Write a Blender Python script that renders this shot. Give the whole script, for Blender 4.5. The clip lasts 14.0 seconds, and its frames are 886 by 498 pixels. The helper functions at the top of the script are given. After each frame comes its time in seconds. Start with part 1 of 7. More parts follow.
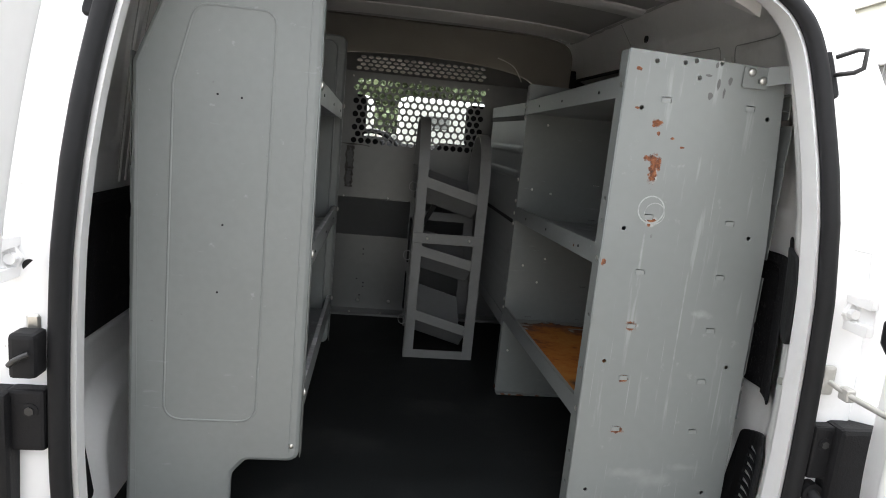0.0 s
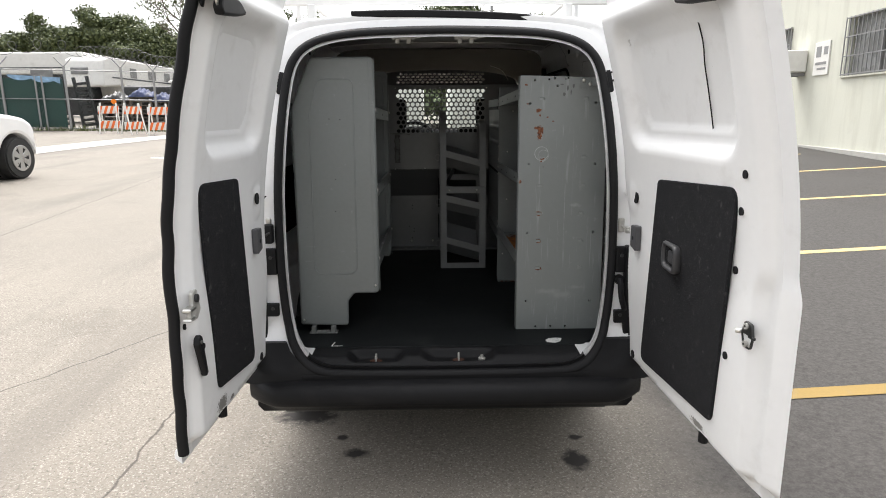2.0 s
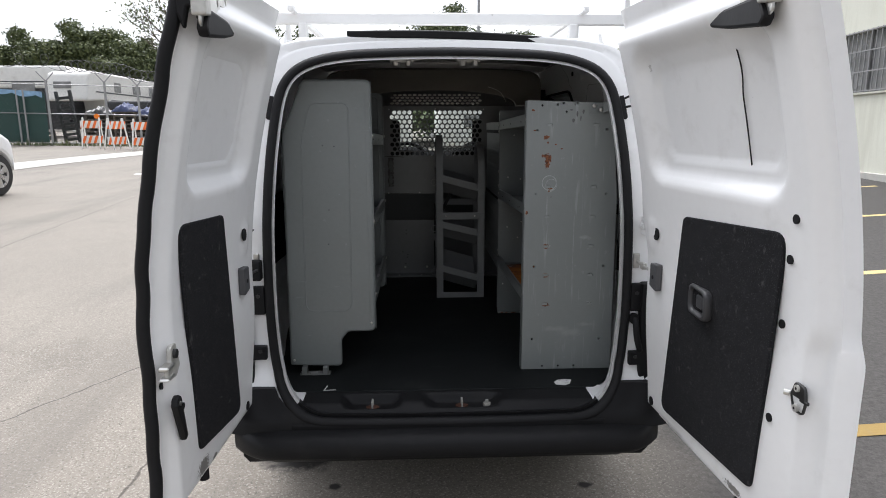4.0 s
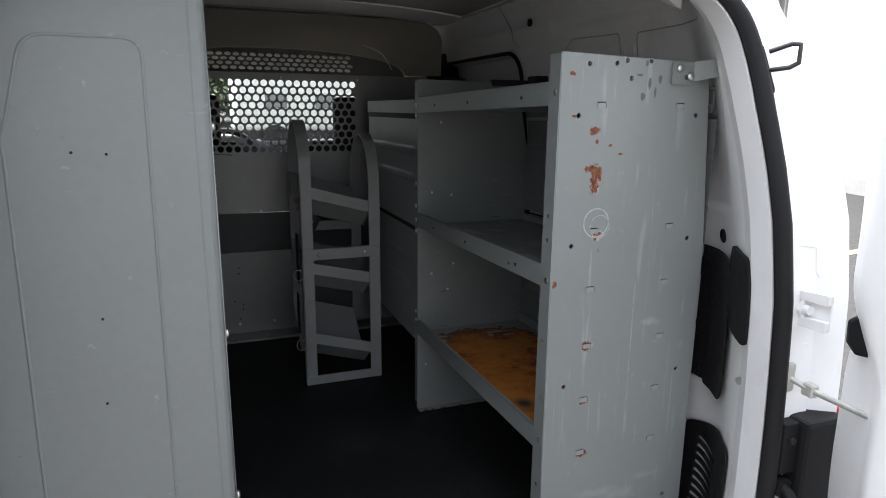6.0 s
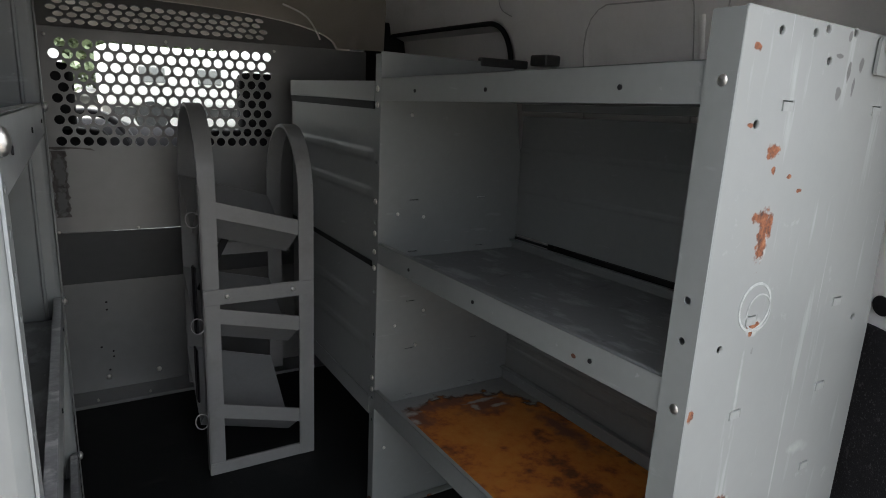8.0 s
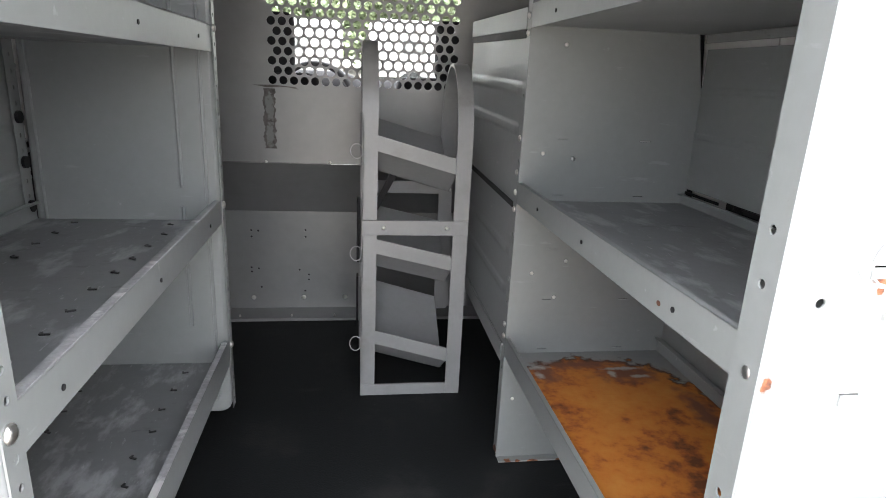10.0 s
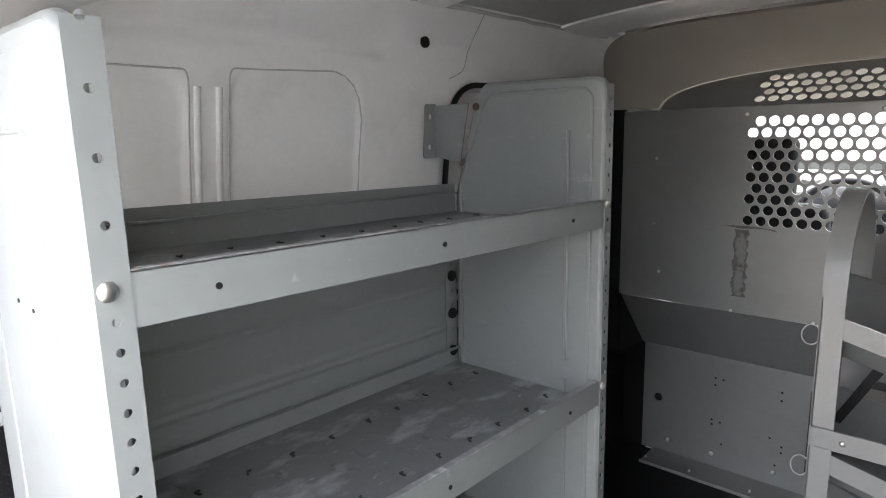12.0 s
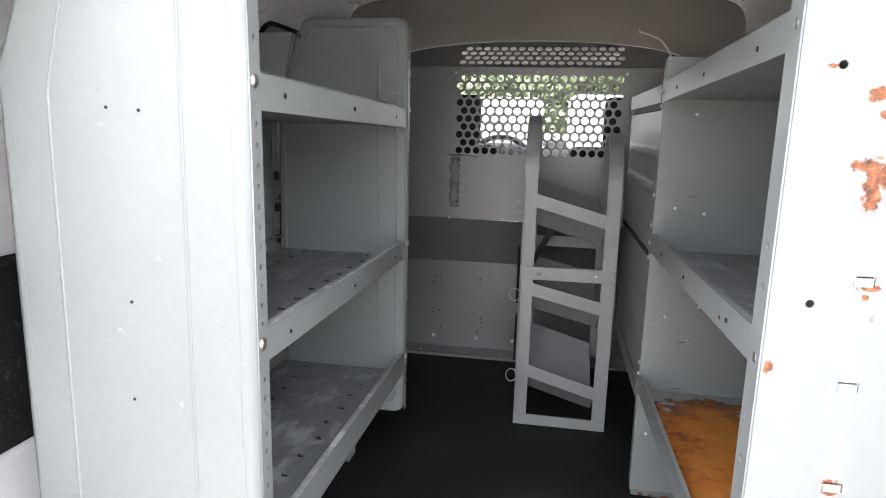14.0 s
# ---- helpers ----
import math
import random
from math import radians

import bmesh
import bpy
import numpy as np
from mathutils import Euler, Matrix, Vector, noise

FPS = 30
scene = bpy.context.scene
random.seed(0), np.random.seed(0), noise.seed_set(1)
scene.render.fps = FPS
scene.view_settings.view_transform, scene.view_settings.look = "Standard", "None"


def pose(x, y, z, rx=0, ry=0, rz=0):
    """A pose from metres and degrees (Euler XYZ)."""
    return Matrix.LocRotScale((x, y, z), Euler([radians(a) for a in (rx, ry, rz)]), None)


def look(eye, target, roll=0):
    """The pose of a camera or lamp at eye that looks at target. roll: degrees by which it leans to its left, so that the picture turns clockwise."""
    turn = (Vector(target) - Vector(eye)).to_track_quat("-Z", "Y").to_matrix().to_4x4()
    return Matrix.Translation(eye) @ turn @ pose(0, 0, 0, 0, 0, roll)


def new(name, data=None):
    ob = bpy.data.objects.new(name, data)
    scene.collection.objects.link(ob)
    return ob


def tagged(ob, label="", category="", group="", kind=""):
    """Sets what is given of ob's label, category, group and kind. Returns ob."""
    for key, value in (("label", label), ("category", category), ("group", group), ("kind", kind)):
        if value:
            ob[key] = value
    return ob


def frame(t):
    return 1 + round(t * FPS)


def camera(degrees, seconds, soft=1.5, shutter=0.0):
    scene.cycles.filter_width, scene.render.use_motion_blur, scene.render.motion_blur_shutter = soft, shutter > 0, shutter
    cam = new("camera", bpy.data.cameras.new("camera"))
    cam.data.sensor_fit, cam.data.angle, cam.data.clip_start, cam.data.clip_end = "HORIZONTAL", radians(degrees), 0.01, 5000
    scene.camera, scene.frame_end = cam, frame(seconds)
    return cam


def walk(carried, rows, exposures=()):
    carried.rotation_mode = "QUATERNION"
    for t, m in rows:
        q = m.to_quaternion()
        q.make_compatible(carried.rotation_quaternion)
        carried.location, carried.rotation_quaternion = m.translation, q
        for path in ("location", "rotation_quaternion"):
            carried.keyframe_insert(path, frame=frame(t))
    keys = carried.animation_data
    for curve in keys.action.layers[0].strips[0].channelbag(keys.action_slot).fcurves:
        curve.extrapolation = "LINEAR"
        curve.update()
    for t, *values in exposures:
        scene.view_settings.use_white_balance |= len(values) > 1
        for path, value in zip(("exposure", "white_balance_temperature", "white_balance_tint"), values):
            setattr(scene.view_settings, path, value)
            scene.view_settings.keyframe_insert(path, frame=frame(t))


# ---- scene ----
cam = camera(70.8, 14.0, soft=0.95)
PATH = [
    (0, (-0.181, -0.934, 1.495), (0.06, 1.018, 1.134), 5.5),
    (0.5, (-0.11, -1.322, 1.526), (-0.016, 0.604, 0.997), 3.1),
    (0.7, (-0.126, -1.493, 1.527), (-0.049, 0.456, 1.085), 1.1),
    (1, (-0.15, -1.707, 1.536), (-0.073, 0.227, 1.033), 0.5),
    (1.5, (-0.126, -2.055, 1.548), (-0.031, -0.098, 1.144), 0.6),
    (2, (-0.053, -2.408, 1.556), (-0.019, -0.455, 1.128), -0.4),
    (2.5, (-0.046, -2.575, 1.592), (0.016, -0.613, 1.208), 0.2),
    (2.7, (-0.058, -2.628, 1.599), (-0.001, -0.659, 1.253), 0.3),
    (5, (-0.117, -1.435, 1.605), (-0.009, 0.517, 1.18), -0.1),
    (5.5, (-0.13, -0.997, 1.61), (0.118, 0.94, 1.178), 2.5),
    (6, (-0.312, -0.692, 1.599), (0.383, 1.132, 1.164), 0.6),
    (6.5, (-0.409, -0.461, 1.615), (0.652, 1.169, 1.148), 2.4),
    (7, (-0.322, -0.237, 1.624), (0.793, 1.362, 1.178), 3.0),
    (7.2, (-0.282, -0.132, 1.631), (0.798, 1.495, 1.197), 2.9),
    (9.5, (-0.243, 0.0, 1.522), (0.629, 1.689, 0.902), 2.2),
    (10, (-0.028, -0.073, 1.518), (0.264, 1.818, 0.937), 2.8),
    (10.5, (0.032, 0.0, 1.549), (-0.228, 1.901, 0.985), -0.4),
    (11, (0.132, 0.113, 1.611), (-0.591, 1.927, 1.176), -0.3),
    (11.5, (0.204, 0.187, 1.671), (-0.964, 1.767, 1.296), -1.6),
    (12, (0.24, 0.217, 1.69), (-1.075, 1.679, 1.324), -1.3),
    (12.5, (0.27, 0.193, 1.632), (-1.083, 1.606, 1.217), 0.6),
    (13, (0.3, 0.126, 1.57), (-0.99, 1.557, 1.034), -0.9),
    (13.5, (0.221, -0.062, 1.523), (-0.505, 1.72, 0.979), -0.1),
    (14, (0.083, -0.363, 1.516), (-0.248, 1.572, 1.132), 1.4),
]
EXPOSURES = [(0, 1.28, 6450, 10), (0.5, 1.13, 6450, 10), (1.0, 0.9, 6450, 10), (1.5, 0.6, 6500, 10), (2.0, 0.2, 6550, 10), (2.7, -0.15, 6550, 10), (4.8, 0.0, 6050, 12), (5.5, 0.55, 6050, 12), (6.5, 1.15, 6200, 11), (7.2, 1.15, 6250, 11), (9.3, 3.0, 6420, 14), (11.0, 3.40, 6320, 14), (13.0, 3.53, 6320, 14), (14.0, 3.06, 6320, 14)]
walk(cam, [(t, look(eye, target, roll)) for t, eye, target, roll in PATH], EXPOSURES)

# ---- sky and sun: bright overcast ----
SKY, SUN = 0.36, 1.05
world = bpy.data.worlds.new("overcast")
scene.world = world
world.use_nodes = True
_n, _l = world.node_tree.nodes, world.node_tree.links
_sky = _n.new("ShaderNodeTexSky")
_sky.sky_type, _sky.sun_disc = "NISHITA", False
_sky.sun_elevation, _sky.sun_rotation = radians(58), radians(-15)
_sky.air_density, _sky.dust_density, _sky.ozone_density = 1.0, 4.0, 1.0
_grey = _n.new("ShaderNodeHueSaturation")
_grey.inputs["Saturation"].default_value = 0.12
_cloud, _map = _n.new("ShaderNodeTexNoise"), _n.new("ShaderNodeMapRange")
_cloud.inputs["Scale"].default_value, _cloud.inputs["Detail"].default_value = 2.5, 6
_map.inputs["To Min"].default_value, _map.inputs["To Max"].default_value = 0.85, 1.2
_mul = _n.new("ShaderNodeVectorMath")
_mul.operation = "SCALE"
_l.new(_sky.outputs[0], _grey.inputs["Color"])
_l.new(_grey.outputs[0], _mul.inputs[0])
_l.new(_cloud.outputs["Fac"], _map.inputs["Value"])
# an overcast sky is about twice as bright overhead as at its rim
_dir, _sep, _rise, _both = _n.new("ShaderNodeTexCoord"), _n.new("ShaderNodeSeparateXYZ"), _n.new("ShaderNodeMapRange"), _n.new("ShaderNodeMath")
_l.new(_dir.outputs["Generated"], _sep.inputs[0])
_l.new(_sep.outputs["Z"], _rise.inputs["Value"])
_rise.inputs["To Min"].default_value, _rise.inputs["To Max"].default_value = 0.5, 1.5
_both.operation = "MULTIPLY"
_l.new(_map.outputs[0], _both.inputs[0])
_l.new(_rise.outputs[0], _both.inputs[1])
_l.new(_both.outputs[0], _mul.inputs["Scale"])
_l.new(_mul.outputs[0], _n["Background"].inputs["Color"])
_n["Background"].inputs["Strength"].default_value = SKY
sun = new("sun", bpy.data.lights.new("sun", "SUN"))
sun.data.energy, sun.data.angle, sun.data.color = SUN, radians(20), (1.0, 0.96, 0.90)
sun.matrix_basis = look((0, 0, 0), (0.12, -0.45, -0.85))
tagged(sun, kind="structure")

# ---- small builders ----
def world_of(ob):
    m = ob.matrix_basis.copy()
    if ob.parent:
        m = world_of(ob.parent) @ ob.matrix_parent_inverse @ m
    return m


def base(name, at=(0, 0, 0), label="", category="", group="", kind=""):
    ob = new(name)
    ob.empty_display_size = 0.05
    ob.location = at
    return tagged(ob, label, category, group, kind)


def hang(ob, parent):
    if parent:
        ob.parent = parent
        ob.matrix_parent_inverse = world_of(parent).inverted()
    return ob


def part(name, geo, material, parent=None, label="", m=None, smooth=0.0):
    """Links a bmesh or a mesh as one object under a thing or a part."""
    if isinstance(geo, bmesh.types.BMesh):
        me = bpy.data.meshes.new(name)
        geo.normal_update()
        geo.to_mesh(me)
        geo.free()
    else:
        me = geo
    if smooth:
        me.shade_smooth()
        me.set_sharp_from_angle(angle=radians(smooth))
    if not me.materials:
        me.materials.append(material)
    ob = new(name, me)
    if m is not None:
        ob.matrix_basis = m
    if label:
        ob["label"] = label
    return hang(ob, parent)


def thing(name, geo, material, label, category, group="", kind="", m=None, smooth=0.0):
    return tagged(part(name, geo, material, None, "", m, smooth), label, category, group, kind)


XZ = lambda y: Matrix(((1, 0, 0, 0), (0, 0, -1, y), (0, 1, 0, 0), (0, 0, 0, 1)))
YZ = lambda x: Matrix(((0, 0, 1, x), (1, 0, 0, 0), (0, 1, 0, 0), (0, 0, 0, 1)))
XY = lambda z: Matrix.Translation((0, 0, z))


def boxes(*dims, bevel=0.003, seg=1):
    """Bevelled boxes (x0, x1, y0, y1, z0, z1) in one bmesh."""
    bm = bmesh.new()
    for x0, x1, y0, y1, z0, z1 in dims:
        m = Matrix.Translation(((x0 + x1) / 2, (y0 + y1) / 2, (z0 + z1) / 2)) @ Matrix.Diagonal((abs(x1 - x0), abs(y1 - y0), abs(z1 - z0), 1))
        bmesh.ops.create_cube(bm, size=1, matrix=m)
    if bevel:
        bmesh.ops.bevel(bm, geom=bm.edges[:], offset=bevel, segments=seg, affect="EDGES", profile=0.6)
    return bm


def boxes_mesh(*dims, bevel=0.003):
    """The same as a mesh, to be merged with others."""
    bm, me = boxes(*dims, bevel=bevel), bpy.data.meshes.new("boxes")
    bm.to_mesh(me)
    bm.free()
    return me


def rod(bm, a, b, r, n=10, r2=None):
    a, b = Vector(a), Vector(b)
    d = b - a
    m = Matrix.Translation((a + b) / 2) @ d.to_track_quat("Z", "Y").to_matrix().to_4x4()
    bmesh.ops.create_cone(bm, cap_ends=True, segments=n, radius1=r, radius2=r if r2 is None else r2, depth=d.length, matrix=m)
    return bm


def rods(*items, n=10):
    bm = bmesh.new()
    for a, b, r in items:
        rod(bm, a, b, r, n)
    return bm


def round_poly(pts, radii, n=5):
    """A polygon whose corners are rounded; radii: one number or one for each corner."""
    out, k = [], len(pts)
    for i, p in enumerate(pts):
        r = radii if isinstance(radii, (int, float)) else radii[i]
        p, a, b = Vector(p), Vector(pts[i - 1]), Vector(pts[(i + 1) % k])
        if r <= 0:
            out.append(tuple(p))
            continue
        u, v = (a - p).normalized(), (b - p).normalized()
        half = max(0.05, u.angle(v) / 2)
        d = min(r / math.tan(half), (a - p).length * 0.49, (b - p).length * 0.49)
        p0, p1 = p + u * d, p + v * d
        for j in range(n + 1):
            f = j / n
            out.append(tuple(p0 * (1 - f) ** 2 + p * 2 * f * (1 - f) + p1 * f * f))
    return out


def rect(x0, x1, y0, y1, r=0.0, n=4):
    return round_poly([(x0, y0), (x1, y0), (x1, y1), (x0, y1)], r, n)


def circle(x, y, r, n=14):
    return [(x + r * math.cos(math.tau * i / n), y + r * math.sin(math.tau * i / n)) for i in range(n)]


def plate(loops, thick, m, bevel=0.0):
    """A mesh: the first outline, less the others, as a sheet of that thickness, laid by m."""
    cu = bpy.data.curves.new("plate", "CURVE")
    cu.dimensions, cu.fill_mode = "2D", "BOTH"
    cu.extrude, cu.bevel_depth, cu.bevel_resolution, cu.offset = max(1e-5, thick / 2 - bevel), bevel, 1, -bevel
    for lp in loops:
        sp = cu.splines.new("POLY")
        sp.points.add(len(lp) - 1)
        sp.points.foreach_set("co", [c for p in lp for c in (p[0], p[1], 0, 1)])
        sp.use_cyclic_u = True
    ob = bpy.data.objects.new("plate", cu)
    me = bpy.data.meshes.new_from_object(ob)
    bpy.data.objects.remove(ob)
    bpy.data.curves.remove(cu)
    me.materials.clear()
    me.transform(m)
    return me


def pipe(points, r, closed=False, flat=1.0, smooth_path=True, res=3):
    """A mesh: a tube along points."""
    cu = bpy.data.curves.new("pipe", "CURVE")
    cu.dimensions, cu.bevel_depth, cu.bevel_resolution, cu.use_fill_caps = "3D", r, res, True
    sp = cu.splines.new("NURBS" if smooth_path else "POLY")
    sp.points.add(len(points) - 1)
    sp.points.foreach_set("co", [c for p in points for c in (*p, 1)])
    sp.use_cyclic_u = closed
    if smooth_path:
        sp.order_u, sp.use_endpoint_u, sp.resolution_u = 3, not closed, 4
    ob = bpy.data.objects.new("pipe", cu)
    me = bpy.data.meshes.new_from_object(ob)
    bpy.data.objects.remove(ob)
    bpy.data.curves.remove(cu)
    me.materials.clear()
    me.shade_smooth()
    return me


def merged(*meshes):
    bm = bmesh.new()
    for me in meshes:
        bm.from_mesh(me)
        bpy.data.meshes.remove(me)
    return bm


def shell(nu, nv, front, back, closed=True):
    """A mesh between two surfaces front(s, t) and back(s, t), s and t from 0 to 1, joined round the rim."""
    verts, faces = [], []
    k = (nu + 1) * (nv + 1)
    for f in (front, back) if closed else (front,):
        for j in range(nv + 1):
            for i in range(nu + 1):
                verts.append(tuple(f(i / nu, j / nv)))
    q = lambda i, j, o=0: o + j * (nu + 1) + i
    for j in range(nv):
        for i in range(nu):
            faces.append((q(i, j), q(i + 1, j), q(i + 1, j + 1), q(i, j + 1)))
            if closed:
                faces.append((q(i, j, k), q(i, j + 1, k), q(i + 1, j + 1, k), q(i + 1, j, k)))
    if closed:
        for i in range(nu):
            faces += [(q(i, 0), q(i, 0, k), q(i + 1, 0, k), q(i + 1, 0)), (q(i, nv), q(i + 1, nv), q(i + 1, nv, k), q(i, nv, k))]
        for j in range(nv):
            faces += [(q(0, j), q(0, j + 1), q(0, j + 1, k), q(0, j, k)), (q(nu, j), q(nu, j, k), q(nu, j + 1, k), q(nu, j + 1))]
    me = bpy.data.meshes.new("shell")
    me.from_pydata(verts, [], faces)
    bm = bmesh.new()
    bm.from_mesh(me)
    bmesh.ops.recalc_face_normals(bm, faces=bm.faces[:])
    bm.to_mesh(me)
    bm.free()
    return me


def ease(a, b, v):
    f = min(1.0, max(0.0, (v - a) / (b - a)))
    return f * f * (3 - 2 * f)


def inside(u, v, u0, u1, v0, v1, r, soft):
    """1 inside a rounded rectangle, 0 outside, over a soft slope."""
    dx, dy = max(u0 + r - u, u - (u1 - r)), max(v0 + r - v, v - (v1 - r))
    d = math.hypot(max(dx, 0), max(dy, 0)) + min(max(dx, dy), 0) - r
    return 1 - ease(-soft, 0, d)


def between(table, z):
    """Linear reading of a small table of (z, value)."""
    return float(np.interp(z, [a for a, _ in table], [b for _, b in table]))


# ---- materials ----
def surface(name, col, rough=0.5, metal=0.0, vary=0.12, scale=6.0, fine=90.0, bump=0.15, spec=0.5, coat=0.0, dirt=None, dirt_amount=0.5, dirt_scale=3.0, random_tint=0.0):
    """A painted, moulded or mineral surface: two scales of colour variation, uneven gloss, fine relief and optional stains."""
    m = bpy.data.materials.new(name)
    m.use_nodes = True
    nt = m.node_tree
    n, l = nt.nodes, nt.links
    p = n["Principled BSDF"]
    p.inputs["Metallic"].default_value = metal
    p.inputs["Specular IOR Level"].default_value = spec
    p.inputs["Coat Weight"].default_value = coat
    p.inputs["Coat Roughness"].default_value = 0.08
    tc = n.new("ShaderNodeTexCoord")
    big, small = n.new("ShaderNodeTexNoise"), n.new("ShaderNodeTexNoise")
    for t, s, d in ((big, scale, 4.0), (small, fine, 3.0)):
        t.inputs["Scale"].default_value, t.inputs["Detail"].default_value = s, d
        l.new(tc.outputs["Object"], t.inputs["Vector"])
    add = n.new("ShaderNodeMath")
    add.operation = "MULTIPLY_ADD"
    l.new(small.outputs["Fac"], add.inputs[0])
    add.inputs[1].default_value = 0.5
    l.new(big.outputs["Fac"], add.inputs[2])
    ramp = n.new("ShaderNodeMapRange")
    ramp.inputs["From Min"].default_value, ramp.inputs["From Max"].default_value = 0.4, 1.1
    ramp.inputs["To Min"].default_value, ramp.inputs["To Max"].default_value = 1 - vary, 1 + vary
    l.new(add.outputs[0], ramp.inputs["Value"])
    mul = n.new("ShaderNodeVectorMath")
    mul.operation = "SCALE"
    mul.inputs[0].default_value = col
    l.new(ramp.outputs[0], mul.inputs["Scale"])
    out = mul.outputs[0]
    if random_tint:
        info = n.new("ShaderNodeObjectInfo")
        mr = n.new("ShaderNodeMapRange")
        mr.inputs["To Min"].default_value, mr.inputs["To Max"].default_value = 1 - random_tint, 1 + random_tint
        l.new(info.outputs["Random"], mr.inputs["Value"])
        m2 = n.new("ShaderNodeVectorMath")
        m2.operation = "SCALE"
        l.new(out, m2.inputs[0])
        l.new(mr.outputs[0], m2.inputs["Scale"])
        out = m2.outputs[0]
    if dirt:
        dn = n.new("ShaderNodeTexNoise")
        dn.inputs["Scale"].default_value, dn.inputs["Detail"].default_value, dn.inputs["Roughness"].default_value = dirt_scale, 8.0, 0.65
        l.new(tc.outputs["Object"], dn.inputs["Vector"])
        dr = n.new("ShaderNodeMapRange")
        dr.inputs["From Min"].default_value, dr.inputs["From Max"].default_value = 0.56, 0.72
        dr.inputs["To Max"].default_value = dirt_amount
        l.new(dn.outputs["Fac"], dr.inputs["Value"])
        mix = n.new("ShaderNodeMix")
        mix.data_type = "RGBA"
        l.new(dr.outputs[0], mix.inputs["Factor"])
        l.new(out, mix.inputs["A"])
        mix.inputs["B"].default_value = (*dirt, 1)
        out = mix.outputs["Result"]
    l.new(out, p.inputs["Base Color"])
    rr = n.new("ShaderNodeMapRange")
    rr.inputs["To Min"].default_value, rr.inputs["To Max"].default_value = max(0.03, rough - 0.12), min(1, rough + 0.12)
    l.new(big.outputs["Fac"], rr.inputs["Value"])
    l.new(rr.outputs[0], p.inputs["Roughness"])
    if bump:
        b = n.new("ShaderNodeBump")
        b.inputs["Strength"].default_value, b.inputs["Distance"].default_value = bump, 0.002
        l.new(small.outputs["Fac"], b.inputs["Height"])
        l.new(b.outputs[0], p.inputs["Normal"])
    return m


def overlay(m, colour, mask_of, rough=None):
    """Lays a second colour over a material where mask_of(nodes, links, coordinates) gives 1."""
    nt = m.node_tree
    n, l = nt.nodes, nt.links
    p = n["Principled BSDF"]
    tc = n.new("ShaderNodeTexCoord")
    fac = mask_of(n, l, tc.outputs["Object"])
    mix = n.new("ShaderNodeMix")
    mix.data_type = "RGBA"
    src = p.inputs["Base Color"].links[0].from_socket
    l.new(fac, mix.inputs["Factor"])
    l.new(src, mix.inputs["A"])
    if isinstance(colour, tuple):
        mix.inputs["B"].default_value = (*colour, 1)
    else:
        l.new(colour(n, l, tc.outputs["Object"]), mix.inputs["B"])
    l.new(mix.outputs["Result"], p.inputs["Base Color"])
    if rough is not None:
        mr = n.new("ShaderNodeMix")
        l.new(fac, mr.inputs["Factor"])
        l.new(p.inputs["Roughness"].links[0].from_socket, mr.inputs["A"])
        mr.inputs["B"].default_value = rough
        l.new(mr.outputs["Result"], p.inputs["Roughness"])
    return m


def blots(spots, grain=60.0, ragged=0.9, sharp=0.25):
    """A mask of ragged blots: (centre x, y, z, size x, y, z)."""
    def build(n, l, co):
        noise_tex = n.new("ShaderNodeTexNoise")
        noise_tex.inputs["Scale"].default_value, noise_tex.inputs["Detail"].default_value = grain, 5.0
        l.new(co, noise_tex.inputs["Vector"])
        last = None
        for cx, cy, cz, sx, sy, sz in spots:
            sub, dv, ln = n.new("ShaderNodeVectorMath"), n.new("ShaderNodeVectorMath"), n.new("ShaderNodeVectorMath")
            sub.operation, dv.operation, ln.operation = "SUBTRACT", "DIVIDE", "LENGTH"
            l.new(co, sub.inputs[0])
            sub.inputs[1].default_value = (cx, cy, cz)
            l.new(sub.outputs[0], dv.inputs[0])
            dv.inputs[1].default_value = (sx, sy, sz)
            l.new(dv.outputs[0], ln.inputs[0])
            if last is None:
                last = ln.outputs["Value"]
            else:
                mn = n.new("ShaderNodeMath")
                mn.operation = "MINIMUM"
                l.new(last, mn.inputs[0])
                l.new(ln.outputs["Value"], mn.inputs[1])
                last = mn.outputs[0]
        ma = n.new("ShaderNodeMath")
        ma.operation = "MULTIPLY_ADD"
        l.new(noise_tex.outputs["Fac"], ma.inputs[0])
        ma.inputs[1].default_value = ragged * 2
        l.new(last, ma.inputs[2])
        mr = n.new("ShaderNodeMapRange")
        mr.inputs["From Min"].default_value, mr.inputs["From Max"].default_value = 1 + ragged, 1 + ragged - sharp
        l.new(ma.outputs[0], mr.inputs["Value"])
        return mr.outputs[0]
    return build


def streaks(scale, stretch, lo, hi, amount=1.0):
    """A mask of stretched noise: scratches, runs and scuffs."""
    def build(n, l, co):
        mp = n.new("ShaderNodeMapping")
        mp.inputs["Scale"].default_value = stretch
        l.new(co, mp.inputs["Vector"])
        t = n.new("ShaderNodeTexNoise")
        t.inputs["Scale"].default_value, t.inputs["Detail"].default_value, t.inputs["Roughness"].default_value = scale, 6.0, 0.6
        l.new(mp.outputs[0], t.inputs["Vector"])
        mr = n.new("ShaderNodeMapRange")
        mr.inputs["From Min"].default_value, mr.inputs["From Max"].default_value = lo, hi
        mr.inputs["To Max"].default_value = amount
        l.new(t.outputs["Fac"], mr.inputs["Value"])
        return mr.outputs[0]
    return build


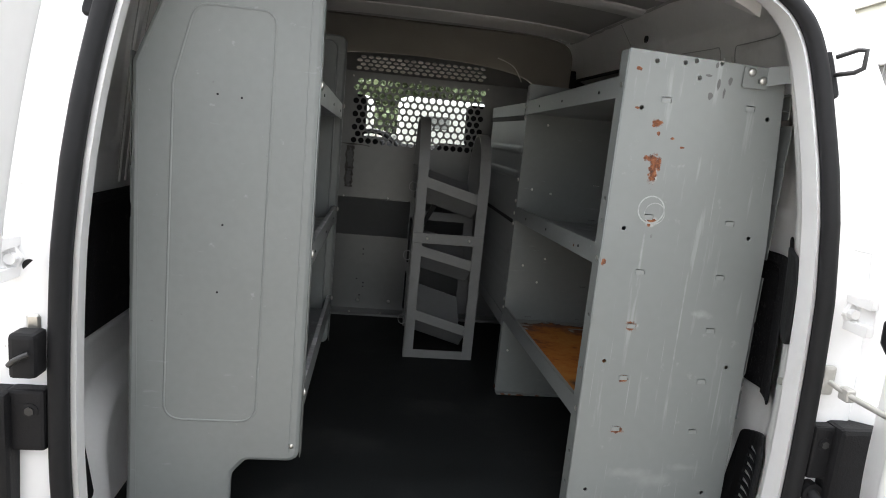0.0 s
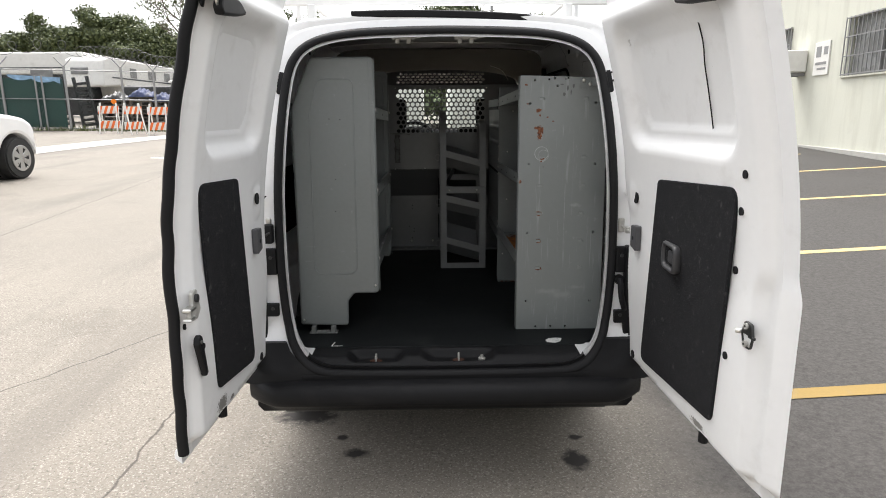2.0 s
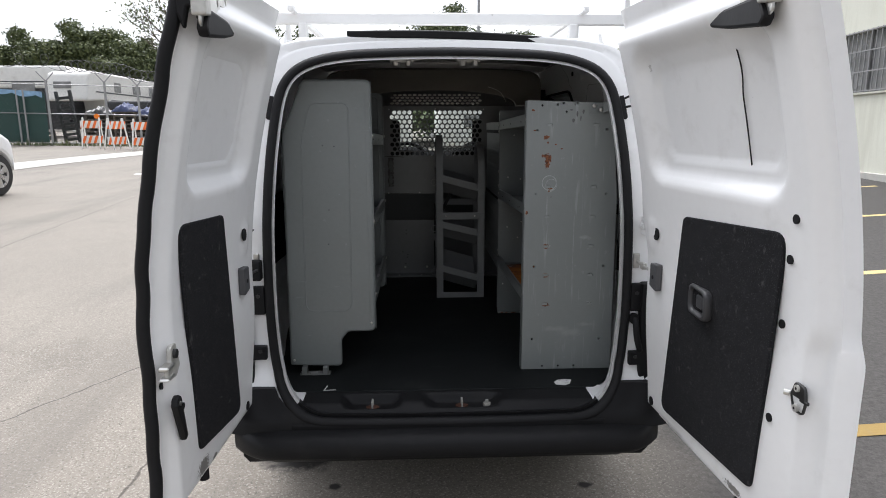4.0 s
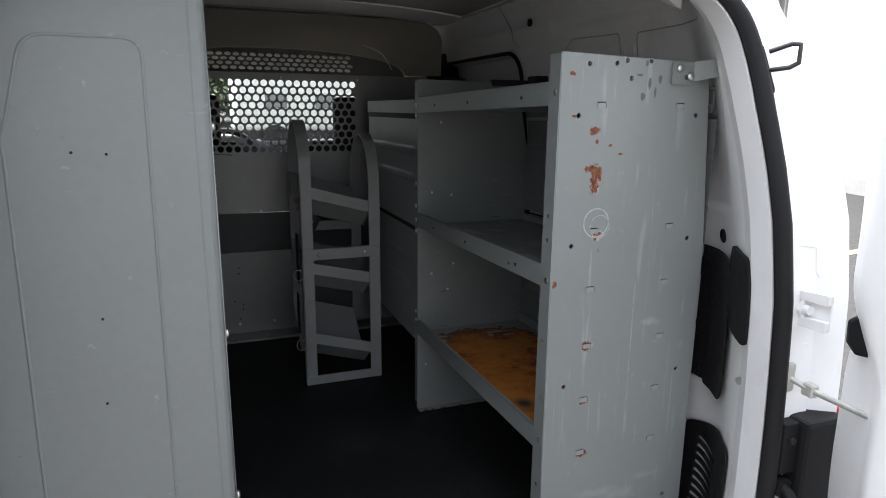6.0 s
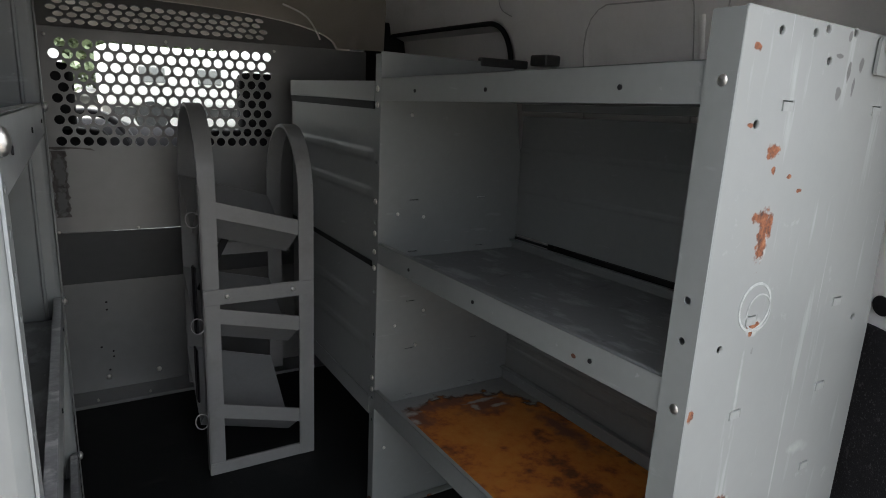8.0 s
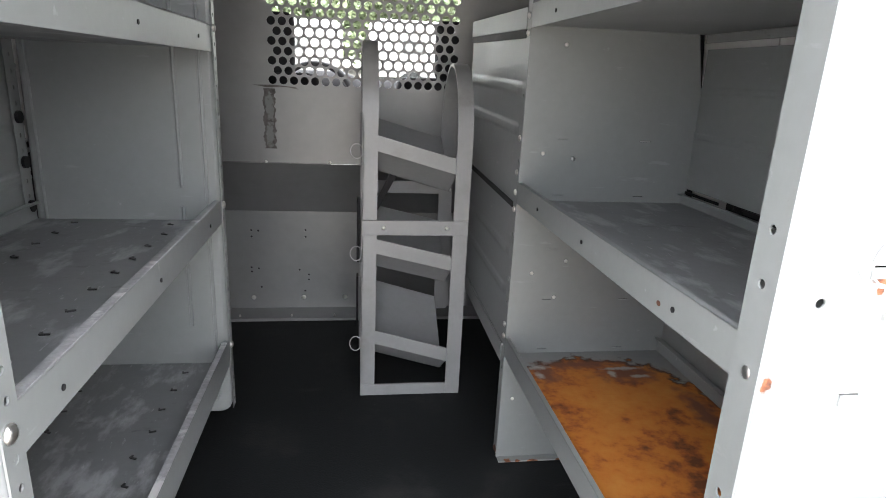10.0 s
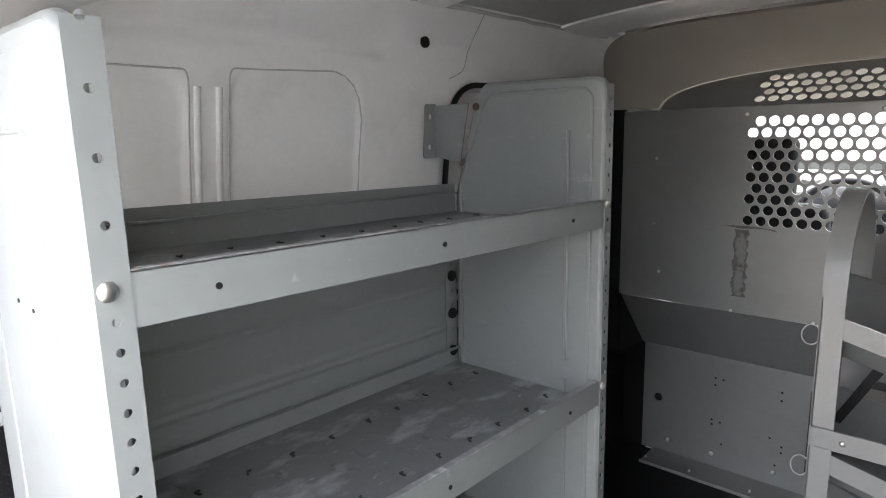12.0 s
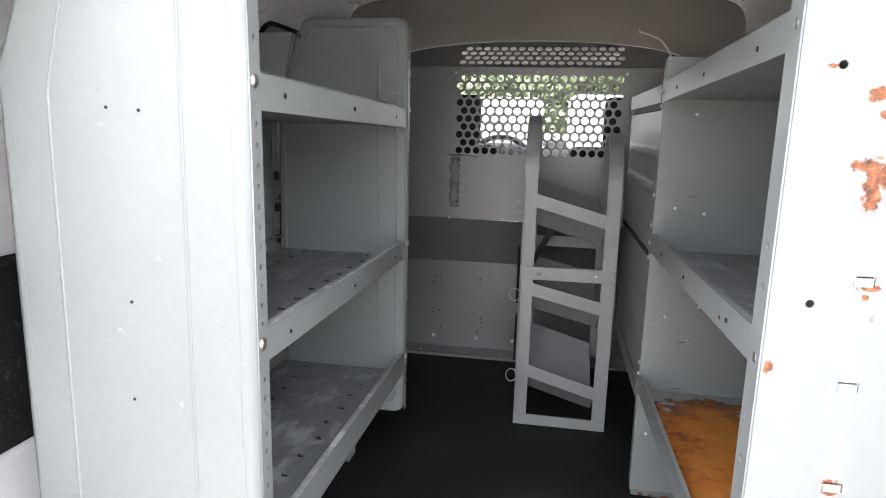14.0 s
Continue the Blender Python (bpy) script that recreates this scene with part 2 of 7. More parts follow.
def rust_colour(n, l, co):
    t = n.new("ShaderNodeTexNoise")
    t.inputs["Scale"].default_value, t.inputs["Detail"].default_value, t.inputs["Roughness"].default_value = 24.0, 9.0, 0.64
    l.new(co, t.inputs["Vector"])
    r = n.new("ShaderNodeValToRGB")
    e = r.color_ramp.elements
    e[0].position, e[0].color = 0.24, (0.13, 0.036, 0.010, 1)
    e[1].position, e[1].color = 0.72, (0.47, 0.19, 0.030, 1)
    e.new(0.35).color = (0.30, 0.085, 0.013, 1)
    e.new(0.45).color = (0.43, 0.140, 0.015, 1)
    big = n.new("ShaderNodeTexNoise")
    big.inputs["Scale"].default_value, big.inputs["Detail"].default_value, big.inputs["Roughness"].default_value = 6.5, 5.0, 0.6
    l.new(co, big.inputs["Vector"])
    fall = n.new("ShaderNodeMath")
    fall.operation = "MULTIPLY_ADD"
    l.new(big.outputs["Fac"], fall.inputs[0])
    fall.inputs[1].default_value, fall.inputs[2].default_value = 0.95, -0.51
    both = n.new("ShaderNodeMath")
    l.new(t.outputs["Fac"], both.inputs[0])
    l.new(fall.outputs[0], both.inputs[1])
    l.new(both.outputs[0], r.inputs["Fac"])
    return r.outputs[0]


def rust_brown(n, l, co):
    t = n.new("ShaderNodeTexNoise")
    t.inputs["Scale"].default_value, t.inputs["Detail"].default_value, t.inputs["Roughness"].default_value = 70.0, 6.0, 0.7
    l.new(co, t.inputs["Vector"])
    r = n.new("ShaderNodeValToRGB")
    e = r.color_ramp.elements
    e[0].position, e[0].color = 0.36, (0.055, 0.026, 0.018, 1)
    e[1].position, e[1].color = 0.68, (0.30, 0.135, 0.065, 1)
    e.new(0.52).color = (0.175, 0.058, 0.022, 1)
    l.new(t.outputs["Fac"], r.inputs["Fac"])
    return r.outputs[0]


def glass(name):
    m = bpy.data.materials.new(name)
    m.use_nodes = True
    n, l = m.node_tree.nodes, m.node_tree.links
    n.remove(n["Principled BSDF"])
    tr, gl, mx = n.new("ShaderNodeBsdfTransparent"), n.new("ShaderNodeBsdfGlossy"), n.new("ShaderNodeMixShader")
    tr.inputs["Color"].default_value = (0.86, 0.92, 0.89, 1)
    gl.inputs["Roughness"].default_value = 0.02
    mx.inputs[0].default_value = 0.06
    l.new(tr.outputs[0], mx.inputs[1])
    l.new(gl.outputs[0], mx.inputs[2])
    l.new(mx.outputs[0], n["Material Output"].inputs[0])
    return m


WHITE = surface("white_van_paint", (0.86, 0.86, 0.86), 0.40, vary=0.03, scale=3, fine=40, bump=0.02, coat=0.4, dirt=(0.5, 0.48, 0.44), dirt_amount=0.18, dirt_scale=9)
overlay(WHITE, (0.22, 0.21, 0.20), blots([(-0.76, -0.49, 0.622, 0.1, 0.045, 0.026), (-0.75, -0.40, 0.60, 0.1, 0.02, 0.014), (0.79, -0.66, 0.61, 0.1, 0.05, 0.012), (0.72, -0.04, 0.68, 0.1, 0.01, 0.02)], grain=140, ragged=1.1, sharp=0.25))
overlay(WHITE, (0.42, 0.41, 0.39), streaks(16, (1, 1, 1), 0.735, 0.75, 0.6))
INNER = surface("inner_grey_white_paint", (0.78, 0.78, 0.77), 0.42, vary=0.05, bump=0.05, dirt=(0.42, 0.40, 0.37), dirt_amount=0.25, dirt_scale=5)
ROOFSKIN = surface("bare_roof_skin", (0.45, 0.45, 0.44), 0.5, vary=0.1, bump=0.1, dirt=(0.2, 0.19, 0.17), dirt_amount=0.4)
RUBBER = surface("seal_rubber", (0.012, 0.012, 0.013), 0.6, vary=0.2, bump=0.1, spec=0.2)
PLASTIC = surface("black_bumper_plastic", (0.010, 0.010, 0.011), 0.55, vary=0.2, fine=300, bump=0.35, spec=0.2, dirt=(0.030, 0.029, 0.027), dirt_amount=0.3, dirt_scale=6)
MAT = surface("black_rubber_mat", (0.012, 0.0135, 0.014), 0.6, spec=0.15, vary=0.35, scale=4, fine=240, bump=0.5, dirt=(0.035, 0.035, 0.034), dirt_amount=0.6, dirt_scale=4)
overlay(MAT, (0.035, 0.035, 0.035), streaks(5, (1, 3, 1), 0.63, 0.72, 0.4))
overlay(MAT, (0.12, 0.12, 0.115), streaks(34, (1, 1, 1), 0.735, 0.75, 0.8))
HANDLEPL = surface("dark_grey_handle_plastic", (0.045, 0.045, 0.048), 0.5, vary=0.1, fine=300, bump=0.2)
CARPET = surface("black_fibre_trim", (0.014, 0.014, 0.016), 0.95, vary=0.4, scale=30, fine=700, bump=0.8, spec=0.2)
overlay(CARPET, (0.10, 0.10, 0.10), streaks(260, (1, 1, 1), 0.58, 0.68, 0.7))
overlay(CARPET, (0.07, 0.07, 0.07), streaks(38, (1, 1, 1), 0.62, 0.72, 0.8))
ZINC = surface("dull_zinc", (0.50, 0.49, 0.46), 0.45, 0.35, vary=0.2, scale=40, bump=0.1)
GREYPL = surface("grey_plastic", (0.075, 0.075, 0.08), 0.55, vary=0.1, fine=300, bump=0.3)
STEEL = surface("zinc_steel", (0.62, 0.61, 0.58), 0.32, 1.0, vary=0.12, scale=40, bump=0.1)
DARKSTEEL = surface("dark_steel", (0.05, 0.05, 0.05), 0.4, 0.6, vary=0.2)
# Broad tone variation also paints in the mottled sheen of the panels.
GREY = surface("grey_shelf_paint", (0.190, 0.203, 0.20), 0.38, vary=0.08, scale=3.5, fine=60, bump=0.08, dirt=(0.175, 0.187, 0.183), dirt_amount=0.1, dirt_scale=7)
overlay(GREY, (0.36, 0.38, 0.38), streaks(10, (1, 1, 6), 0.66, 0.72, 0.22))
overlay(GREY, (0.33, 0.345, 0.345), streaks(42, (1, 1, 1), 0.68, 0.74, 0.45))
overlay(GREY, (0.10, 0.10, 0.098), streaks(27, (1, 1, 1.6), 0.72, 0.76, 0.5))
WORN = surface("scuffed_grey_shelf", (0.145, 0.153, 0.155), 0.36, vary=0.12, scale=5, fine=50, bump=0.12, dirt=(0.08, 0.08, 0.08), dirt_amount=0.5, dirt_scale=6)
overlay(WORN, (0.36, 0.37, 0.38), streaks(8, (2.3, 1, 1), 0.53, 0.66, 0.72))
overlay(WORN, (0.07, 0.07, 0.075), streaks(14, (1, 2, 1), 0.62, 0.68, 0.6))
overlay(WORN, (0.42, 0.42, 0.43), streaks(26, (4.5, 1, 1), 0.64, 0.71, 0.6))
LIPWEAR = surface("bare_worn_lip", (0.27, 0.275, 0.28), 0.4, 0.3, vary=0.35, scale=30, fine=120, bump=0.3, dirt=(0.2, 0.2, 0.2), dirt_amount=0.8, dirt_scale=25)
overlay(LIPWEAR, (0.55, 0.55, 0.55), streaks(18, (1, 1, 1), 0.56, 0.64, 0.8))
overlay(LIPWEAR, (0.14, 0.065, 0.035), streaks(15, (1, 1, 1), 0.64, 0.70, 0.7))
RUSTPLATE = surface("rusty_striker_plate", (0.085, 0.034, 0.02), 0.8, vary=0.5, scale=50, fine=200, bump=0.4)
GALV = surface("grey_partition_steel", (0.21, 0.215, 0.212), 0.36, 0.2, vary=0.10, scale=3, fine=30, bump=0.06, dirt=(0.16, 0.16, 0.155), dirt_amount=0.35, dirt_scale=4)
HEADLINER = surface("brown_grey_headliner", (0.32, 0.30, 0.26), 0.9, vary=0.1, fine=500, bump=0.4, spec=0.2)
DASH = surface("matte_black_dashboard", (0.010, 0.010, 0.011), 0.95, vary=0.2, fine=300, bump=0.3, spec=0.05)
# Visor and header cloth lightened in colour to imitate windscreen glare.
VISOR_GLARE = surface("visor_cloth_paled_for_glare", (0.58, 0.56, 0.51), 0.9, vary=0.06, fine=500, bump=0.3, spec=0.2)
SEATCLOTH = surface("black_seat_cloth", (0.018, 0.018, 0.02), 0.9, vary=0.3, fine=500, bump=0.5, spec=0.2)
REDLENS = surface("red_lens", (0.45, 0.012, 0.015), 0.12, vary=0.1, coat=0.6, bump=0.0)
AMBER = surface("amber_lens", (0.85, 0.22, 0.02), 0.2, vary=0.1, bump=0.0)
PAPER = surface("torn_white_label", (0.72, 0.72, 0.70), 0.6, vary=0.15, scale=40, dirt=(0.1, 0.1, 0.1), dirt_amount=0.8, dirt_scale=60)
ORANGE = surface("orange_reflective", (0.80, 0.16, 0.03), 0.45, vary=0.08)
BOARD = surface("white_board_paint", (0.74, 0.73, 0.70), 0.5, vary=0.08, dirt=(0.4, 0.38, 0.34), dirt_amount=0.4)
GREENSCREEN = surface("dark_green_mesh_screen", (0.02, 0.06, 0.05), 0.8, vary=0.2, scale=2)
BLUETARP = surface("blue_tarp", (0.22, 0.36, 0.52), 0.5, vary=0.5, scale=5)
GALVPOST = surface("galvanised_post", (0.33, 0.33, 0.33), 0.45, 0.5, vary=0.1)
STUCCO = surface("cream_painted_masonry", (0.60, 0.60, 0.52), 0.85, vary=0.07, scale=0.5, fine=30, bump=0.4, dirt=(0.42, 0.41, 0.36), dirt_amount=0.45, dirt_scale=0.7)
overlay(STUCCO, (0.44, 0.43, 0.36), streaks(2.2, (1, 1, 0.12), 0.50, 0.70, 0.55))
RAZOR = surface("weathered_razor_wire", (0.13, 0.13, 0.13), 0.5, 0.4, vary=0.2)
# Cornice ledges take a darker tone than the wall.
STUCCO_DARK = surface("darker_cornice_tone", (0.36, 0.36, 0.32), 0.8, vary=0.1)
WINDARK = surface("dusty_window_glass", (0.23, 0.232, 0.23), 0.25, vary=0.3, scale=2, bump=0.0)
BARS = surface("grey_window_grille", (0.25, 0.25, 0.25), 0.6, vary=0.15)
# Yellow of the nearest parking line, set darker than the others.
OCHRE = surface("near_yellow_line", (0.25, 0.165, 0.045), 0.8, vary=0.15, scale=3, fine=80, dirt=(0.20, 0.16, 0.09), dirt_amount=0.7, dirt_scale=5)
YELLOW = surface("worn_yellow_line", (0.52, 0.40, 0.17), 0.8, vary=0.15, scale=3, fine=80, dirt=(0.20, 0.18, 0.14), dirt_amount=0.8, dirt_scale=5)
CONCRETE = surface("kerb_concrete", (0.42, 0.41, 0.38), 0.85, vary=0.12, bump=0.4)
TYRE = surface("tyre_rubber", (0.022, 0.022, 0.022), 0.75, vary=0.2)
ALLOY = surface("alloy_rim", (0.55, 0.55, 0.55), 0.3, 0.9, vary=0.1)
BARK = surface("grey_bark", (0.11, 0.09, 0.07), 0.9, vary=0.3, scale=4, fine=40, bump=0.6)
GLASS = glass("clear_glass")


def leaf_material(name, a, b):
    m = bpy.data.materials.new(name)
    m.use_nodes = True
    n, l = m.node_tree.nodes, m.node_tree.links
    p = n["Principled BSDF"]
    g = n.new("ShaderNodeNewGeometry")
    r = n.new("ShaderNodeMix")
    r.data_type = "RGBA"
    l.new(g.outputs["Random Per Island"], r.inputs["Factor"])
    r.inputs["A"].default_value, r.inputs["B"].default_value = (*a, 1), (*b, 1)
    l.new(r.outputs["Result"], p.inputs["Base Color"])
    p.inputs["Roughness"].default_value = 0.6
    return m


LEAF = leaf_material("tree_leaves", (0.040, 0.060, 0.020), (0.135, 0.155, 0.055))
# Leaf colour paled to imitate the bright haze seen through the partition.
LEAF_HAZE = leaf_material("haze_paled_tree_leaves", (0.10, 0.125, 0.065), (0.23, 0.275, 0.15))
GRASS = leaf_material("weed_blades", (0.04, 0.07, 0.02), (0.14, 0.15, 0.06))


# ---- ground ----
def ground_z(x, y):
    y, x = min(max(y, -6.0), 45.0), min(max(x, -40.0), 14.0)
    soft = 0.25 * math.log1p(math.exp(max(-40, min(40, x / 0.25))))
    return 0.0175 * y + 0.045 * soft + 0.02 * (soft - x)


def ground_material():
    m = surface("yard_paving", (0.205, 0.184, 0.157), 0.85, vary=0.20, scale=0.6, fine=38, bump=0.9, spec=0.25, dirt=(0.13, 0.115, 0.098), dirt_amount=0.6, dirt_scale=0.9)
    overlay(m, (0.085, 0.077, 0.068), streaks(70, (1, 1, 1), 0.54, 0.64, 0.6))
    overlay(m, (0.37, 0.345, 0.305), streaks(95, (1, 1, 1), 0.54, 0.63, 0.75))
    overlay(m, (0.14, 0.127, 0.112), streaks(1.2, (1, 0.12, 1), 0.50, 0.66, 0.55))

    def joint(n, l, co):
        """Cracked joints that run the length of the yard."""
        sep, wob = n.new("ShaderNodeSeparateXYZ"), n.new("ShaderNodeTexNoise")
        wob.inputs["Scale"].default_value, wob.inputs["Detail"].default_value = 5.0, 8
        l.new(co, sep.inputs[0])
        l.new(co, wob.inputs["Vector"])
        last = None
        for off, slope in ((1.40, 0.03), (4.6, 0.10), (2.9, -0.55)):
            a1, a2, a3, mr = (n.new("ShaderNodeMath") for _ in range(3)), None, None, n.new("ShaderNodeMapRange")
            a1, a2, a3 = a1
            a1.operation, a2.operation, a3.operation = "MULTIPLY_ADD", "MULTIPLY_ADD", "ABSOLUTE"
            l.new(sep.outputs["Y"], a1.inputs[0])
            a1.inputs[1].default_value = slope
            l.new(sep.outputs["X"], a1.inputs[2])
            l.new(wob.outputs["Fac"], a2.inputs[0])
            a2.inputs[1].default_value = 0.10
            l.new(a1.outputs[0], a2.inputs[2])
            ad = n.new("ShaderNodeMath")
            ad.operation = "ADD"
            l.new(a2.outputs[0], ad.inputs[0])
            ad.inputs[1].default_value = off - 0.05
            l.new(ad.outputs[0], a3.inputs[0])
            mr.inputs["From Min"].default_value, mr.inputs["From Max"].default_value = 0.009, 0.003
            mr.inputs["To Max"].default_value = 0.75
            l.new(a3.outputs[0], mr.inputs["Value"])
            if last is None:
                last = mr.outputs[0]
            else:
                mx = n.new("ShaderNodeMath")
                mx.operation = "MAXIMUM"
                l.new(last, mx.inputs[0])
                l.new(mr.outputs[0], mx.inputs[1])
                last = mx.outputs[0]
        return last
    overlay(m, (0.05, 0.045, 0.04), joint)

    def lot(n, l, co):
        sep, wob, ma, mr = n.new("ShaderNodeSeparateXYZ"), n.new("ShaderNodeTexNoise"), n.new("ShaderNodeMath"), n.new("ShaderNodeMapRange")
        wob.inputs["Scale"].default_value, wob.inputs["Detail"].default_value = 1.6, 6
        l.new(co, sep.inputs[0])
        l.new(co, wob.inputs["Vector"])
        ma.operation = "MULTIPLY_ADD"
        l.new(wob.outputs["Fac"], ma.inputs[0])
        ma.inputs[1].default_value = 0.5
        l.new(sep.outputs["X"], ma.inputs[2])
        mr.inputs["From Min"].default_value, mr.inputs["From Max"].default_value = 1.05, 1.45
        mr.inputs["To Max"].default_value = 0.92
        l.new(ma.outputs[0], mr.inputs["Value"])
        return mr.outputs[0]

    def tar(n, l, co):
        t = n.new("ShaderNodeTexNoise")
        t.inputs["Scale"].default_value, t.inputs["Detail"].default_value, t.inputs["Roughness"].default_value = 30, 10, 0.85
        l.new(co, t.inputs["Vector"])
        r = n.new("ShaderNodeValToRGB")
        r.color_ramp.elements[0].position, r.color_ramp.elements[0].color = 0.35, (0.020, 0.019, 0.019, 1)
        r.color_ramp.elements[1].position, r.color_ramp.elements[1].color = 0.68, (0.078, 0.074, 0.071, 1)
        l.new(t.outputs["Fac"], r.inputs["Fac"])
        return r.outputs[0]
    overlay(m, tar, lot)
    overlay(m, (0.035, 0.032, 0.03), blots([(-0.71, 0.58, 0.02, 0.2, 0.12, 1), (-0.41, 0.22, 0.01, 0.07, 0.05, 1), (0.58, 0.11, 0.02, 0.07, 0.10, 1), (-0.5, 0.36, 0, 0.03, 0.03, 1), (0.62, 0.30, 0, 0.04, 0.03, 1)], grain=22, ragged=0.6, sharp=0.5))
    return m


def ground_sheet():
    xs = [-600, -300, -150, -80] + [-60 + 2 * i for i in range(28)] + [-4 + 0.25 * i for i in range(41)] + [7 + i for i in range(10)] + [20, 30, 60, 150, 300, 600]
    ys = [-400, -150, -60, -30, -15] + [-8 + 0.5 * i for i in range(40)] + [12 + 2 * i for i in range(20)] + [55, 80, 150, 400, 900]
    v = [(x, y, ground_z(x, y)) for y in ys for x in xs]
    k = len(xs)
    f = [(j * k + i, j * k + i + 1, (j + 1) * k + i + 1, (j + 1) * k + i) for j in range(len(ys) - 1) for i in range(k - 1)]
    me = bpy.data.meshes.new("ground")
    me.from_pydata(v, [], f)
    return me


ground = thing("ground", ground_sheet(), ground_material(), "sun-bleached concrete yard turning to dark asphalt", "ground", kind="structure", smooth=60)

FLOOR = 0.55
# ---- the van: body ----
van = base("cargo_van", (0, 1.5, 0.0), "white compact cargo van with both rear doors open", "van")
WALL_X = [(0.45, 0.79), (0.9, 0.825), (1.3, 0.82), (1.64, 0.785), (1.88, 0.745), (1.99, 0.67)]
OPEN_X = [(0.512, 0.46), (0.52, 0.52), (0.545, 0.578), (0.59, 0.622), (0.66, 0.654), (0.80, 0.673), (0.95, 0.678), (1.1, 0.678), (1.25, 0.675), (1.4, 0.665), (1.5, 0.657), (1.6, 0.647), (1.70, 0.631), (1.76, 0.612), (1.81, 0.572), (1.845, 0.495), (1.865, 0.375), (1.872, 0.2)]
REAR_Y = [(0.45, 0.02), (0.51, 0.03), (0.58, 0.07), (0.68, 0.115), (0.8, 0.130), (0.95, 0.136), (1.1, 0.142), (1.25, 0.149), (1.4, 0.166), (1.5, 0.187), (1.6, 0.214), (1.7, 0.239), (1.78, 0.260), (1.85, 0.285), (2.0, 0.35)]


def bent(me):
    """Gives a flat rear part the forward rake of the van's tail."""
    for v in me.vertices:
        v.co.y += between(REAR_Y, v.co.z)
    return me


def opening(grow=0.0):
    """The outline of the rear opening, seen from behind."""
    half = [(w, z) for z, w in OPEN_X]
    pts = [(0.0, 0.508)] + half + [(0.0, 1.876)] + [(-w, z) for w, z in reversed(half)]
    out = []
    for i, p in enumerate(pts):
        a, b = Vector(pts[i - 1]), Vector(pts[(i + 1) % len(pts)])
        t = (b - a).normalized()
        out.append(tuple(Vector(p) + Vector((t.y, -t.x)) * grow))
    for _ in range(3):
        nxt = []
        for i, p in enumerate(out):
            q = out[(i + 1) % len(out)]
            nxt += [(0.75 * p[0] + 0.25 * q[0], 0.75 * p[1] + 0.25 * q[1]), (0.25 * p[0] + 0.75 * q[0], 0.25 * p[1] + 0.75 * q[1])]
        out = nxt
    return [(x + 0.008, z) for x, z in out]


BODY_HALF = [(0.0, 0.40), (0.72, 0.40), (0.83, 0.50), (0.86, 0.70), (0.866, 0.95), (0.866, 1.1), (0.864, 1.25), (0.856, 1.4), (0.842, 1.5), (0.82, 1.6), (0.787, 1.7), (0.738, 1.8), (0.66, 1.88), (0.55, 1.935), (0.3, 1.955), (0.0, 1.96)]


def body_x(z):
    """Half the van's outer width at a height."""
    return float(np.interp(z, [q[1] for q in BODY_HALF], [q[0] for q in BODY_HALF]))


def tail_ring():
    """The painted surround, built as a band from the opening to the body's edge so that it can follow the rake."""
    inner, outer = opening(0.012), []
    for x, z in inner:
        w = body_x(z)
        if z > 1.80:
            f = ease(1.79, 1.868, z)
            xo = 1.24 * x
            outer.append(((math.copysign(w, x) if abs(x) > 1e-6 else 0.0) * (1 - f) + xo * f, z * (1 - f) + (1.968 - 0.05 * (xo / 0.69) ** 2) * f))
        elif z < 0.58:
            f = ease(0.58, 0.50, z)
            outer.append((math.copysign(max(abs(x), w * (1 - 0.25 * f)), x) if abs(x) > 1e-6 else 0.0, z - 0.10 * f))
        else:
            outer.append((math.copysign(w, x), z))
    v, fc, k = [], [], len(inner)
    for f, dy in ((0, 0.0), (0.10, -0.004), (0.52, 0.0), (0.60, -0.002), (0.64, 0.004), (0.82, -0.016), (0.93, -0.026), (0.985, -0.018), (1.0, 0.012), (1.0, 0.22)):
        for (xi, zi), (xo, zo) in zip(inner, outer):
            x, z = xi + (xo - xi) * f, zi + (zo - zi) * f
            v.append((x, between(REAR_Y, z) + (dy if dy > 0 else dy * (0.2 + 0.8 * ease(1.75, 1.55, zi))), z))
    for r in range(9):
        for i in range(k):
            j = (i + 1) % k
            fc.append((r * k + i, r * k + j, (r + 1) * k + j, (r + 1) * k + i))
    me = bpy.data.meshes.new("ring")
    me.from_pydata(v, [], fc)
    return me


part("rear_frame", tail_ring(), WHITE, van, "white painted rear door surround", smooth=50)


def jamb_mesh(y0, y1, g0, g1, low=None):
    a, b = opening(g0), opening(g1)
    v = [(x, y0, z) for x, z in a] + [(x, y1, z) for x, z in b]
    k = len(a)
    me = bpy.data.meshes.new("jamb")
    keep = [i for i in range(k) if low is None or (a[i][1] < 0.57 and abs(a[i][0]) < 0.575) == low]
    used = sorted({j for i in keep for j in (i, (i + 1) % k, k + (i + 1) % k, k + i)})
    at = {j: n_ for n_, j in enumerate(used)}
    me.from_pydata([v[j] for j in used], [], [tuple(at[j] for j in (i, (i + 1) % k, k + (i + 1) % k, k + i)) for i in keep])
    return bent(me)


for low, skin_of in ((False, WHITE), (True, PLASTIC)):
    part("door_jamb", jamb_mesh(0.05, 0.085, 0.0, 0.022, low), PLASTIC if low else INNER, van, smooth=50)
    part("jamb_flange", jamb_mesh(-0.012, 0.05, -0.014, 0.0, low), skin_of, van, smooth=50)
    part("flange_edge", jamb_mesh(-0.012, 0.005, -0.014, 0.012, low), skin_of, van, smooth=50)
part("door_seal", bent(pipe([(x, -0.012, z) for x, z in opening(0.014)], 0.017, closed=True)), RUBBER, van, "black rubber door seal")


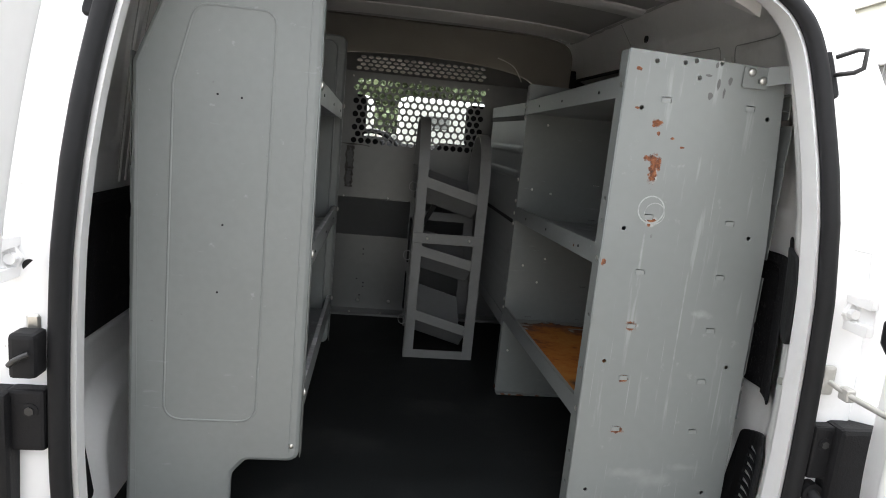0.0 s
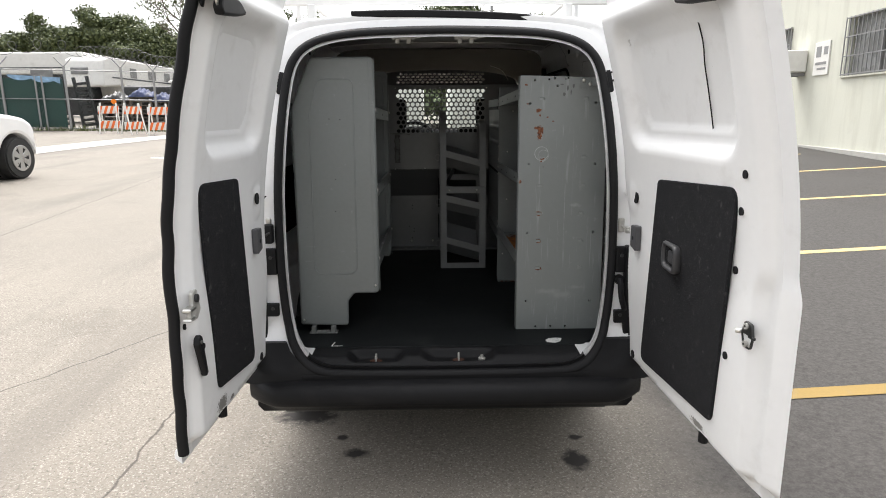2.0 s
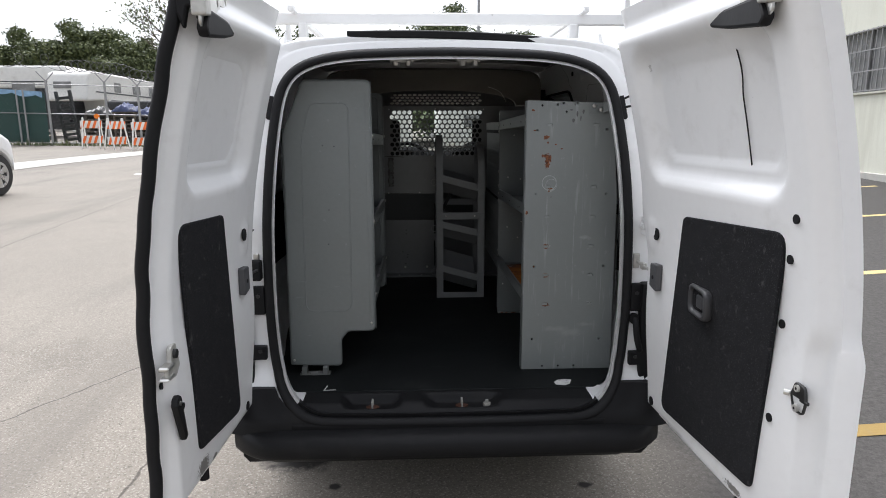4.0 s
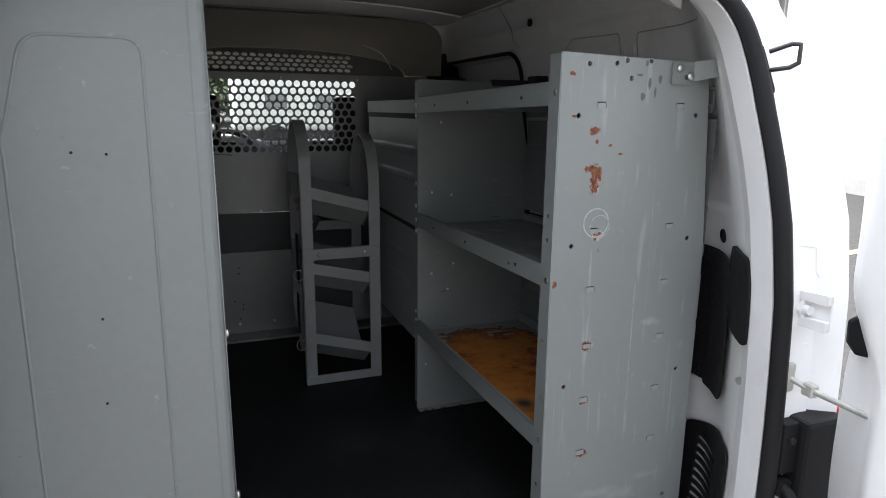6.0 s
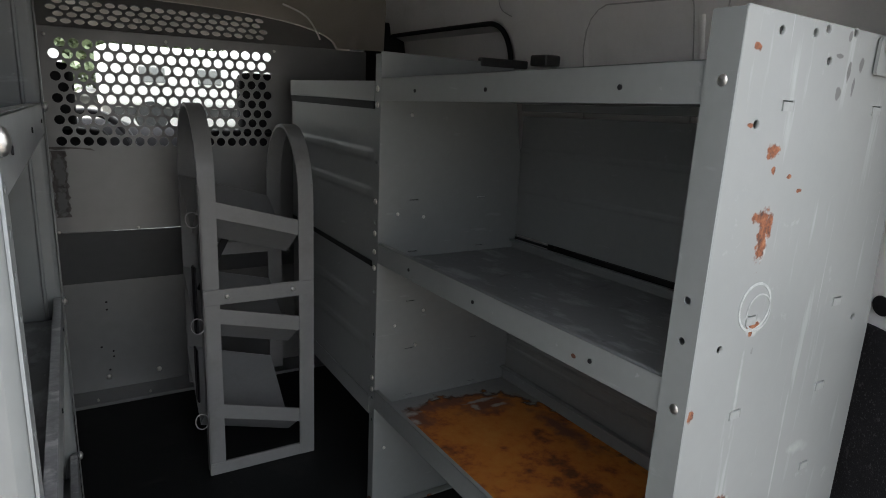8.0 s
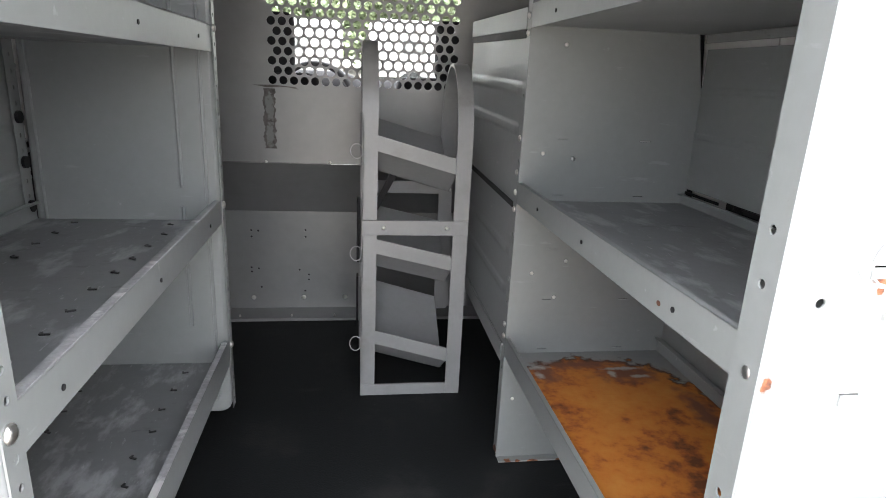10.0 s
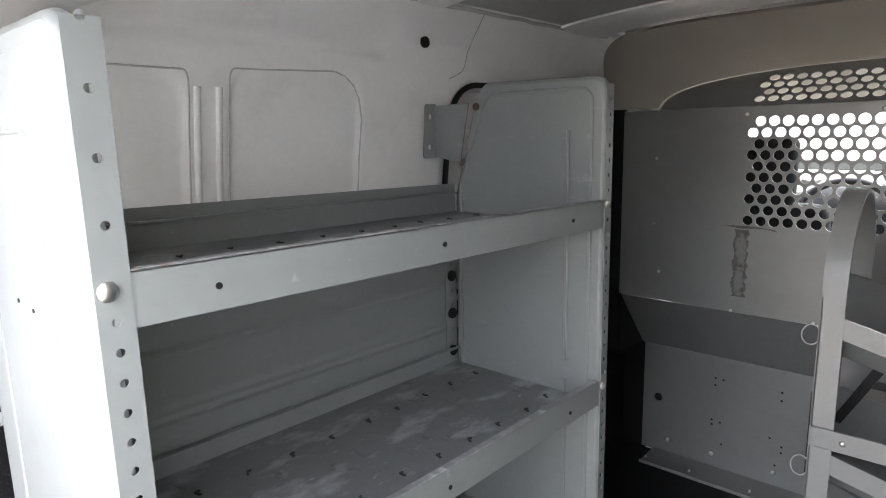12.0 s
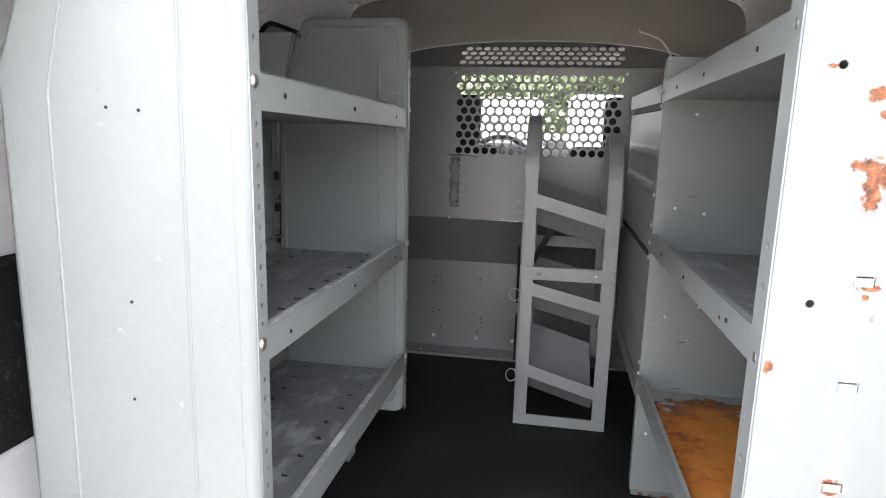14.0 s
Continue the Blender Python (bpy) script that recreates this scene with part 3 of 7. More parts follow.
def wall_x(y, z):
    ya = between(REAR_Y, z) + 0.06
    x = max(0.60, between(OPEN_X, z)) + 0.02
    x += (between(WALL_X, z) - x) * ease(ya - 0.02, ya + 0.24, y)
    # pressed upper panels, the rib between them and the side opening
    x += 0.007 * inside(y, z, 0.335, 0.722, 1.378, 1.805, 0.06, 0.010)
    x += 0.006 * inside(y, z, 0.792, 1.096, 1.30, 1.815, 0.06, 0.010)
    x += 0.05 * inside(y, z, 1.36, 2.2, 1.25, 1.81, 0.10, 0.02)
    x += 0.012 * inside(y, z, 0.45, 1.16, 1.842, 1.885, 0.02, 0.016)
    # lower cavities behind the trim
    x += 0.02 * inside(y, z, 0.42, 1.28, 0.93, 1.27, 0.05, 0.02)
    x -= 0.05 * inside(y, z, 0.45, 1.35, 0.40, 0.84, 0.18, 0.05)
    return x


def wall_inner(side):
    def f(s, t):
        z = 0.47 + t * 1.50
        ya = between(REAR_Y, z) + 0.06
        y = 0.22 + s * 2.08 + (ya - 0.22) * (1 - s) ** 8
        return Vector((side * wall_x(y, z), y, z))

    def g(s, t):
        p = f(s, t)
        return Vector((side * max(body_x(p.z) - 0.003, abs(p.x) + 0.012), p.y, p.z))
    return shell(300, 150, f, g)


for side, word in ((-1, "driver"), (1, "kerb")):
    part("side_wall", wall_inner(side), INNER, van, "bare painted inner side panel of the van", smooth=50)
    for y in (0.737, 0.776):
        part("pressed_rib", pipe([(side * (wall_x(y, z) + 0.0035), y, z) for z in [1.30 + 0.0475 * k for k in range(11)]], 0.0075), INNER, van)
    # Grey lines stand for the shaded groove round each pressed panel.
    for loop in ([(0.795, 1.32), (0.795, 1.806), (1.02, 1.813), (1.050, 1.806), (1.074, 1.789), (1.089, 1.764), (1.096, 1.72), (1.094, 1.32)], [(0.722, 1.32), (0.722, 1.800), (0.52, 1.802), (0.40, 1.795)]):
        seam = [(y, z) for k in range(len(loop) - 1) for y, z in [tuple(Vector(loop[k]).lerp(Vector(loop[k + 1]), i / 10)) for i in range(10)]]
        part("panel_seam", pipe([(side * (wall_x(y, z) - 0.0002), y, z) for y, z in seam], 0.0016), ROOFSKIN, van, "thin grey line for the shaded groove of a pressed panel")
    # gasket round the side opening
    part("window_gasket", pipe([(side * (between(WALL_X, z) - 0.004), y, z) for y, z in round_poly([(1.37, 1.27), (2.15, 1.27), (2.15, 1.805), (1.37, 1.805)], 0.10, 6)], 0.007, closed=True), RUBBER, van)
    # black fibre trim, vent and pillar cover, moulded to the wall
    inset = 0.0 if side > 0 else 0.024
    def on_wall(outline, r, thick, holes=(), lift=0.004):
        me = plate([round_poly(outline, r)] + list(holes), thick, Matrix.Identity(4), min(0.002, thick / 3))
        bm = bmesh.new()
        bm.from_mesh(me)
        for k in range(14):
            yk = min(p[0] for p in outline) + 0.02 + 0.022 * k
            bmesh.ops.bisect_plane(bm, geom=bm.verts[:] + bm.edges[:] + bm.faces[:], plane_co=(yk, 0, 0), plane_no=(1, 0, 0))
        for v in bm.verts:
            y, z, d = v.co
            v.co = (side * (wall_x(y, max(1.0, z) if lift > 0.01 else z) - lift - thick / 2 - d), y, z)
        bmesh.ops.recalc_face_normals(bm, faces=bm.faces[:])
        return bm
    rear = 0.295 if side > 0 else 0.350
    part("wall_trim", on_wall([(rear + 0.016, 0.945), (1.22, 0.93), (1.22, 1.285), (rear, 1.290)], 0.05, 0.006, lift=0.012), CARPET, van, "black fibre trim board")
    slats = [rect(0.31, 0.42, 0.62 + 0.022 * i, 0.632 + 0.022 * i) for i in range(9)]
    part("wheel_vent", on_wall([(0.228, 0.57), (0.47, 0.57), (0.47, 0.825), (0.31, 0.880), (0.228, 0.886)], 0.03, 0.008, slats), PLASTIC, van, "black slotted vent cover")
    part("pillar_cover", on_wall([(y + (inset or -0.007), z) for y, z in ((0.288, 1.332), (0.221, 1.316), (0.211, 1.27), (0.207, 1.185), (0.210, 1.133), (0.308, 1.152), (0.308, 1.30))], 0.016, 0.012), PLASTIC, van, "black moulded pillar cover")
    part("stud", rod(bmesh.new(), (side * 0.700, 0.222, 1.052), (side * 0.730, 0.222, 1.052), 0.008, 12), STEEL, van)
    part("plug", on_wall(circle(0.403 + 0.8 * inset, 1.321, 0.0165, 18), 0, 0.004, lift=0.001), RUBBER, van)
    plug = rod(bmesh.new(), (0, -0.003, 0), (0, 0.003, 0), 0.012, 16)
    part("plug", plug, RUBBER, van, m=Matrix.Translation((side * 0.728, 1.25, 1.885)) @ Matrix.Rotation(radians(90), 4, "Z"))

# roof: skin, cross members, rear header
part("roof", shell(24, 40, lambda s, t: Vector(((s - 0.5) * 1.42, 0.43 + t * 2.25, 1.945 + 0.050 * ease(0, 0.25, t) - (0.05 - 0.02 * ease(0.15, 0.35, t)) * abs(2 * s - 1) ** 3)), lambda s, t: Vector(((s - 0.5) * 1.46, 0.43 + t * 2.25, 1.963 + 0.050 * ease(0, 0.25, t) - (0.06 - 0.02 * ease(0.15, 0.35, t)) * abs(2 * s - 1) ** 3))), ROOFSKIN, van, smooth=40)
for y0, y1 in ((0.70, 0.80), (1.17, 1.28), (1.73, 1.965)):
    part("roof_beam", shell(24, 6, lambda s, t: Vector(((s - 0.5) * 1.36, y0 + t * (y1 - y0), 1.986 - 0.028 * abs(2 * s - 1) ** 3 - 0.010 * math.sin(math.pi * t) ** 0.4)), lambda s, t: Vector(((s - 0.5) * 1.36, y0 + t * (y1 - y0), 1.992 - 0.028 * abs(2 * s - 1) ** 3))), INNER, van, "painted roof cross member", smooth=50)
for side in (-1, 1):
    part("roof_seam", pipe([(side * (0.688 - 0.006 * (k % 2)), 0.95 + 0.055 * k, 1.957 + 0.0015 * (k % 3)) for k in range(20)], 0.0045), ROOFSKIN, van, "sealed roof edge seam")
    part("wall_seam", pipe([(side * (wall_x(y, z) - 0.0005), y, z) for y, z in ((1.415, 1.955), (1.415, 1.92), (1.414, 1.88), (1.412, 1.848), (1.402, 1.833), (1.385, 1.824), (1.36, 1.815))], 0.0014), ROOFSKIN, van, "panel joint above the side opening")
part("rear_header", shell(30, 8, lambda s, t: Vector(((s - 0.5) * 1.24, 0.40 + 0.20 * t, 1.885 + 0.075 * t - 0.08 * abs(2 * s - 1) ** 4)), lambda s, t: Vector(((s - 0.5) * 1.24, 0.40 + 0.20 * t, 1.92 + 0.06 * t))), INNER, van, smooth=50)
for x in (-0.17, 0.10):
    lt = boxes((x - 0.05, x + 0.05, 0.42, 0.45, 1.862, 1.885), (x - 0.035, x - 0.015, 0.40, 0.44, 1.845, 1.87), (x + 0.015, x + 0.035, 0.40, 0.44, 1.845, 1.87), bevel=0.003)
    part("top_striker", lt, STEEL, van, "zinc door latch striker")
    part("release_rod", pipe([(x + 0.05, 0.43, 1.872), (x + 0.10, 0.44, 1.88), (x + 0.13, 0.46, 1.89)], 0.005), STEEL, van)

# floor, sill, bumper
part("floor_pan", boxes((-0.78, 0.78, 0.20, 2.45, 0.44, 0.535), bevel=0.004), WHITE, van)
mat_bm = plate([round_poly([(-0.61, 0.19), (0.61, 0.19), (0.755, 0.36), (0.755, 2.262), (-0.755, 2.262), (-0.755, 0.36)], 0.03)], 0.012, XY(FLOOR - 0.006), 0.003)
floor_mat = thing("floor_mat", mat_bm, MAT, "black rubber cargo floor mat with scuffs", "mat", smooth=40)
scoop = lambda u, c, w: ease(0, 1, max(0.0, 1 - abs(u - c) / w) * 2.2)


def sill_top(s, t):
    x, y = (s - 0.5) * 1.145, 0.02 + 0.172 * t
    z = 0.500 + 0.046 * ease(0.0, 0.45, t)
    dip = max(scoop(x, -0.30, 0.13), scoop(x, 0.055, 0.17))
    z -= 0.035 * dip * ease(0.25, 0.42, t) * (1 - ease(0.72, 0.9, t))
    return Vector((x, y, z))


part("sill_cover", shell(120, 28, sill_top, lambda s, t: Vector(((s - 0.5) * 1.145, 0.02 + 0.172 * t, 0.42))), PLASTIC, van, "black plastic sill cover with latch recesses", smooth=50)
for x in (-0.30, 0.055):
    st = rods(((x, 0.10, 0.50), (x, 0.10, 0.538), 0.004), ((x, 0.10, 0.538), (x, 0.13, 0.538), 0.004), ((x, 0.13, 0.50), (x, 0.13, 0.538), 0.004))
    part("striker_plate", plate([round_poly([(x - 0.030, 0.115), (x, 0.092), (x + 0.030, 0.115), (x, 0.138)], 0.008)], 0.004, XY(0.513)), RUSTPLATE, van, "rusty striker plate")
    part("sill_striker", st, ZINC, van, "worn metal floor striker")
part("sill_nut", rods(((0.155, 0.115, 0.505), (0.155, 0.115, 0.522), 0.016), ((0.155, 0.115, 0.52), (0.155, 0.115, 0.534), 0.007), n=12), ZINC, van, "zinc striker nut")
for side in (-1, 1):
    part("sill_corner", boxes((side * 0.572, side * 0.70, 0.07, 0.215, 0.44, 0.548), bevel=0.004), WHITE, van, "white painted sill corner")
    part("sill_bolt", rod(bmesh.new(), (side * 0.635, 0.15, 0.545), (side * 0.635, 0.15, 0.556), 0.009, 6), ZINC, van)


def bumper_face(s, t):
    x = (s - 0.5) * 1.64
    a = abs(2 * s - 1)
    wrap = 0.10 * max(0.0, (a - 0.80) / 0.20) ** 2
    prof = [(0.0, 0.08, 0.30), (0.12, 0.0, 0.366), (0.25, -0.052, 0.382), (0.40, -0.074, 0.402), (0.60, -0.076, 0.440), (0.72, -0.064, 0.466), (0.84, -0.028, 0.478), (1.0, 0.06, 0.480)]
    near = [min(1.0, max(0.0, t + 0.012 * k)) for k in range(-7, 8)]
    y = float(np.mean(np.interp(near, [p[0] for p in prof], [p[1] for p in prof]))) + wrap
    z = float(np.mean(np.interp(near, [p[0] for p in prof], [p[2] for p in prof]))) + 0.02 * max(0, (a - 0.85) / 0.15) ** 2 * (1 if t > 0.5 else 0)
    return Vector((x, min(y, 0.12), z))


part("bumper", shell(60, 40, bumper_face, lambda s, t: Vector(((s - 0.5) * 1.60, 0.13, 0.28 + 0.2 * t))), PLASTIC, van, "black unpainted plastic rear bumper", smooth=45)
part("bumper_cover", boxes((-0.60, 0.60, 0.0, 0.035, 0.46, 0.500), bevel=0.008, seg=2), PLASTIC, van)
under = boxes((-0.72, 0.72, 0.1, 3.4, 0.28, 0.44), bevel=0.02)
part("underbody", under, DARKSTEEL, van)
for x in (-0.70, 0.70):
    for y in (0.85, 3.45):
        w = rod(bmesh.new(), (x - 0.09, y, 0.31 + ground_z(x, y)), (x + 0.09, y, 0.31 + ground_z(x, y)), 0.31, 32)
        part("wheel", w, TYRE, van, smooth=40)

# outer roof rack
for y in (1.0, 2.0):
    part("rack_bar", boxes((-0.94, 0.94, y - 0.02, y + 0.02, 2.095, 2.15), bevel=0.006), WHITE, van, "white steel roof rack crossbar")
    for x in (-0.925, 0.925):
        part("rack_stop", boxes((x - 0.014, x + 0.014, y - 0.014, y + 0.014, 2.145, 2.27), bevel=0.004), WHITE, van, "upright load stop")
    for x in (-0.66, 0.66):
        part("rack_foot", boxes((x - 0.02, x + 0.02, y - 0.03, y + 0.03, 1.96, 2.10), bevel=0.005), WHITE, van)
for x in (-0.70, 0.70):
    part("rack_rail", boxes((x - 0.015, x + 0.015, 0.9, 2.6, 2.14, 2.17), bevel=0.005), WHITE, van)
for side in (-1, 1):
    part("corner_cover", shell(12, 10, lambda s, t: Vector((side * ((between(OPEN_X, 0.47 + 0.15 * t) + 0.028) * (1 - s) + 0.858 * s), between(REAR_Y, 0.47 + 0.15 * t) - 0.024 - 0.014 * ease(0.3, 0.7, s) + 0.03 * s ** 8, 0.47 + 0.15 * t)), lambda s, t: Vector((side * (0.69 + 0.168 * s), 0.125, 0.47 + 0.15 * t))), PLASTIC, van, "black plastic corner cover", smooth=50)
arc_z = lambda x: 1.953 - 0.022 * x - 0.075 * x * x
part("brake_light", plate([[(-0.38 + 0.0387 * i, arc_z(-0.38 + 0.0387 * i) - 0.013) for i in range(21)] + [(0.394 - 0.0387 * i, arc_z(0.394 - 0.0387 * i) + 0.018) for i in range(21)]], 0.06, XZ(0.352), 0.006), PLASTIC, van, "black high-mounted brake lamp strip")

# fittings round the opening: hooks, hinges, strap, tail lamps
for side in (-1, 1):
    hx = 0.0 if side > 0 else 0.014
    hk = base("hook_holder", (side * 0.695, 0.25, 1.69))
    hang(hk, van)
    part("hook_plate", plate([round_poly([(-0.012, -0.062), (0.012, -0.062), (0.012, 0.062), (-0.012, 0.062)], 0.012)], 0.014, Matrix.Translation((0.682 if side > 0 else -0.664, 0.240, 1.69)) @ Matrix.Rotation(radians(-20), 4, "X") @ XZ(0) @ Matrix.Rotation(side * radians(6), 4, "Z"), 0.004), PLASTIC, hk)
    part("hook_loop", pipe([(side * (x - hx), y, z) for x, y, z in ((0.690, 0.232, 1.712), (0.708, 0.20, 1.724), (0.716, 0.188, 1.722), (0.716, 0.188, 1.690), (0.708, 0.20, 1.682), (0.690, 0.232, 1.678))], 0.0045, smooth_path=False), DARKSTEEL, hk)
    for z, h in ((0.955, 0.055), (0.75, 0.027)):
        if side > 0:
            z -= 0.006 if z > 0.9 else 0.045
        x0, x1 = (0.700, 0.76) if side < 0 else (0.714, 0.80)
        hg = base("hinge", (side * 0.69, 0.08, z))
        hang(hg, van)
        fy = between(REAR_Y, z)
        part("hinge_block", boxes((side * x0, side * x1, fy - 0.026, fy + 0.005, z - h, z + h), bevel=0.006, seg=2), PLASTIC, hg)
        part("hinge_recess", rod(bmesh.new(), (side * (x0 + 0.022), fy - 0.0275, z + h * 0.35), (side * (x0 + 0.022), fy - 0.020, z + h * 0.35), 0.013, 14), RUBBER, hg)
        part("hinge_bolt", rod(bmesh.new(), (side * (x0 + 0.022), fy - 0.031, z + h * 0.35), (side * (x0 + 0.022), fy - 0.024, z + h * 0.35), 0.008, 6), DARKSTEEL, hg)
    arm = base("door_hinge", (side * 0.76, 0.14, 1.23))
    hang(arm, van)
    part("hinge_pad", plate([round_poly([(0.742, 1.228), (0.758, 1.199), (0.80, 1.196), (0.80, 1.262), (0.758, 1.258)], 0.006)], 0.010, Matrix.Diagonal((side, 1, 1, 1)) @ XZ(0.142), 0.002), WHITE, arm, smooth=40)
    for hx, hz in ((0.755, 1.230), (0.768, 1.250), (0.766, 1.209)):
        part("hinge_screw", rods(((side * hx, 0.124, hz), (side * hx, 0.140, hz), 0.0095), n=12), WHITE, arm)
    part("hinge_leaf", merged(*[plate([round_poly([(0.146, z0), (0.012, z0 - 0.006), (0.012, z1 + 0.008), (0.146, z1)], 0.004)], d, Matrix.Rotation(side * radians(6), 4, "Z") @ YZ(side * x), 0.0012) for x, z0, z1, d in ((0.775, 1.204, 1.256, 0.005), (0.769, 1.200, 1.209, 0.016), (0.769, 1.252, 1.261, 0.016))]), WHITE, arm, "white painted pressed hinge leaf", smooth=40)
    part("body_hole", rod(bmesh.new(), (side * 0.735, 0.1455, 1.215), (side * 0.735, 0.150, 1.215), 0.012, 18), RUBBER, van)
    part("body_seam", pipe([(side * x, between(REAR_Y, z) - 0.0015, z) for x, z in ((0.748, 1.352), (0.790, 1.346), (0.792, 1.296), (0.802, 1.288))], 0.0016, smooth_path=False), WHITE, van)
    part("body_seam", pipe([(side * x, between(REAR_Y, z) + 0.0005, z) for x, z in ((0.742, 1.160), (0.80, 1.150), (0.802, 1.10))], 0.0016, smooth_path=False), WHITE, van)
    part("lamp_housing", boxes((side * 0.752, side * 0.860, 0.092, 0.20, 0.60, 1.008), bevel=0.010, seg=2), PLASTIC, van, "black tail lamp housing")
    part("tail_lamp", boxes((side * 0.862, side * 0.886, 0.096, 0.36, 0.60, 1.015), bevel=0.008, seg=3), REDLENS, van, "red tail lamp lens")
part("latch_box", boxes((-0.748, -0.706, 0.096, 0.141, 1.035, 1.112), bevel=0.008, seg=2), RUBBER, van, "black latch housing")
part("latch_plate", boxes((-0.738, -0.715, 0.133, 0.142, 1.10, 1.135), bevel=0.004), STEEL, van)
part("latch_lever", pipe([(-0.742, 0.090, 1.062), (-0.73, 0.082, 1.075), (-0.712, 0.090, 1.082)], 0.005), DARKSTEEL, van)
part("check_plate", boxes((0.722, 0.748, 0.130, 0.144, 1.062, 1.122), bevel=0.006, seg=2), ZINC, van, "zinc door check bracket")
part("check_arm", merged(pipe([(0.735, 0.138, 1.092), (0.750, 0.097, 1.078), (0.748, 0.04, 1.080), (0.738, -0.03, 1.085)], 0.0055), boxes_mesh((0.741, 0.760, 0.086, 0.112, 1.066, 1.092))), ZINC, van, "zinc door check arm")
part("wire_conduit", pipe([(0.734, 0.132, 0.862), (0.734, 0.099, 0.865), (0.731, 0.086, 0.83), (0.738, 0.082, 0.78), (0.752, 0.084, 0.742), (0.762, 0.12, 0.73)], 0.012), RUBBER, van, "black rubber wiring boot")
part("conduit_collar", rod(bmesh.new(), (0.734, 0.109, 0.862), (0.734, 0.134, 0.862), 0.021, 16), RUBBER, van)


# ---- rear doors ----
def lean(z):
    return 0.214 * max(0.0, z - 1.1) ** 1.636


def rear_door(side, u0, width, recess, word):
    """Inner skin pressed in steps; side 1 hangs on the right post, -1 on the left."""
    door = base("rear_door", (side * 0.71, -0.05, 0.55), word)
    hang(door, van)
    z0, z1 = 0.545, 1.982

    def hinge_edge(z):
        return u0 - (0.058 * ease(1.12, 1.33, z) if side > 0 else 0.0)

    def place(u, z, w):
        x = 0.706 + 0.068 * u - lean(z) + 0.03 * ease(1.0, 0.55, z) * (1 - u) + w
        return Vector((side * x, -0.045 - u, z))

    def skin(s, t):
        z = z0 + t * (z1 - z0)
        h = hinge_edge(z)
        u = h + s * (width - h)
        w = 0.042 * ease(1.12, 1.6, z) * (1 - ease(h, h + 0.085, u)) if side > 0 else 0.0
        lower = 0.022 * ease(1.17, 1.09, z) if side > 0 else 0.0
        w += 0.028 * ease(width - 0.05 - lower, width - 0.02 - lower, u) + 0.03 * (1 - ease(h, h + 0.05, u)) ** 2
        w += 0.045 * (1 - ease(0.02, 0.055, z - z0)) + 0.035 * ease(z1 - 0.11, z1 - 0.05, z)
        # the blanked window and its lower shelf
        w += 0.040 * inside(u, z, recess[0], recess[1], recess[2], recess[3], 0.10, 0.055)
        w += 0.012 * inside(u, z, recess[0] + 0.07, recess[1] - 0.07, recess[2] + 0.08, recess[3] - 0.07, 0.07, 0.006)
        # raised boss for the hole and the stop
        w -= 0.006 * inside(u, z, 0.015, 0.10, 1.17, 1.30, 0.04, 0.02)
        return place(u, z, w)

    def outer(s, t):
        z = z0 - 0.012 + t * (z1 - z0 + 0.018)
        step = 0.020 * ease(1.17, 1.09, z) if side > 0 else 0.0
        h = hinge_edge(z)
        wrap = (0.085 if side > 0 else 0.0) * (1 - s) ** 8
        u = h - wrap * ease(1.33, 1.12, z) + s * (width + 0.012 + step - h)
        return place(u, z, 0.060 + 0.3 * wrap + 0.03 * ease(1.12, 1.6, z) * (1 - ease(h, h + 0.085, u)) if side > 0 else 0.046)
    part("door_skin", shell(70, 110, skin, outer), WHITE, door, "white pressed-steel inner door skin", smooth=50)
    return door, place


def disc_on(door, place, side, u, z, r, material, name, label="", depth=0.0025, n=18, sunk=0.0):
    c = place(u, z, sunk - 0.001 - 0.006 * inside(u, z, 0.015, 0.10, 1.17, 1.30, 0.04, 0.02))
    part(name, rod(bmesh.new(), (-depth, 0, 0), (depth, 0, 0), r, n), material, door, label, m=Matrix.Translation(c))


def trim_on(door, place, side, outline, w, material, name, label, bevel=0.004):
    """A flat board bent to lie on the door skin."""
    me = plate([round_poly(outline, 0.035)], 0.012, Matrix.Identity(4), bevel)
    for v in me.vertices:
        u, z, d = v.co
        v.co = place(u, z, w - d)
    return part(name, me, material, door, label, smooth=40)


right_door, rp = rear_door(1, -0.02, 0.92, (0.06, 0.80, 1.42, 1.86), "wide white rear door swung open")
board = trim_on(right_door, rp, 1, [(0.142, 0.633), (0.70, 0.66), (0.778, 1.362), (0.290, 1.333)], 0.0, CARPET, "trim_board", "black fibre door trim board")
HU, HZ = 0.413, 1.094
hd = base("door_handle", rp(HU, HZ, -0.02))
hang(hd, right_door)
on_door = lambda dx: Matrix.Translation(rp(HU, HZ, dx)) @ Matrix.Rotation(radians(-3.9), 4, "Z") @ YZ(0)
ring = plate([rect(-0.068, 0.068, -0.046, 0.046, 0.030, 6), rect(-0.050, 0.050, -0.032, 0.032, 0.020, 6)], 0.026, on_door(-0.016), 0.007)
part("handle_ring", ring, HANDLEPL, hd, smooth=60)
part("handle_cup", plate([rect(-0.05, 0.05, -0.034, 0.034, 0.02, 5)], 0.004, on_door(-0.007)), PLASTIC, hd)
part("handle_paddle", plate([rect(-0.030, 0.022, -0.020, 0.020, 0.010, 5)], 0.014, on_door(-0.014), 0.005), HANDLEPL, hd, smooth=60)
for u, z in ((0.817, 1.40), (0.79, 1.302), (0.764, 1.139), (0.749, 0.891)):
    disc_on(right_door, rp, 1, u, z, 0.011, RUBBER, "plug")
disc_on(right_door, rp, 1, 0.092, 1.244, 0.021, RUBBER, "plug")
disc_on(right_door, rp, 1, 0.055, 0.617, 0.016, RUBBER, "plug")
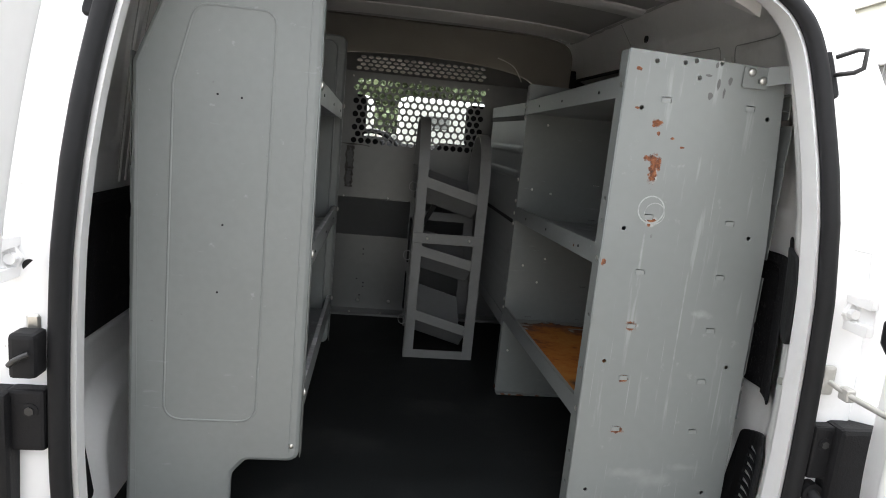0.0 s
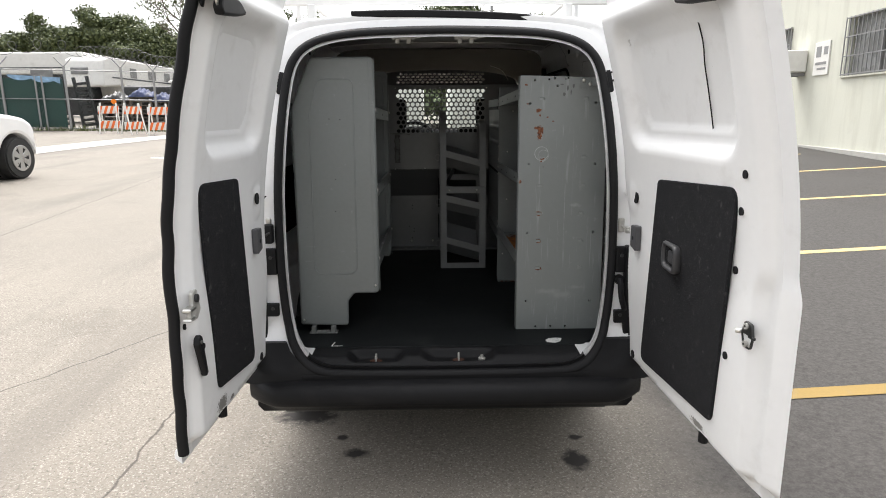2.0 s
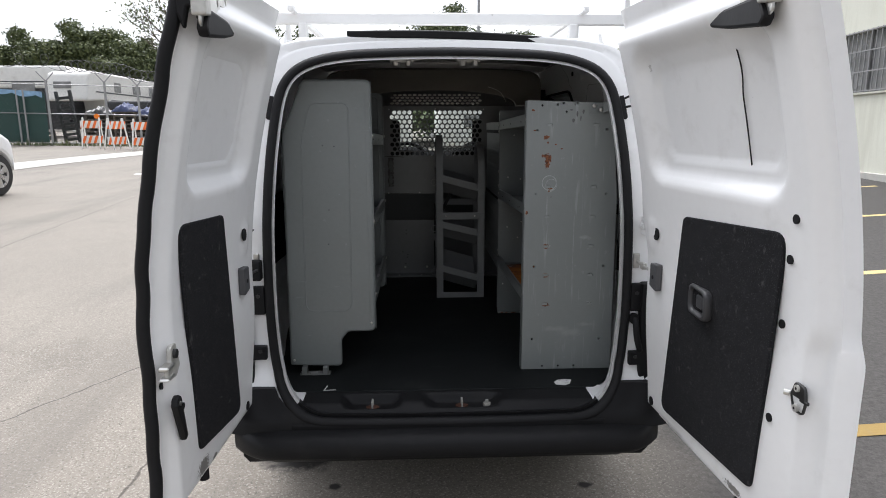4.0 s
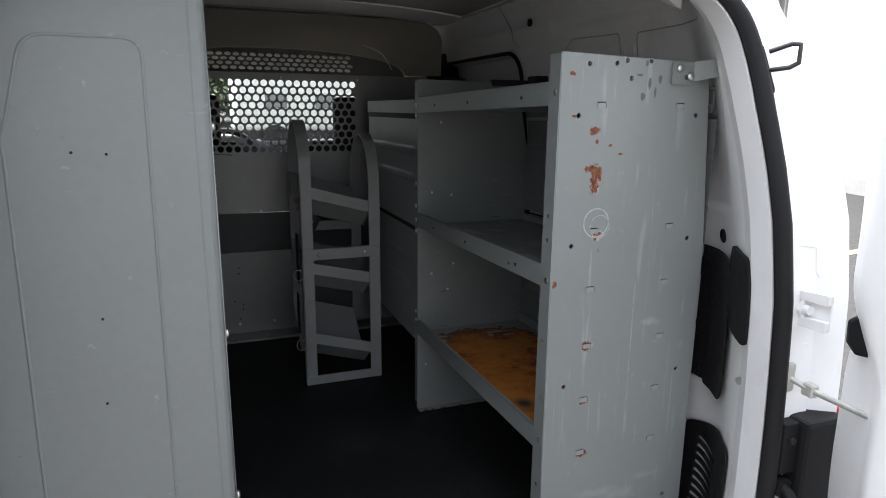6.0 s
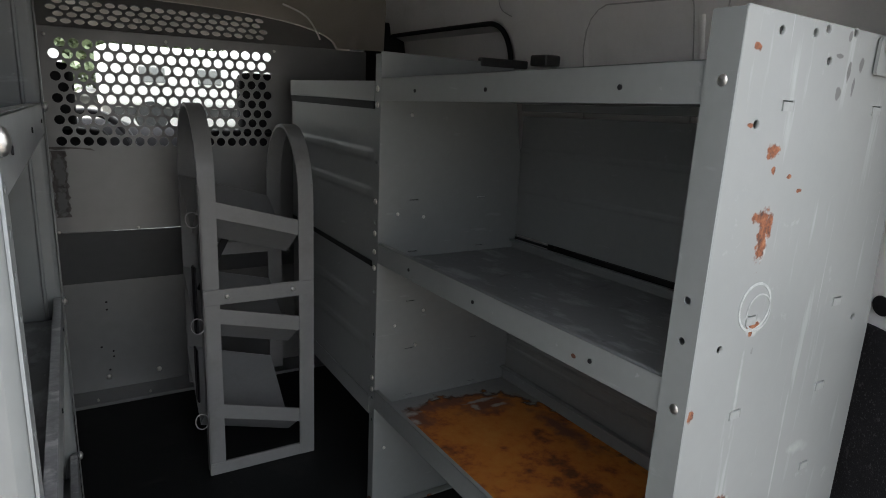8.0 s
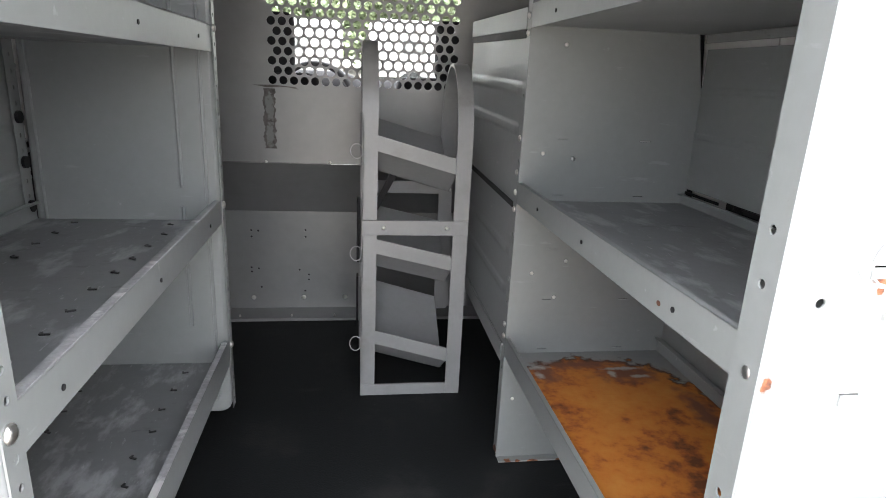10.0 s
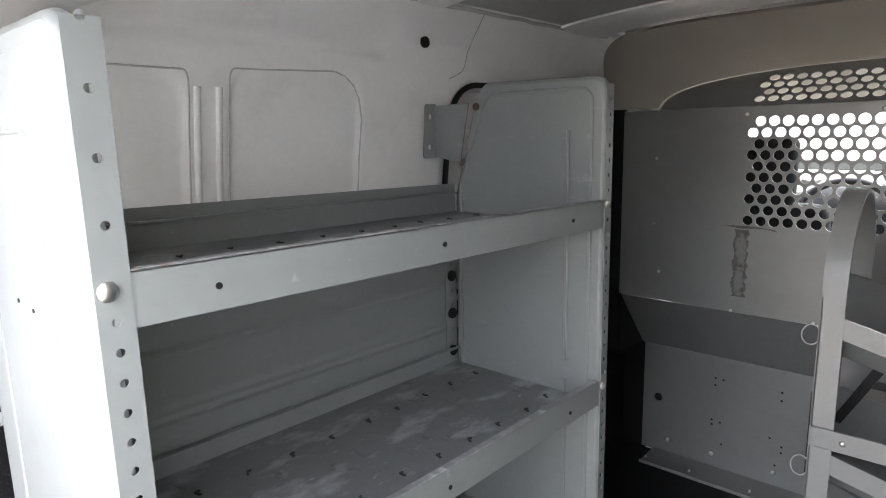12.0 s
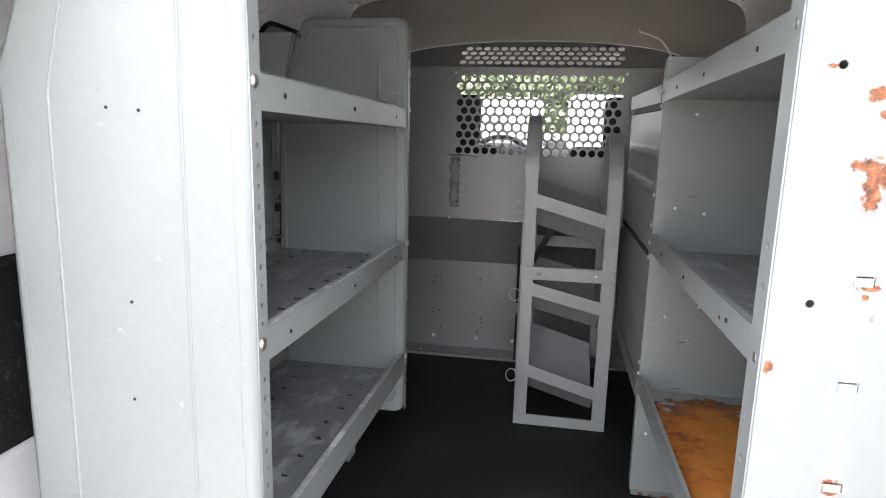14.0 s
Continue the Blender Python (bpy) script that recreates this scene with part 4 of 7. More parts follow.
part("sealer_line", pipe([rp(0.585 + 0.012 * math.sin(i * 0.9) * (i < 3), 1.812 - 0.042 * i, 0.047) for i in range(10)], 0.0019), RUBBER, right_door, "split black sealer line")
sp = rp(0.85, 0.988, -0.004)
stk = base("striker_plate", sp)
hang(stk, right_door)
part("striker_base", plate([round_poly([(-0.022, -0.034), (0.014, -0.036), (0.028, 0), (0.014, 0.036), (-0.022, 0.034), (-0.030, 0)], 0.012), rect(-0.036, -0.008, -0.004, 0.004, 0.002)], 0.008, Matrix.Translation(sp) @ YZ(0), 0.002), DARKSTEEL, stk)
for dz in (-0.024, 0.024):
    part("screw", rod(bmesh.new(), (sp.x - 0.009, sp.y, sp.z + dz), (sp.x, sp.y, sp.z + dz), 0.0085, 12), ZINC, stk)
    part("screw_socket", rod(bmesh.new(), (sp.x - 0.0098, sp.y, sp.z + dz), (sp.x - 0.008, sp.y, sp.z + dz), 0.0035, 6), RUBBER, stk)
part("striker_pin", rod(bmesh.new(), (sp.x - 0.012, sp.y + 0.038, sp.z), (sp.x - 0.003, sp.y + 0.030, sp.z), 0.007, 10), STEEL, stk)

left_door, lp = rear_door(-1, -0.07, 0.652, (0.05, 0.555, 1.42, 1.86), "narrow white rear door swung open")
trim_on(left_door, lp, -1, [(0.113, 0.64), (0.478, 0.686), (0.57, 1.36), (0.265, 1.346)], 0.0, CARPET, "trim_board", "black fibre door trim board")
part("edge_seal", pipe([lp(0.658 + 0.004 * math.sin(i * 1.9), 0.562 + 0.0705 * i, 0.042 + 0.003 * math.sin(i * 2.7)) for i in range(21)], 0.016), RUBBER, left_door, "thick black rubber edge seal")
q = lp(0.662, 1.915, 0.036)
cap = plate([round_poly([(0.0, -0.10), (0.012, -0.045), (0.022, -0.05), (0.032, -0.022), (0.05, -0.006), (0.055, 0.03), (0.085, 0.055), (0.075, 0.064), (0.02, 0.064), (-0.016, 0.03), (-0.014, -0.06)], 0.005)], 0.022, Matrix.Translation(q) @ XZ(0), 0.006)
part("corner_cap", cap, RUBBER, left_door, "torn black rubber corner cap", smooth=50)
disc_on(left_door, lp, -1, 0.078, 1.252, 0.021, RUBBER, "plug")
disc_on(left_door, lp, -1, 0.028, 0.617, 0.016, RUBBER, "plug")
for u, z, sunk in ((0.630, 0.953, 0.026), (0.574, 0.872, 0.0)):
    disc_on(left_door, lp, -1, u, z, 0.009, RUBBER, "plug", sunk=sunk)
c = lp(0.615, 1.0, 0.0)
ltc = base("door_latch", c)
hang(ltc, left_door)
dm = Matrix.Translation(c) @ Matrix.Rotation(radians(3.9), 4, "Z") @ YZ(0)
part("latch_body", plate([round_poly([(-0.05, -0.022), (0.01, -0.03), (0.045, -0.01), (0.03, 0.03), (0.022, 0.058), (-0.022, 0.058), (-0.024, 0.018), (-0.05, 0.01)], 0.012), circle(0.0, 0.035, 0.010)], 0.012, dm, 0.003), ZINC, ltc, "zinc latch mechanism", smooth=40)
for z0, z1 in ((1.008, 1.020), (0.982, 0.990)):
    part("latch_claw", boxes((c.x - 0.012, c.x + 0.016, c.y - 0.065, c.y - 0.02, z0, z1), bevel=0.004), STEEL, ltc)
part("latch_bolt", rod(bmesh.new(), (c.x, c.y, 1.035), (c.x + 0.014, c.y, 1.035), 0.012, 12), DARKSTEEL, ltc)
lev = plate([round_poly([(-0.012, 0.018), (-0.02, 0.0), (0.028, -0.118), (0.05, -0.112), (0.022, 0.012), (0.008, 0.022)], 0.009)], 0.018, Matrix.Translation(lp(0.635, 0.905, -0.012)) @ Matrix.Rotation(radians(3.9), 4, "Z") @ YZ(0), 0.005)
part("lever", lev, PLASTIC, left_door, "black release lever", smooth=40)
part("lever_screw", rod(bmesh.new(), (lp(0.633, 0.9, 0).x, lp(0.633, 0.9, 0).y, 0.906), (lp(0.633, 0.9, 0).x + 0.024, lp(0.633, 0.9, 0).y, 0.906), 0.006, 8), STEEL, left_door)
for door, place, u in ((right_door, rp, 0.104), (left_door, lp, 0.086)):
    q = place(u, 1.095, -0.010)
    bp = part("stop_pad", plate([round_poly([(-0.03, -0.045), (0.03, -0.035), (0.03, 0.045), (-0.03, 0.05)], 0.008)], 0.022, Matrix.Translation(q) @ YZ(0), 0.004), GREYPL, door, "grey plastic door stop pad", smooth=40)
    part("pad_hole", rod(bmesh.new(), (q.x - 0.0125, q.y, q.z), (q.x + 0.0125, q.y, q.z), 0.007, 12), RUBBER, bp)
for door, side in ((right_door, 1), (left_door, -1)):
    part("hinge_cover", plate([round_poly([(-0.030, 1.192), (0.012, 1.186), (0.032, 1.205), (0.034, 1.245), (0.014, 1.262), (-0.018, 1.292), (-0.034, 1.288)], 0.008)], 0.030, YZ(side * 0.742), 0.008), RUBBER, door, "black rubber hinge cover", smooth=50)
for door, place, u in ((right_door, rp, 0.715), (left_door, lp, 0.530)):
    q = place(u, 1.892, 0.008)
    sg = 1 if q.x > 0 else -1
    tl = base("top_latch", q)
    hang(tl, door)
    on_skin = Matrix.Translation(q) @ Matrix.Rotation(radians(-3.9 * sg), 4, "Z") @ YZ(0)
    outline = [(0.135, -0.020), (0.140, 0.052), (0.06, 0.060), (-0.02, 0.046), (-0.085, 0.056), (-0.125, 0.048), (-0.150, 0.020), (-0.150, -0.060), (-0.125, -0.070), (-0.095, -0.018)]
    cuts = [circle(0.100, 0.032, 0.013), circle(0.020, 0.012, 0.009), circle(-0.055, 0.022, 0.010), rect(0.045, 0.085, -0.004, 0.012, 0.006)]
    part("latch_plate", plate([round_poly(outline, 0.010)] + cuts, 0.006, on_skin, 0.0015), STEEL, tl, "zinc upper door latch plate", smooth=40)
    part("latch_back", plate([round_poly([(0.13, -0.016), (0.13, 0.046), (-0.14, 0.044), (-0.14, -0.05)], 0.01)], 0.004, Matrix.Translation((0.008 * sg, 0, 0)) @ on_skin), DARKSTEEL, tl)
    part("latch_rim", plate([round_poly([(0.137, 0.045), (0.137, 0.056), (-0.02, 0.052), (-0.02, 0.043)], 0.003)], 0.026, on_skin, 0.002), ZINC, tl, smooth=40)
    for du, dz, r in ((0.118, 0.004, 0.009), (-0.02, 0.028, 0.008), (-0.112, 0.026, 0.012), (-0.118, -0.030, 0.009)):
        part("latch_rivet", rod(bmesh.new(), (-0.006, 0, 0), (0.006, 0, 0), r, 12), STEEL, tl, m=on_skin @ Matrix.Translation((du, dz, 0)) @ Matrix.Rotation(radians(90), 4, "Y"))
    part("latch_catch", plate([round_poly([(-0.158, -0.045), (-0.105, -0.038), (-0.108, 0.0), (-0.125, 0.026), (-0.150, 0.022)], 0.008)], 0.034, on_skin, 0.005), ZINC, tl, smooth=40)
    part("latch_cover", plate([round_poly([(0.150, -0.018), (0.152, -0.048), (0.05, -0.066), (-0.12, -0.086), (-0.140, -0.068), (-0.105, -0.020)], 0.014)], 0.026, on_skin, 0.007), RUBBER, tl, "black rubber latch flap", smooth=40)
    q = place(0.95 * (0.65 if sg > 0 else 0.42), 0.575, 0.02)
    part("bump_stop", rod(bmesh.new(), (q.x, q.y, q.z - 0.022), (q.x, q.y, q.z + 0.01), 0.015, 12), RUBBER, door)


# ---- cab seen through the partition ----
part("cab_headliner", shell(40, 14, lambda s, t: Vector(((s - 0.5) * 1.46, 2.215 + 0.515 * t, 1.895 - 0.20 * abs(2 * s - 1) ** 3.2 - 0.02 * t)), lambda s, t: Vector(((s - 0.5) * 1.46, 2.215 + 0.515 * t, 1.945 - 0.05 * abs(2 * s - 1) ** 3))), HEADLINER, van, "brown-grey cab roof lining", smooth=50)
part("cab_floor", boxes((-0.78, 0.78, 2.40, 3.6, 0.40, 0.50), bevel=0.01), CARPET, van)
part("dashboard", shell(30, 12, lambda s, t: Vector(((s - 0.5) * 1.5, 3.06 + 0.54 * t, 1.32 + 0.09 * math.sin(math.pi * min(1, 0.15 + t * 1.3)) - 0.22 * max(0, t - 0.42) - 0.5 * max(0, 0.12 - t) + 0.03 * inside(s, 0.5, 0.24, 0.50, 0, 1, 0.05, 0.05) * ease(0.7, 0.2, t))), lambda s, t: Vector(((s - 0.5) * 1.5, 3.14 + 0.5 * t, 0.6))), DASH, van, "dark moulded dashboard", smooth=50)
part("bonnet", shell(20, 12, lambda s, t: Vector(((s - 0.5) * 1.5, 3.62 + 0.75 * t, 1.12 - 0.18 * t ** 1.6 - 0.05 * abs(2 * s - 1) ** 3)), lambda s, t: Vector(((s - 0.5) * 1.5, 3.62 + 0.75 * t, 0.5))), WHITE, van, smooth=50)
for side in (-1, 1):
    part("cab_door", plate([round_poly([(2.30, 0.47), (3.55, 0.47), (3.60, 1.10), (2.95, 1.88), (2.30, 1.92)], 0.03), round_poly([(2.42, 1.16), (3.38, 1.13), (2.90, 1.76), (2.42, 1.80)], 0.06)], 0.07, Matrix(((0, 0, side, side * 0.83), (1, 0, 0, 0), (0, 1, 0, 0), (0, 0, 0, 1))), 0.01), WHITE, van, smooth=40)
    part("windscreen_pillar", pipe([(side * 0.74, 3.62, 1.10), (side * 0.70, 3.15, 1.55), (side * 0.66, 2.72, 1.90)], 0.04), PLASTIC, van)
    st = base("cab_seat", (side * 0.38, 2.55, 0.50), "black cloth cab seat with headrest", "seat", "cab seats")
    sx = side * 0.38
    bk = boxes((sx - 0.24, sx + 0.24, 2.36, 2.48, 0.72, 1.448), bevel=0.05, seg=3)
    part("backrest", bk, SEATCLOTH, st, smooth=50)
    part("headrest", boxes((-0.43 if side < 0 else 0.285, -0.235 if side < 0 else 0.49, 2.34, 2.43, 1.44, 1.655), bevel=0.035, seg=4), SEATCLOTH, st, smooth=60)
    part("seat_cushion", boxes((sx - 0.25, sx + 0.25, 2.45, 2.95, 0.60, 0.76), bevel=0.05, seg=3), SEATCLOTH, st, smooth=50)
    part("seat_base", boxes((sx - 0.20, sx + 0.20, 2.45, 2.85, 0.50, 0.62), bevel=0.01), PLASTIC, st)
for side in (-1, 1):
    part("sun_visor", shell(10, 6, lambda s, t: Vector((side * (0.004 + 0.62 * s), 2.66 + 0.05 * t, 1.905 - 0.135 * t - 0.03 * abs(2 * s - 1) ** 4 * (1 - t))), lambda s, t: Vector((side * (0.004 + 0.62 * s), 2.68 + 0.05 * t, 1.905 - 0.135 * t))), VISOR_GLARE, van, "folded sun visor, paled for windscreen glare", smooth=50)
part("windscreen_header", boxes((-0.66, 0.66, 2.69, 2.78, 1.79, 1.93), bevel=0.02, seg=2), VISOR_GLARE, van, "roof header lining, paled for windscreen glare")
wheel_pts = [Vector((-0.20 + 0.185 * math.cos(a), 3.02 + 0.06 * math.sin(a), 1.30 + 0.175 * math.sin(a))) for a in [math.tau * i / 20 for i in range(20)]]
part("steering_wheel", pipe(wheel_pts, 0.016, closed=True), RUBBER, van, "black steering wheel")
part("windscreen", shell(8, 8, lambda s, t: Vector(((s - 0.5) * (1.44 - 0.14 * t), 3.62 - 0.9 * t, 1.11 + 0.79 * t)), None, closed=False), GLASS, van, "clear windscreen")
bpy.data.objects["windscreen"].visible_shadow = False

# ---- steel partition between cargo bay and cab ----
wall = base("partition", (0, 2.2, FLOOR), "grey steel cab partition with perforated window", "partition")
PITCH, ROW, HOLE = 0.0339, 0.0303, 0.0136


def mesh_holes(x0, z0, rows, cols):
    out = []
    for r in range(rows):
        for c in range(cols):
            out.append(circle(x0 - (0.017 if r % 2 else 0) + c * PITCH, z0 - r * ROW, HOLE, 12))
    return out


part("upper_panel", plate([round_poly([(-0.66, 1.16), (0.66, 1.16), (0.66, 1.742), (-0.66, 1.742)], 0.004)] + mesh_holes(-0.265, 1.702, 10, 18), 0.003, XZ(2.08)), GALV, wall, "grey steel panel punched with round holes")
top_lean = Matrix.Translation((0, 2.083, 1.742)) @ Matrix.Rotation(radians(-50), 4, "X") @ XZ(0)
part("top_panel", plate([[(-0.55, 0.002), (0.55, 0.002)] + [(0.55 * math.cos(math.pi * i / 24), 0.004 + 0.168 * math.sin(math.pi * i / 24) ** 0.75) for i in range(1, 24)]] + mesh_holes(-0.262, 0.122, 4, 18), 0.003, top_lean), GALV, wall, "leaning perforated top panel")
part("step_panel", shell(1, 6, lambda s, t: Vector((-0.655 + 1.31 * s, 2.268 - 0.188 * t, 0.945 + 0.213 * t)), lambda s, t: Vector((-0.655 + 1.31 * s, 2.272 - 0.188 * t, 0.945 + 0.213 * t))), GALV, wall, "sloping step of the partition")
low_holes = [circle(-0.59, 0.752, 0.014)] + [circle(x, z, 0.0042, 8) for x, z in ((-0.40, 0.87), (-0.375, 0.868), (-0.40, 0.845), (-0.20, 0.872), (-0.20, 0.845), (-0.405, 0.722), (-0.378, 0.718), (-0.404, 0.705), (-0.225, 0.712), (-0.19, 0.692), (-0.19, 0.672), (-0.37, 0.642), (-0.205, 0.625))]
part("lower_panel", plate([rect(-0.645, 0.64, 0.55, 0.945)] + low_holes, 0.003, XZ(2.268)), GALV, wall)
# Added black sheet, seen only through the lower panel's holes.
part("backing_sheet", boxes((-0.64, 0.635, 2.276, 2.286, 0.56, 0.93), bevel=0.002), RUBBER, wall, "added black sheet behind the panel holes")
part("foot_flange", boxes((-0.60, 0.64, 2.145, 2.268, 0.551, 0.556), (-0.60, 0.64, 2.143, 2.147, 0.551, 0.563), bevel=0.001), GALV, wall)
BOLT = bmesh.new()
bmesh.ops.create_uvsphere(BOLT, u_segments=10, v_segments=6, radius=1, matrix=Matrix.Diagonal((1, 0.55, 1, 1)))
bolt_me = bpy.data.meshes.new("bolt")
BOLT.to_mesh(bolt_me)
BOLT.free()
bolt_me.shade_smooth()
bolt_me.materials.append(STEEL)


def bolt(parent, x, y, z, r=0.008, turn=0.0):
    ob = new("bolt", bolt_me)
    ob.matrix_basis = Matrix.Translation((x, y, z)) @ Matrix.Rotation(radians(turn), 4, "Z") @ Matrix.Diagonal((r, r, r, 1))
    return hang(ob, parent)


for x, z in ((-0.311, 1.162), (-0.30, 1.722), (0.01, 1.725), (0.335, 1.722), (-0.55, 1.60), (-0.55, 1.40), (-0.53, 1.25), (-0.1, 1.165), (0.12, 1.165)):
    bolt(wall, x, 2.077, z, 0.005)
for x in (-0.55, -0.40, -0.21, -0.05):
    bolt(wall, x, 2.265, 0.60, 0.009)
    bolt(wall, x - 0.04, 2.18, 0.558, 0.007, 90)
# brown scrape where something was glued
SCRAPE = surface("scraped_glue", (0.10, 0.095, 0.088), 0.8, vary=0.5, scale=40, fine=150, bump=0.5)
overlay(SCRAPE, (0.17, 0.172, 0.168), blots([(-0.293, 2.078, 1.345, 0.015, 1, 0.055), (-0.294, 2.078, 1.255, 0.014, 1, 0.05)], grain=90, ragged=1.0, sharp=0.35))
part("glue_scrape", merged(plate([[(-0.313 + 0.003 * math.sin(7 * i) + 0.002 * math.sin(3.1 * i), 1.402 - 0.0065 * i) for i in range(31)] + [(-0.276 + 0.003 * math.sin(5 * i + 1) + 0.002 * math.sin(2.3 * i), 1.207 + 0.0065 * i) for i in range(31)]], 0.002, XZ(2.0775)), plate([[(-0.345, 1.412), (-0.30, 1.405), (-0.24, 1.408), (-0.20, 1.402), (-0.21, 1.409), (-0.28, 1.414)]], 0.002, XZ(2.0777))), SCRAPE, wall, "dark glue scrape mark")
# Thin white curve along the right edge of the arch.
part("bright_edge_trim", pipe([(0.36, 2.06, 1.868), (0.42, 2.06, 1.852), (0.46, 2.06, 1.82), (0.485, 2.06, 1.77)], 0.003), BOARD, van)


def liner(s, t):
    """Roof lining sweeping from the wide cargo roof edge down to the arched rim of the top panel."""
    a = math.pi * s
    c, q = math.cos(a), math.sin(a)
    back = Vector((math.copysign(abs(c) ** 0.3, c) * 0.712, 1.985 + 0.06 * (1 - q) ** 2, 1.748 + 0.222 * q ** 0.3))
    h = 0.006 + 0.168 * q ** 0.75
    rim = Vector((0.556 * c, 2.080 + 0.766 * h, 1.744 + 0.643 * h))
    return back.lerp(rim, t) + Vector((0, 0.008 * math.sin(math.pi * t) * q, 0.008 * math.sin(math.pi * t) * q))


part("roof_liner", shell(64, 14, liner, lambda s, t: liner(s, t) + Vector((0, 0.012, 0.010))), HEADLINER, van, "brown-grey moulded roof lining", smooth=60)

# black trim beside the partition; also stands for door-opening shade and blocks cab light
for side in (-1, 1):
    part("pillar_shade_trim", boxes((side * 0.725, side * 0.80, 1.95, 2.30, 0.53, 1.74), bevel=0.02, seg=2), PLASTIC, van, "black pillar trim, also filling the shaded door opening")
    part("pillar_shade_trim", boxes((side * 0.655, side * 0.83, 2.084, 2.40, 0.95, 1.85), bevel=0.004), PLASTIC, van, "black pillar trim, also filling the shaded door opening")
    part("pillar_shade_trim", boxes((side * 0.640, side * 0.83, 2.272, 2.40, 0.40, 1.0), bevel=0.004), PLASTIC, van, "black pillar trim, also filling the shaded door opening")
    part("door_card", boxes((side * 0.775, side * 0.80, 1.32, 1.95, 0.56, 1.26), bevel=0.015, seg=2), CARPET, van, "black sliding door trim")


# ---- shelving ----
def drop(y):
    return -0.024 * (y - 0.40)


tab_bm = bmesh.new()
for ax, ay, sx, sy in ((0, 0, 0.011, 0.0035), (-0.0055, 0.003, 0.003, 0.007)):
    bmesh.ops.create_cube(tab_bm, size=1, matrix=Matrix.Translation((ax, ay, 0)) @ Matrix.Diagonal((sx, sy, 0.002, 1)))
tab_me = bpy.data.meshes.new("punched_tab")
tab_bm.to_mesh(tab_me)
tab_bm.free()


def shelf_tray(unit, name, x_aisle, x_back, y0, y1, z_top, height, material, slots=False, label="", back_h=0.034):
    """A folded sheet tray with a tall front lip and a low back lip."""
    sgn = 1 if x_back > x_aisle else -1
    floor_z = z_top - height + 0.008
    deck = boxes((min(x_aisle + sgn * 0.0027, x_back), max(x_aisle + sgn * 0.0027, x_back), y0, y1, floor_z - 0.002, floor_z), bevel=0.0005)
    shelf = part(name, sloped(deck), material, unit, label)
    lip = boxes((x_aisle, x_aisle + sgn * 0.0025, y0, y1, z_top - height, z_top), (x_aisle, x_aisle + sgn * 0.010, y0, y1, z_top - 0.002, z_top), bevel=0.0006)
    part("front_lip", sloped(lip), GREY, shelf, "folded shelf lip")
    back = boxes((x_back - sgn * 0.003, x_back, y0, y1, floor_z - 0.002, floor_z + back_h), (x_back - sgn * 0.012, x_back, y0, y1, floor_z + back_h - 0.002, floor_z + back_h + 0.002), bevel=0.0006)
    part("back_lip", sloped(back), GREY, shelf)
    if slots:
        rng_ = random.Random(int(z_top * 1000))
        part("worn_edge", sloped(boxes((x_aisle + sgn * 0.0005, x_aisle + sgn * 0.0125, y0 + 0.005, y1 - 0.01, z_top + 0.0002, z_top + 0.0014), bevel=0.0004)), LIPWEAR, shelf, "lip edge worn to bare metal")
        for i in range(10):
            for cx in (-0.385, -0.568):
                cy = 0.50 + 0.0785 * i + (0.008 if cx < -0.5 else 0.0) + rng_.uniform(-0.004, 0.004)
                m = Matrix.Translation((cx + rng_.uniform(-0.006, 0.006), cy, floor_z + 0.0012 + drop(cy))) @ Matrix.Rotation(rng_.uniform(-0.5, 0.5), 4, "Z")
                part("punched_tab", tab_me, DARKSTEEL, shelf, m=m)
    return shelf


def sloped(bm):
    for v in bm.verts:
        v.co.z += drop(v.co.y)
    return bm


def flange(unit, x, y0, y1, z0, z1, holes, r=0.0062, t=0.002):
    return part("punched_flange", plate([rect(y0, y1, z0, z1)] + [circle((y0 + y1) / 2, z, r, 10) for z in holes], t, YZ(x)), GREY, unit)


def ribbed(x, y0, y1, z0, z1, ribs, sgn, slope=True, depth=0.004, width=0.006, ends=0.0):
    """A sheet wall in the van's length with pressed horizontal ribs."""
    def f(s, t):
        y, z = y0 + s * (y1 - y0), z0 + t * (z1 - z0)
        d = sum(depth * math.exp(-((z - r) / width) ** 4) for r in ribs)
        if ends:
            d *= ease(ends * 0.5, ends, min(y - y0, y1 - y))
        return Vector((x - sgn * d, y, z + (drop(y) if slope else 0)))
    return shell(40 if ends else 4, 150 if ends else 220, f, lambda s, t: f(s, t) + Vector((sgn * 0.002, 0, 0)))


# left unit
lu = base("shelving_unit", (-0.48, 0.82, FLOOR), "grey steel van shelving with three empty shelves", "shelving", "van shelving")
end = [(-0.674, 0.585), (-0.450, 0.578), (-0.448, 0.70), (-0.418, 0.735), (-0.30, 0.735), (-0.298, 1.793), (-0.575, 1.793), (-0.664, 1.58)]
end_r = [0.012, 0.02, 0.035, 0.02, 0.03, 0.03, 0.03, 0.03]
pan = part("end_panel", plate([round_poly(end, end_r, 6)], 0.024, XZ(0.399), 0.010), GREY, lu, "moulded grey end panel", smooth=50)


def bead(pts, r, y, parent):
    part("pressed_bead", pipe([(x, y, z) for x, z in pts], r, closed=True, smooth_path=False, res=2), GREY, parent)


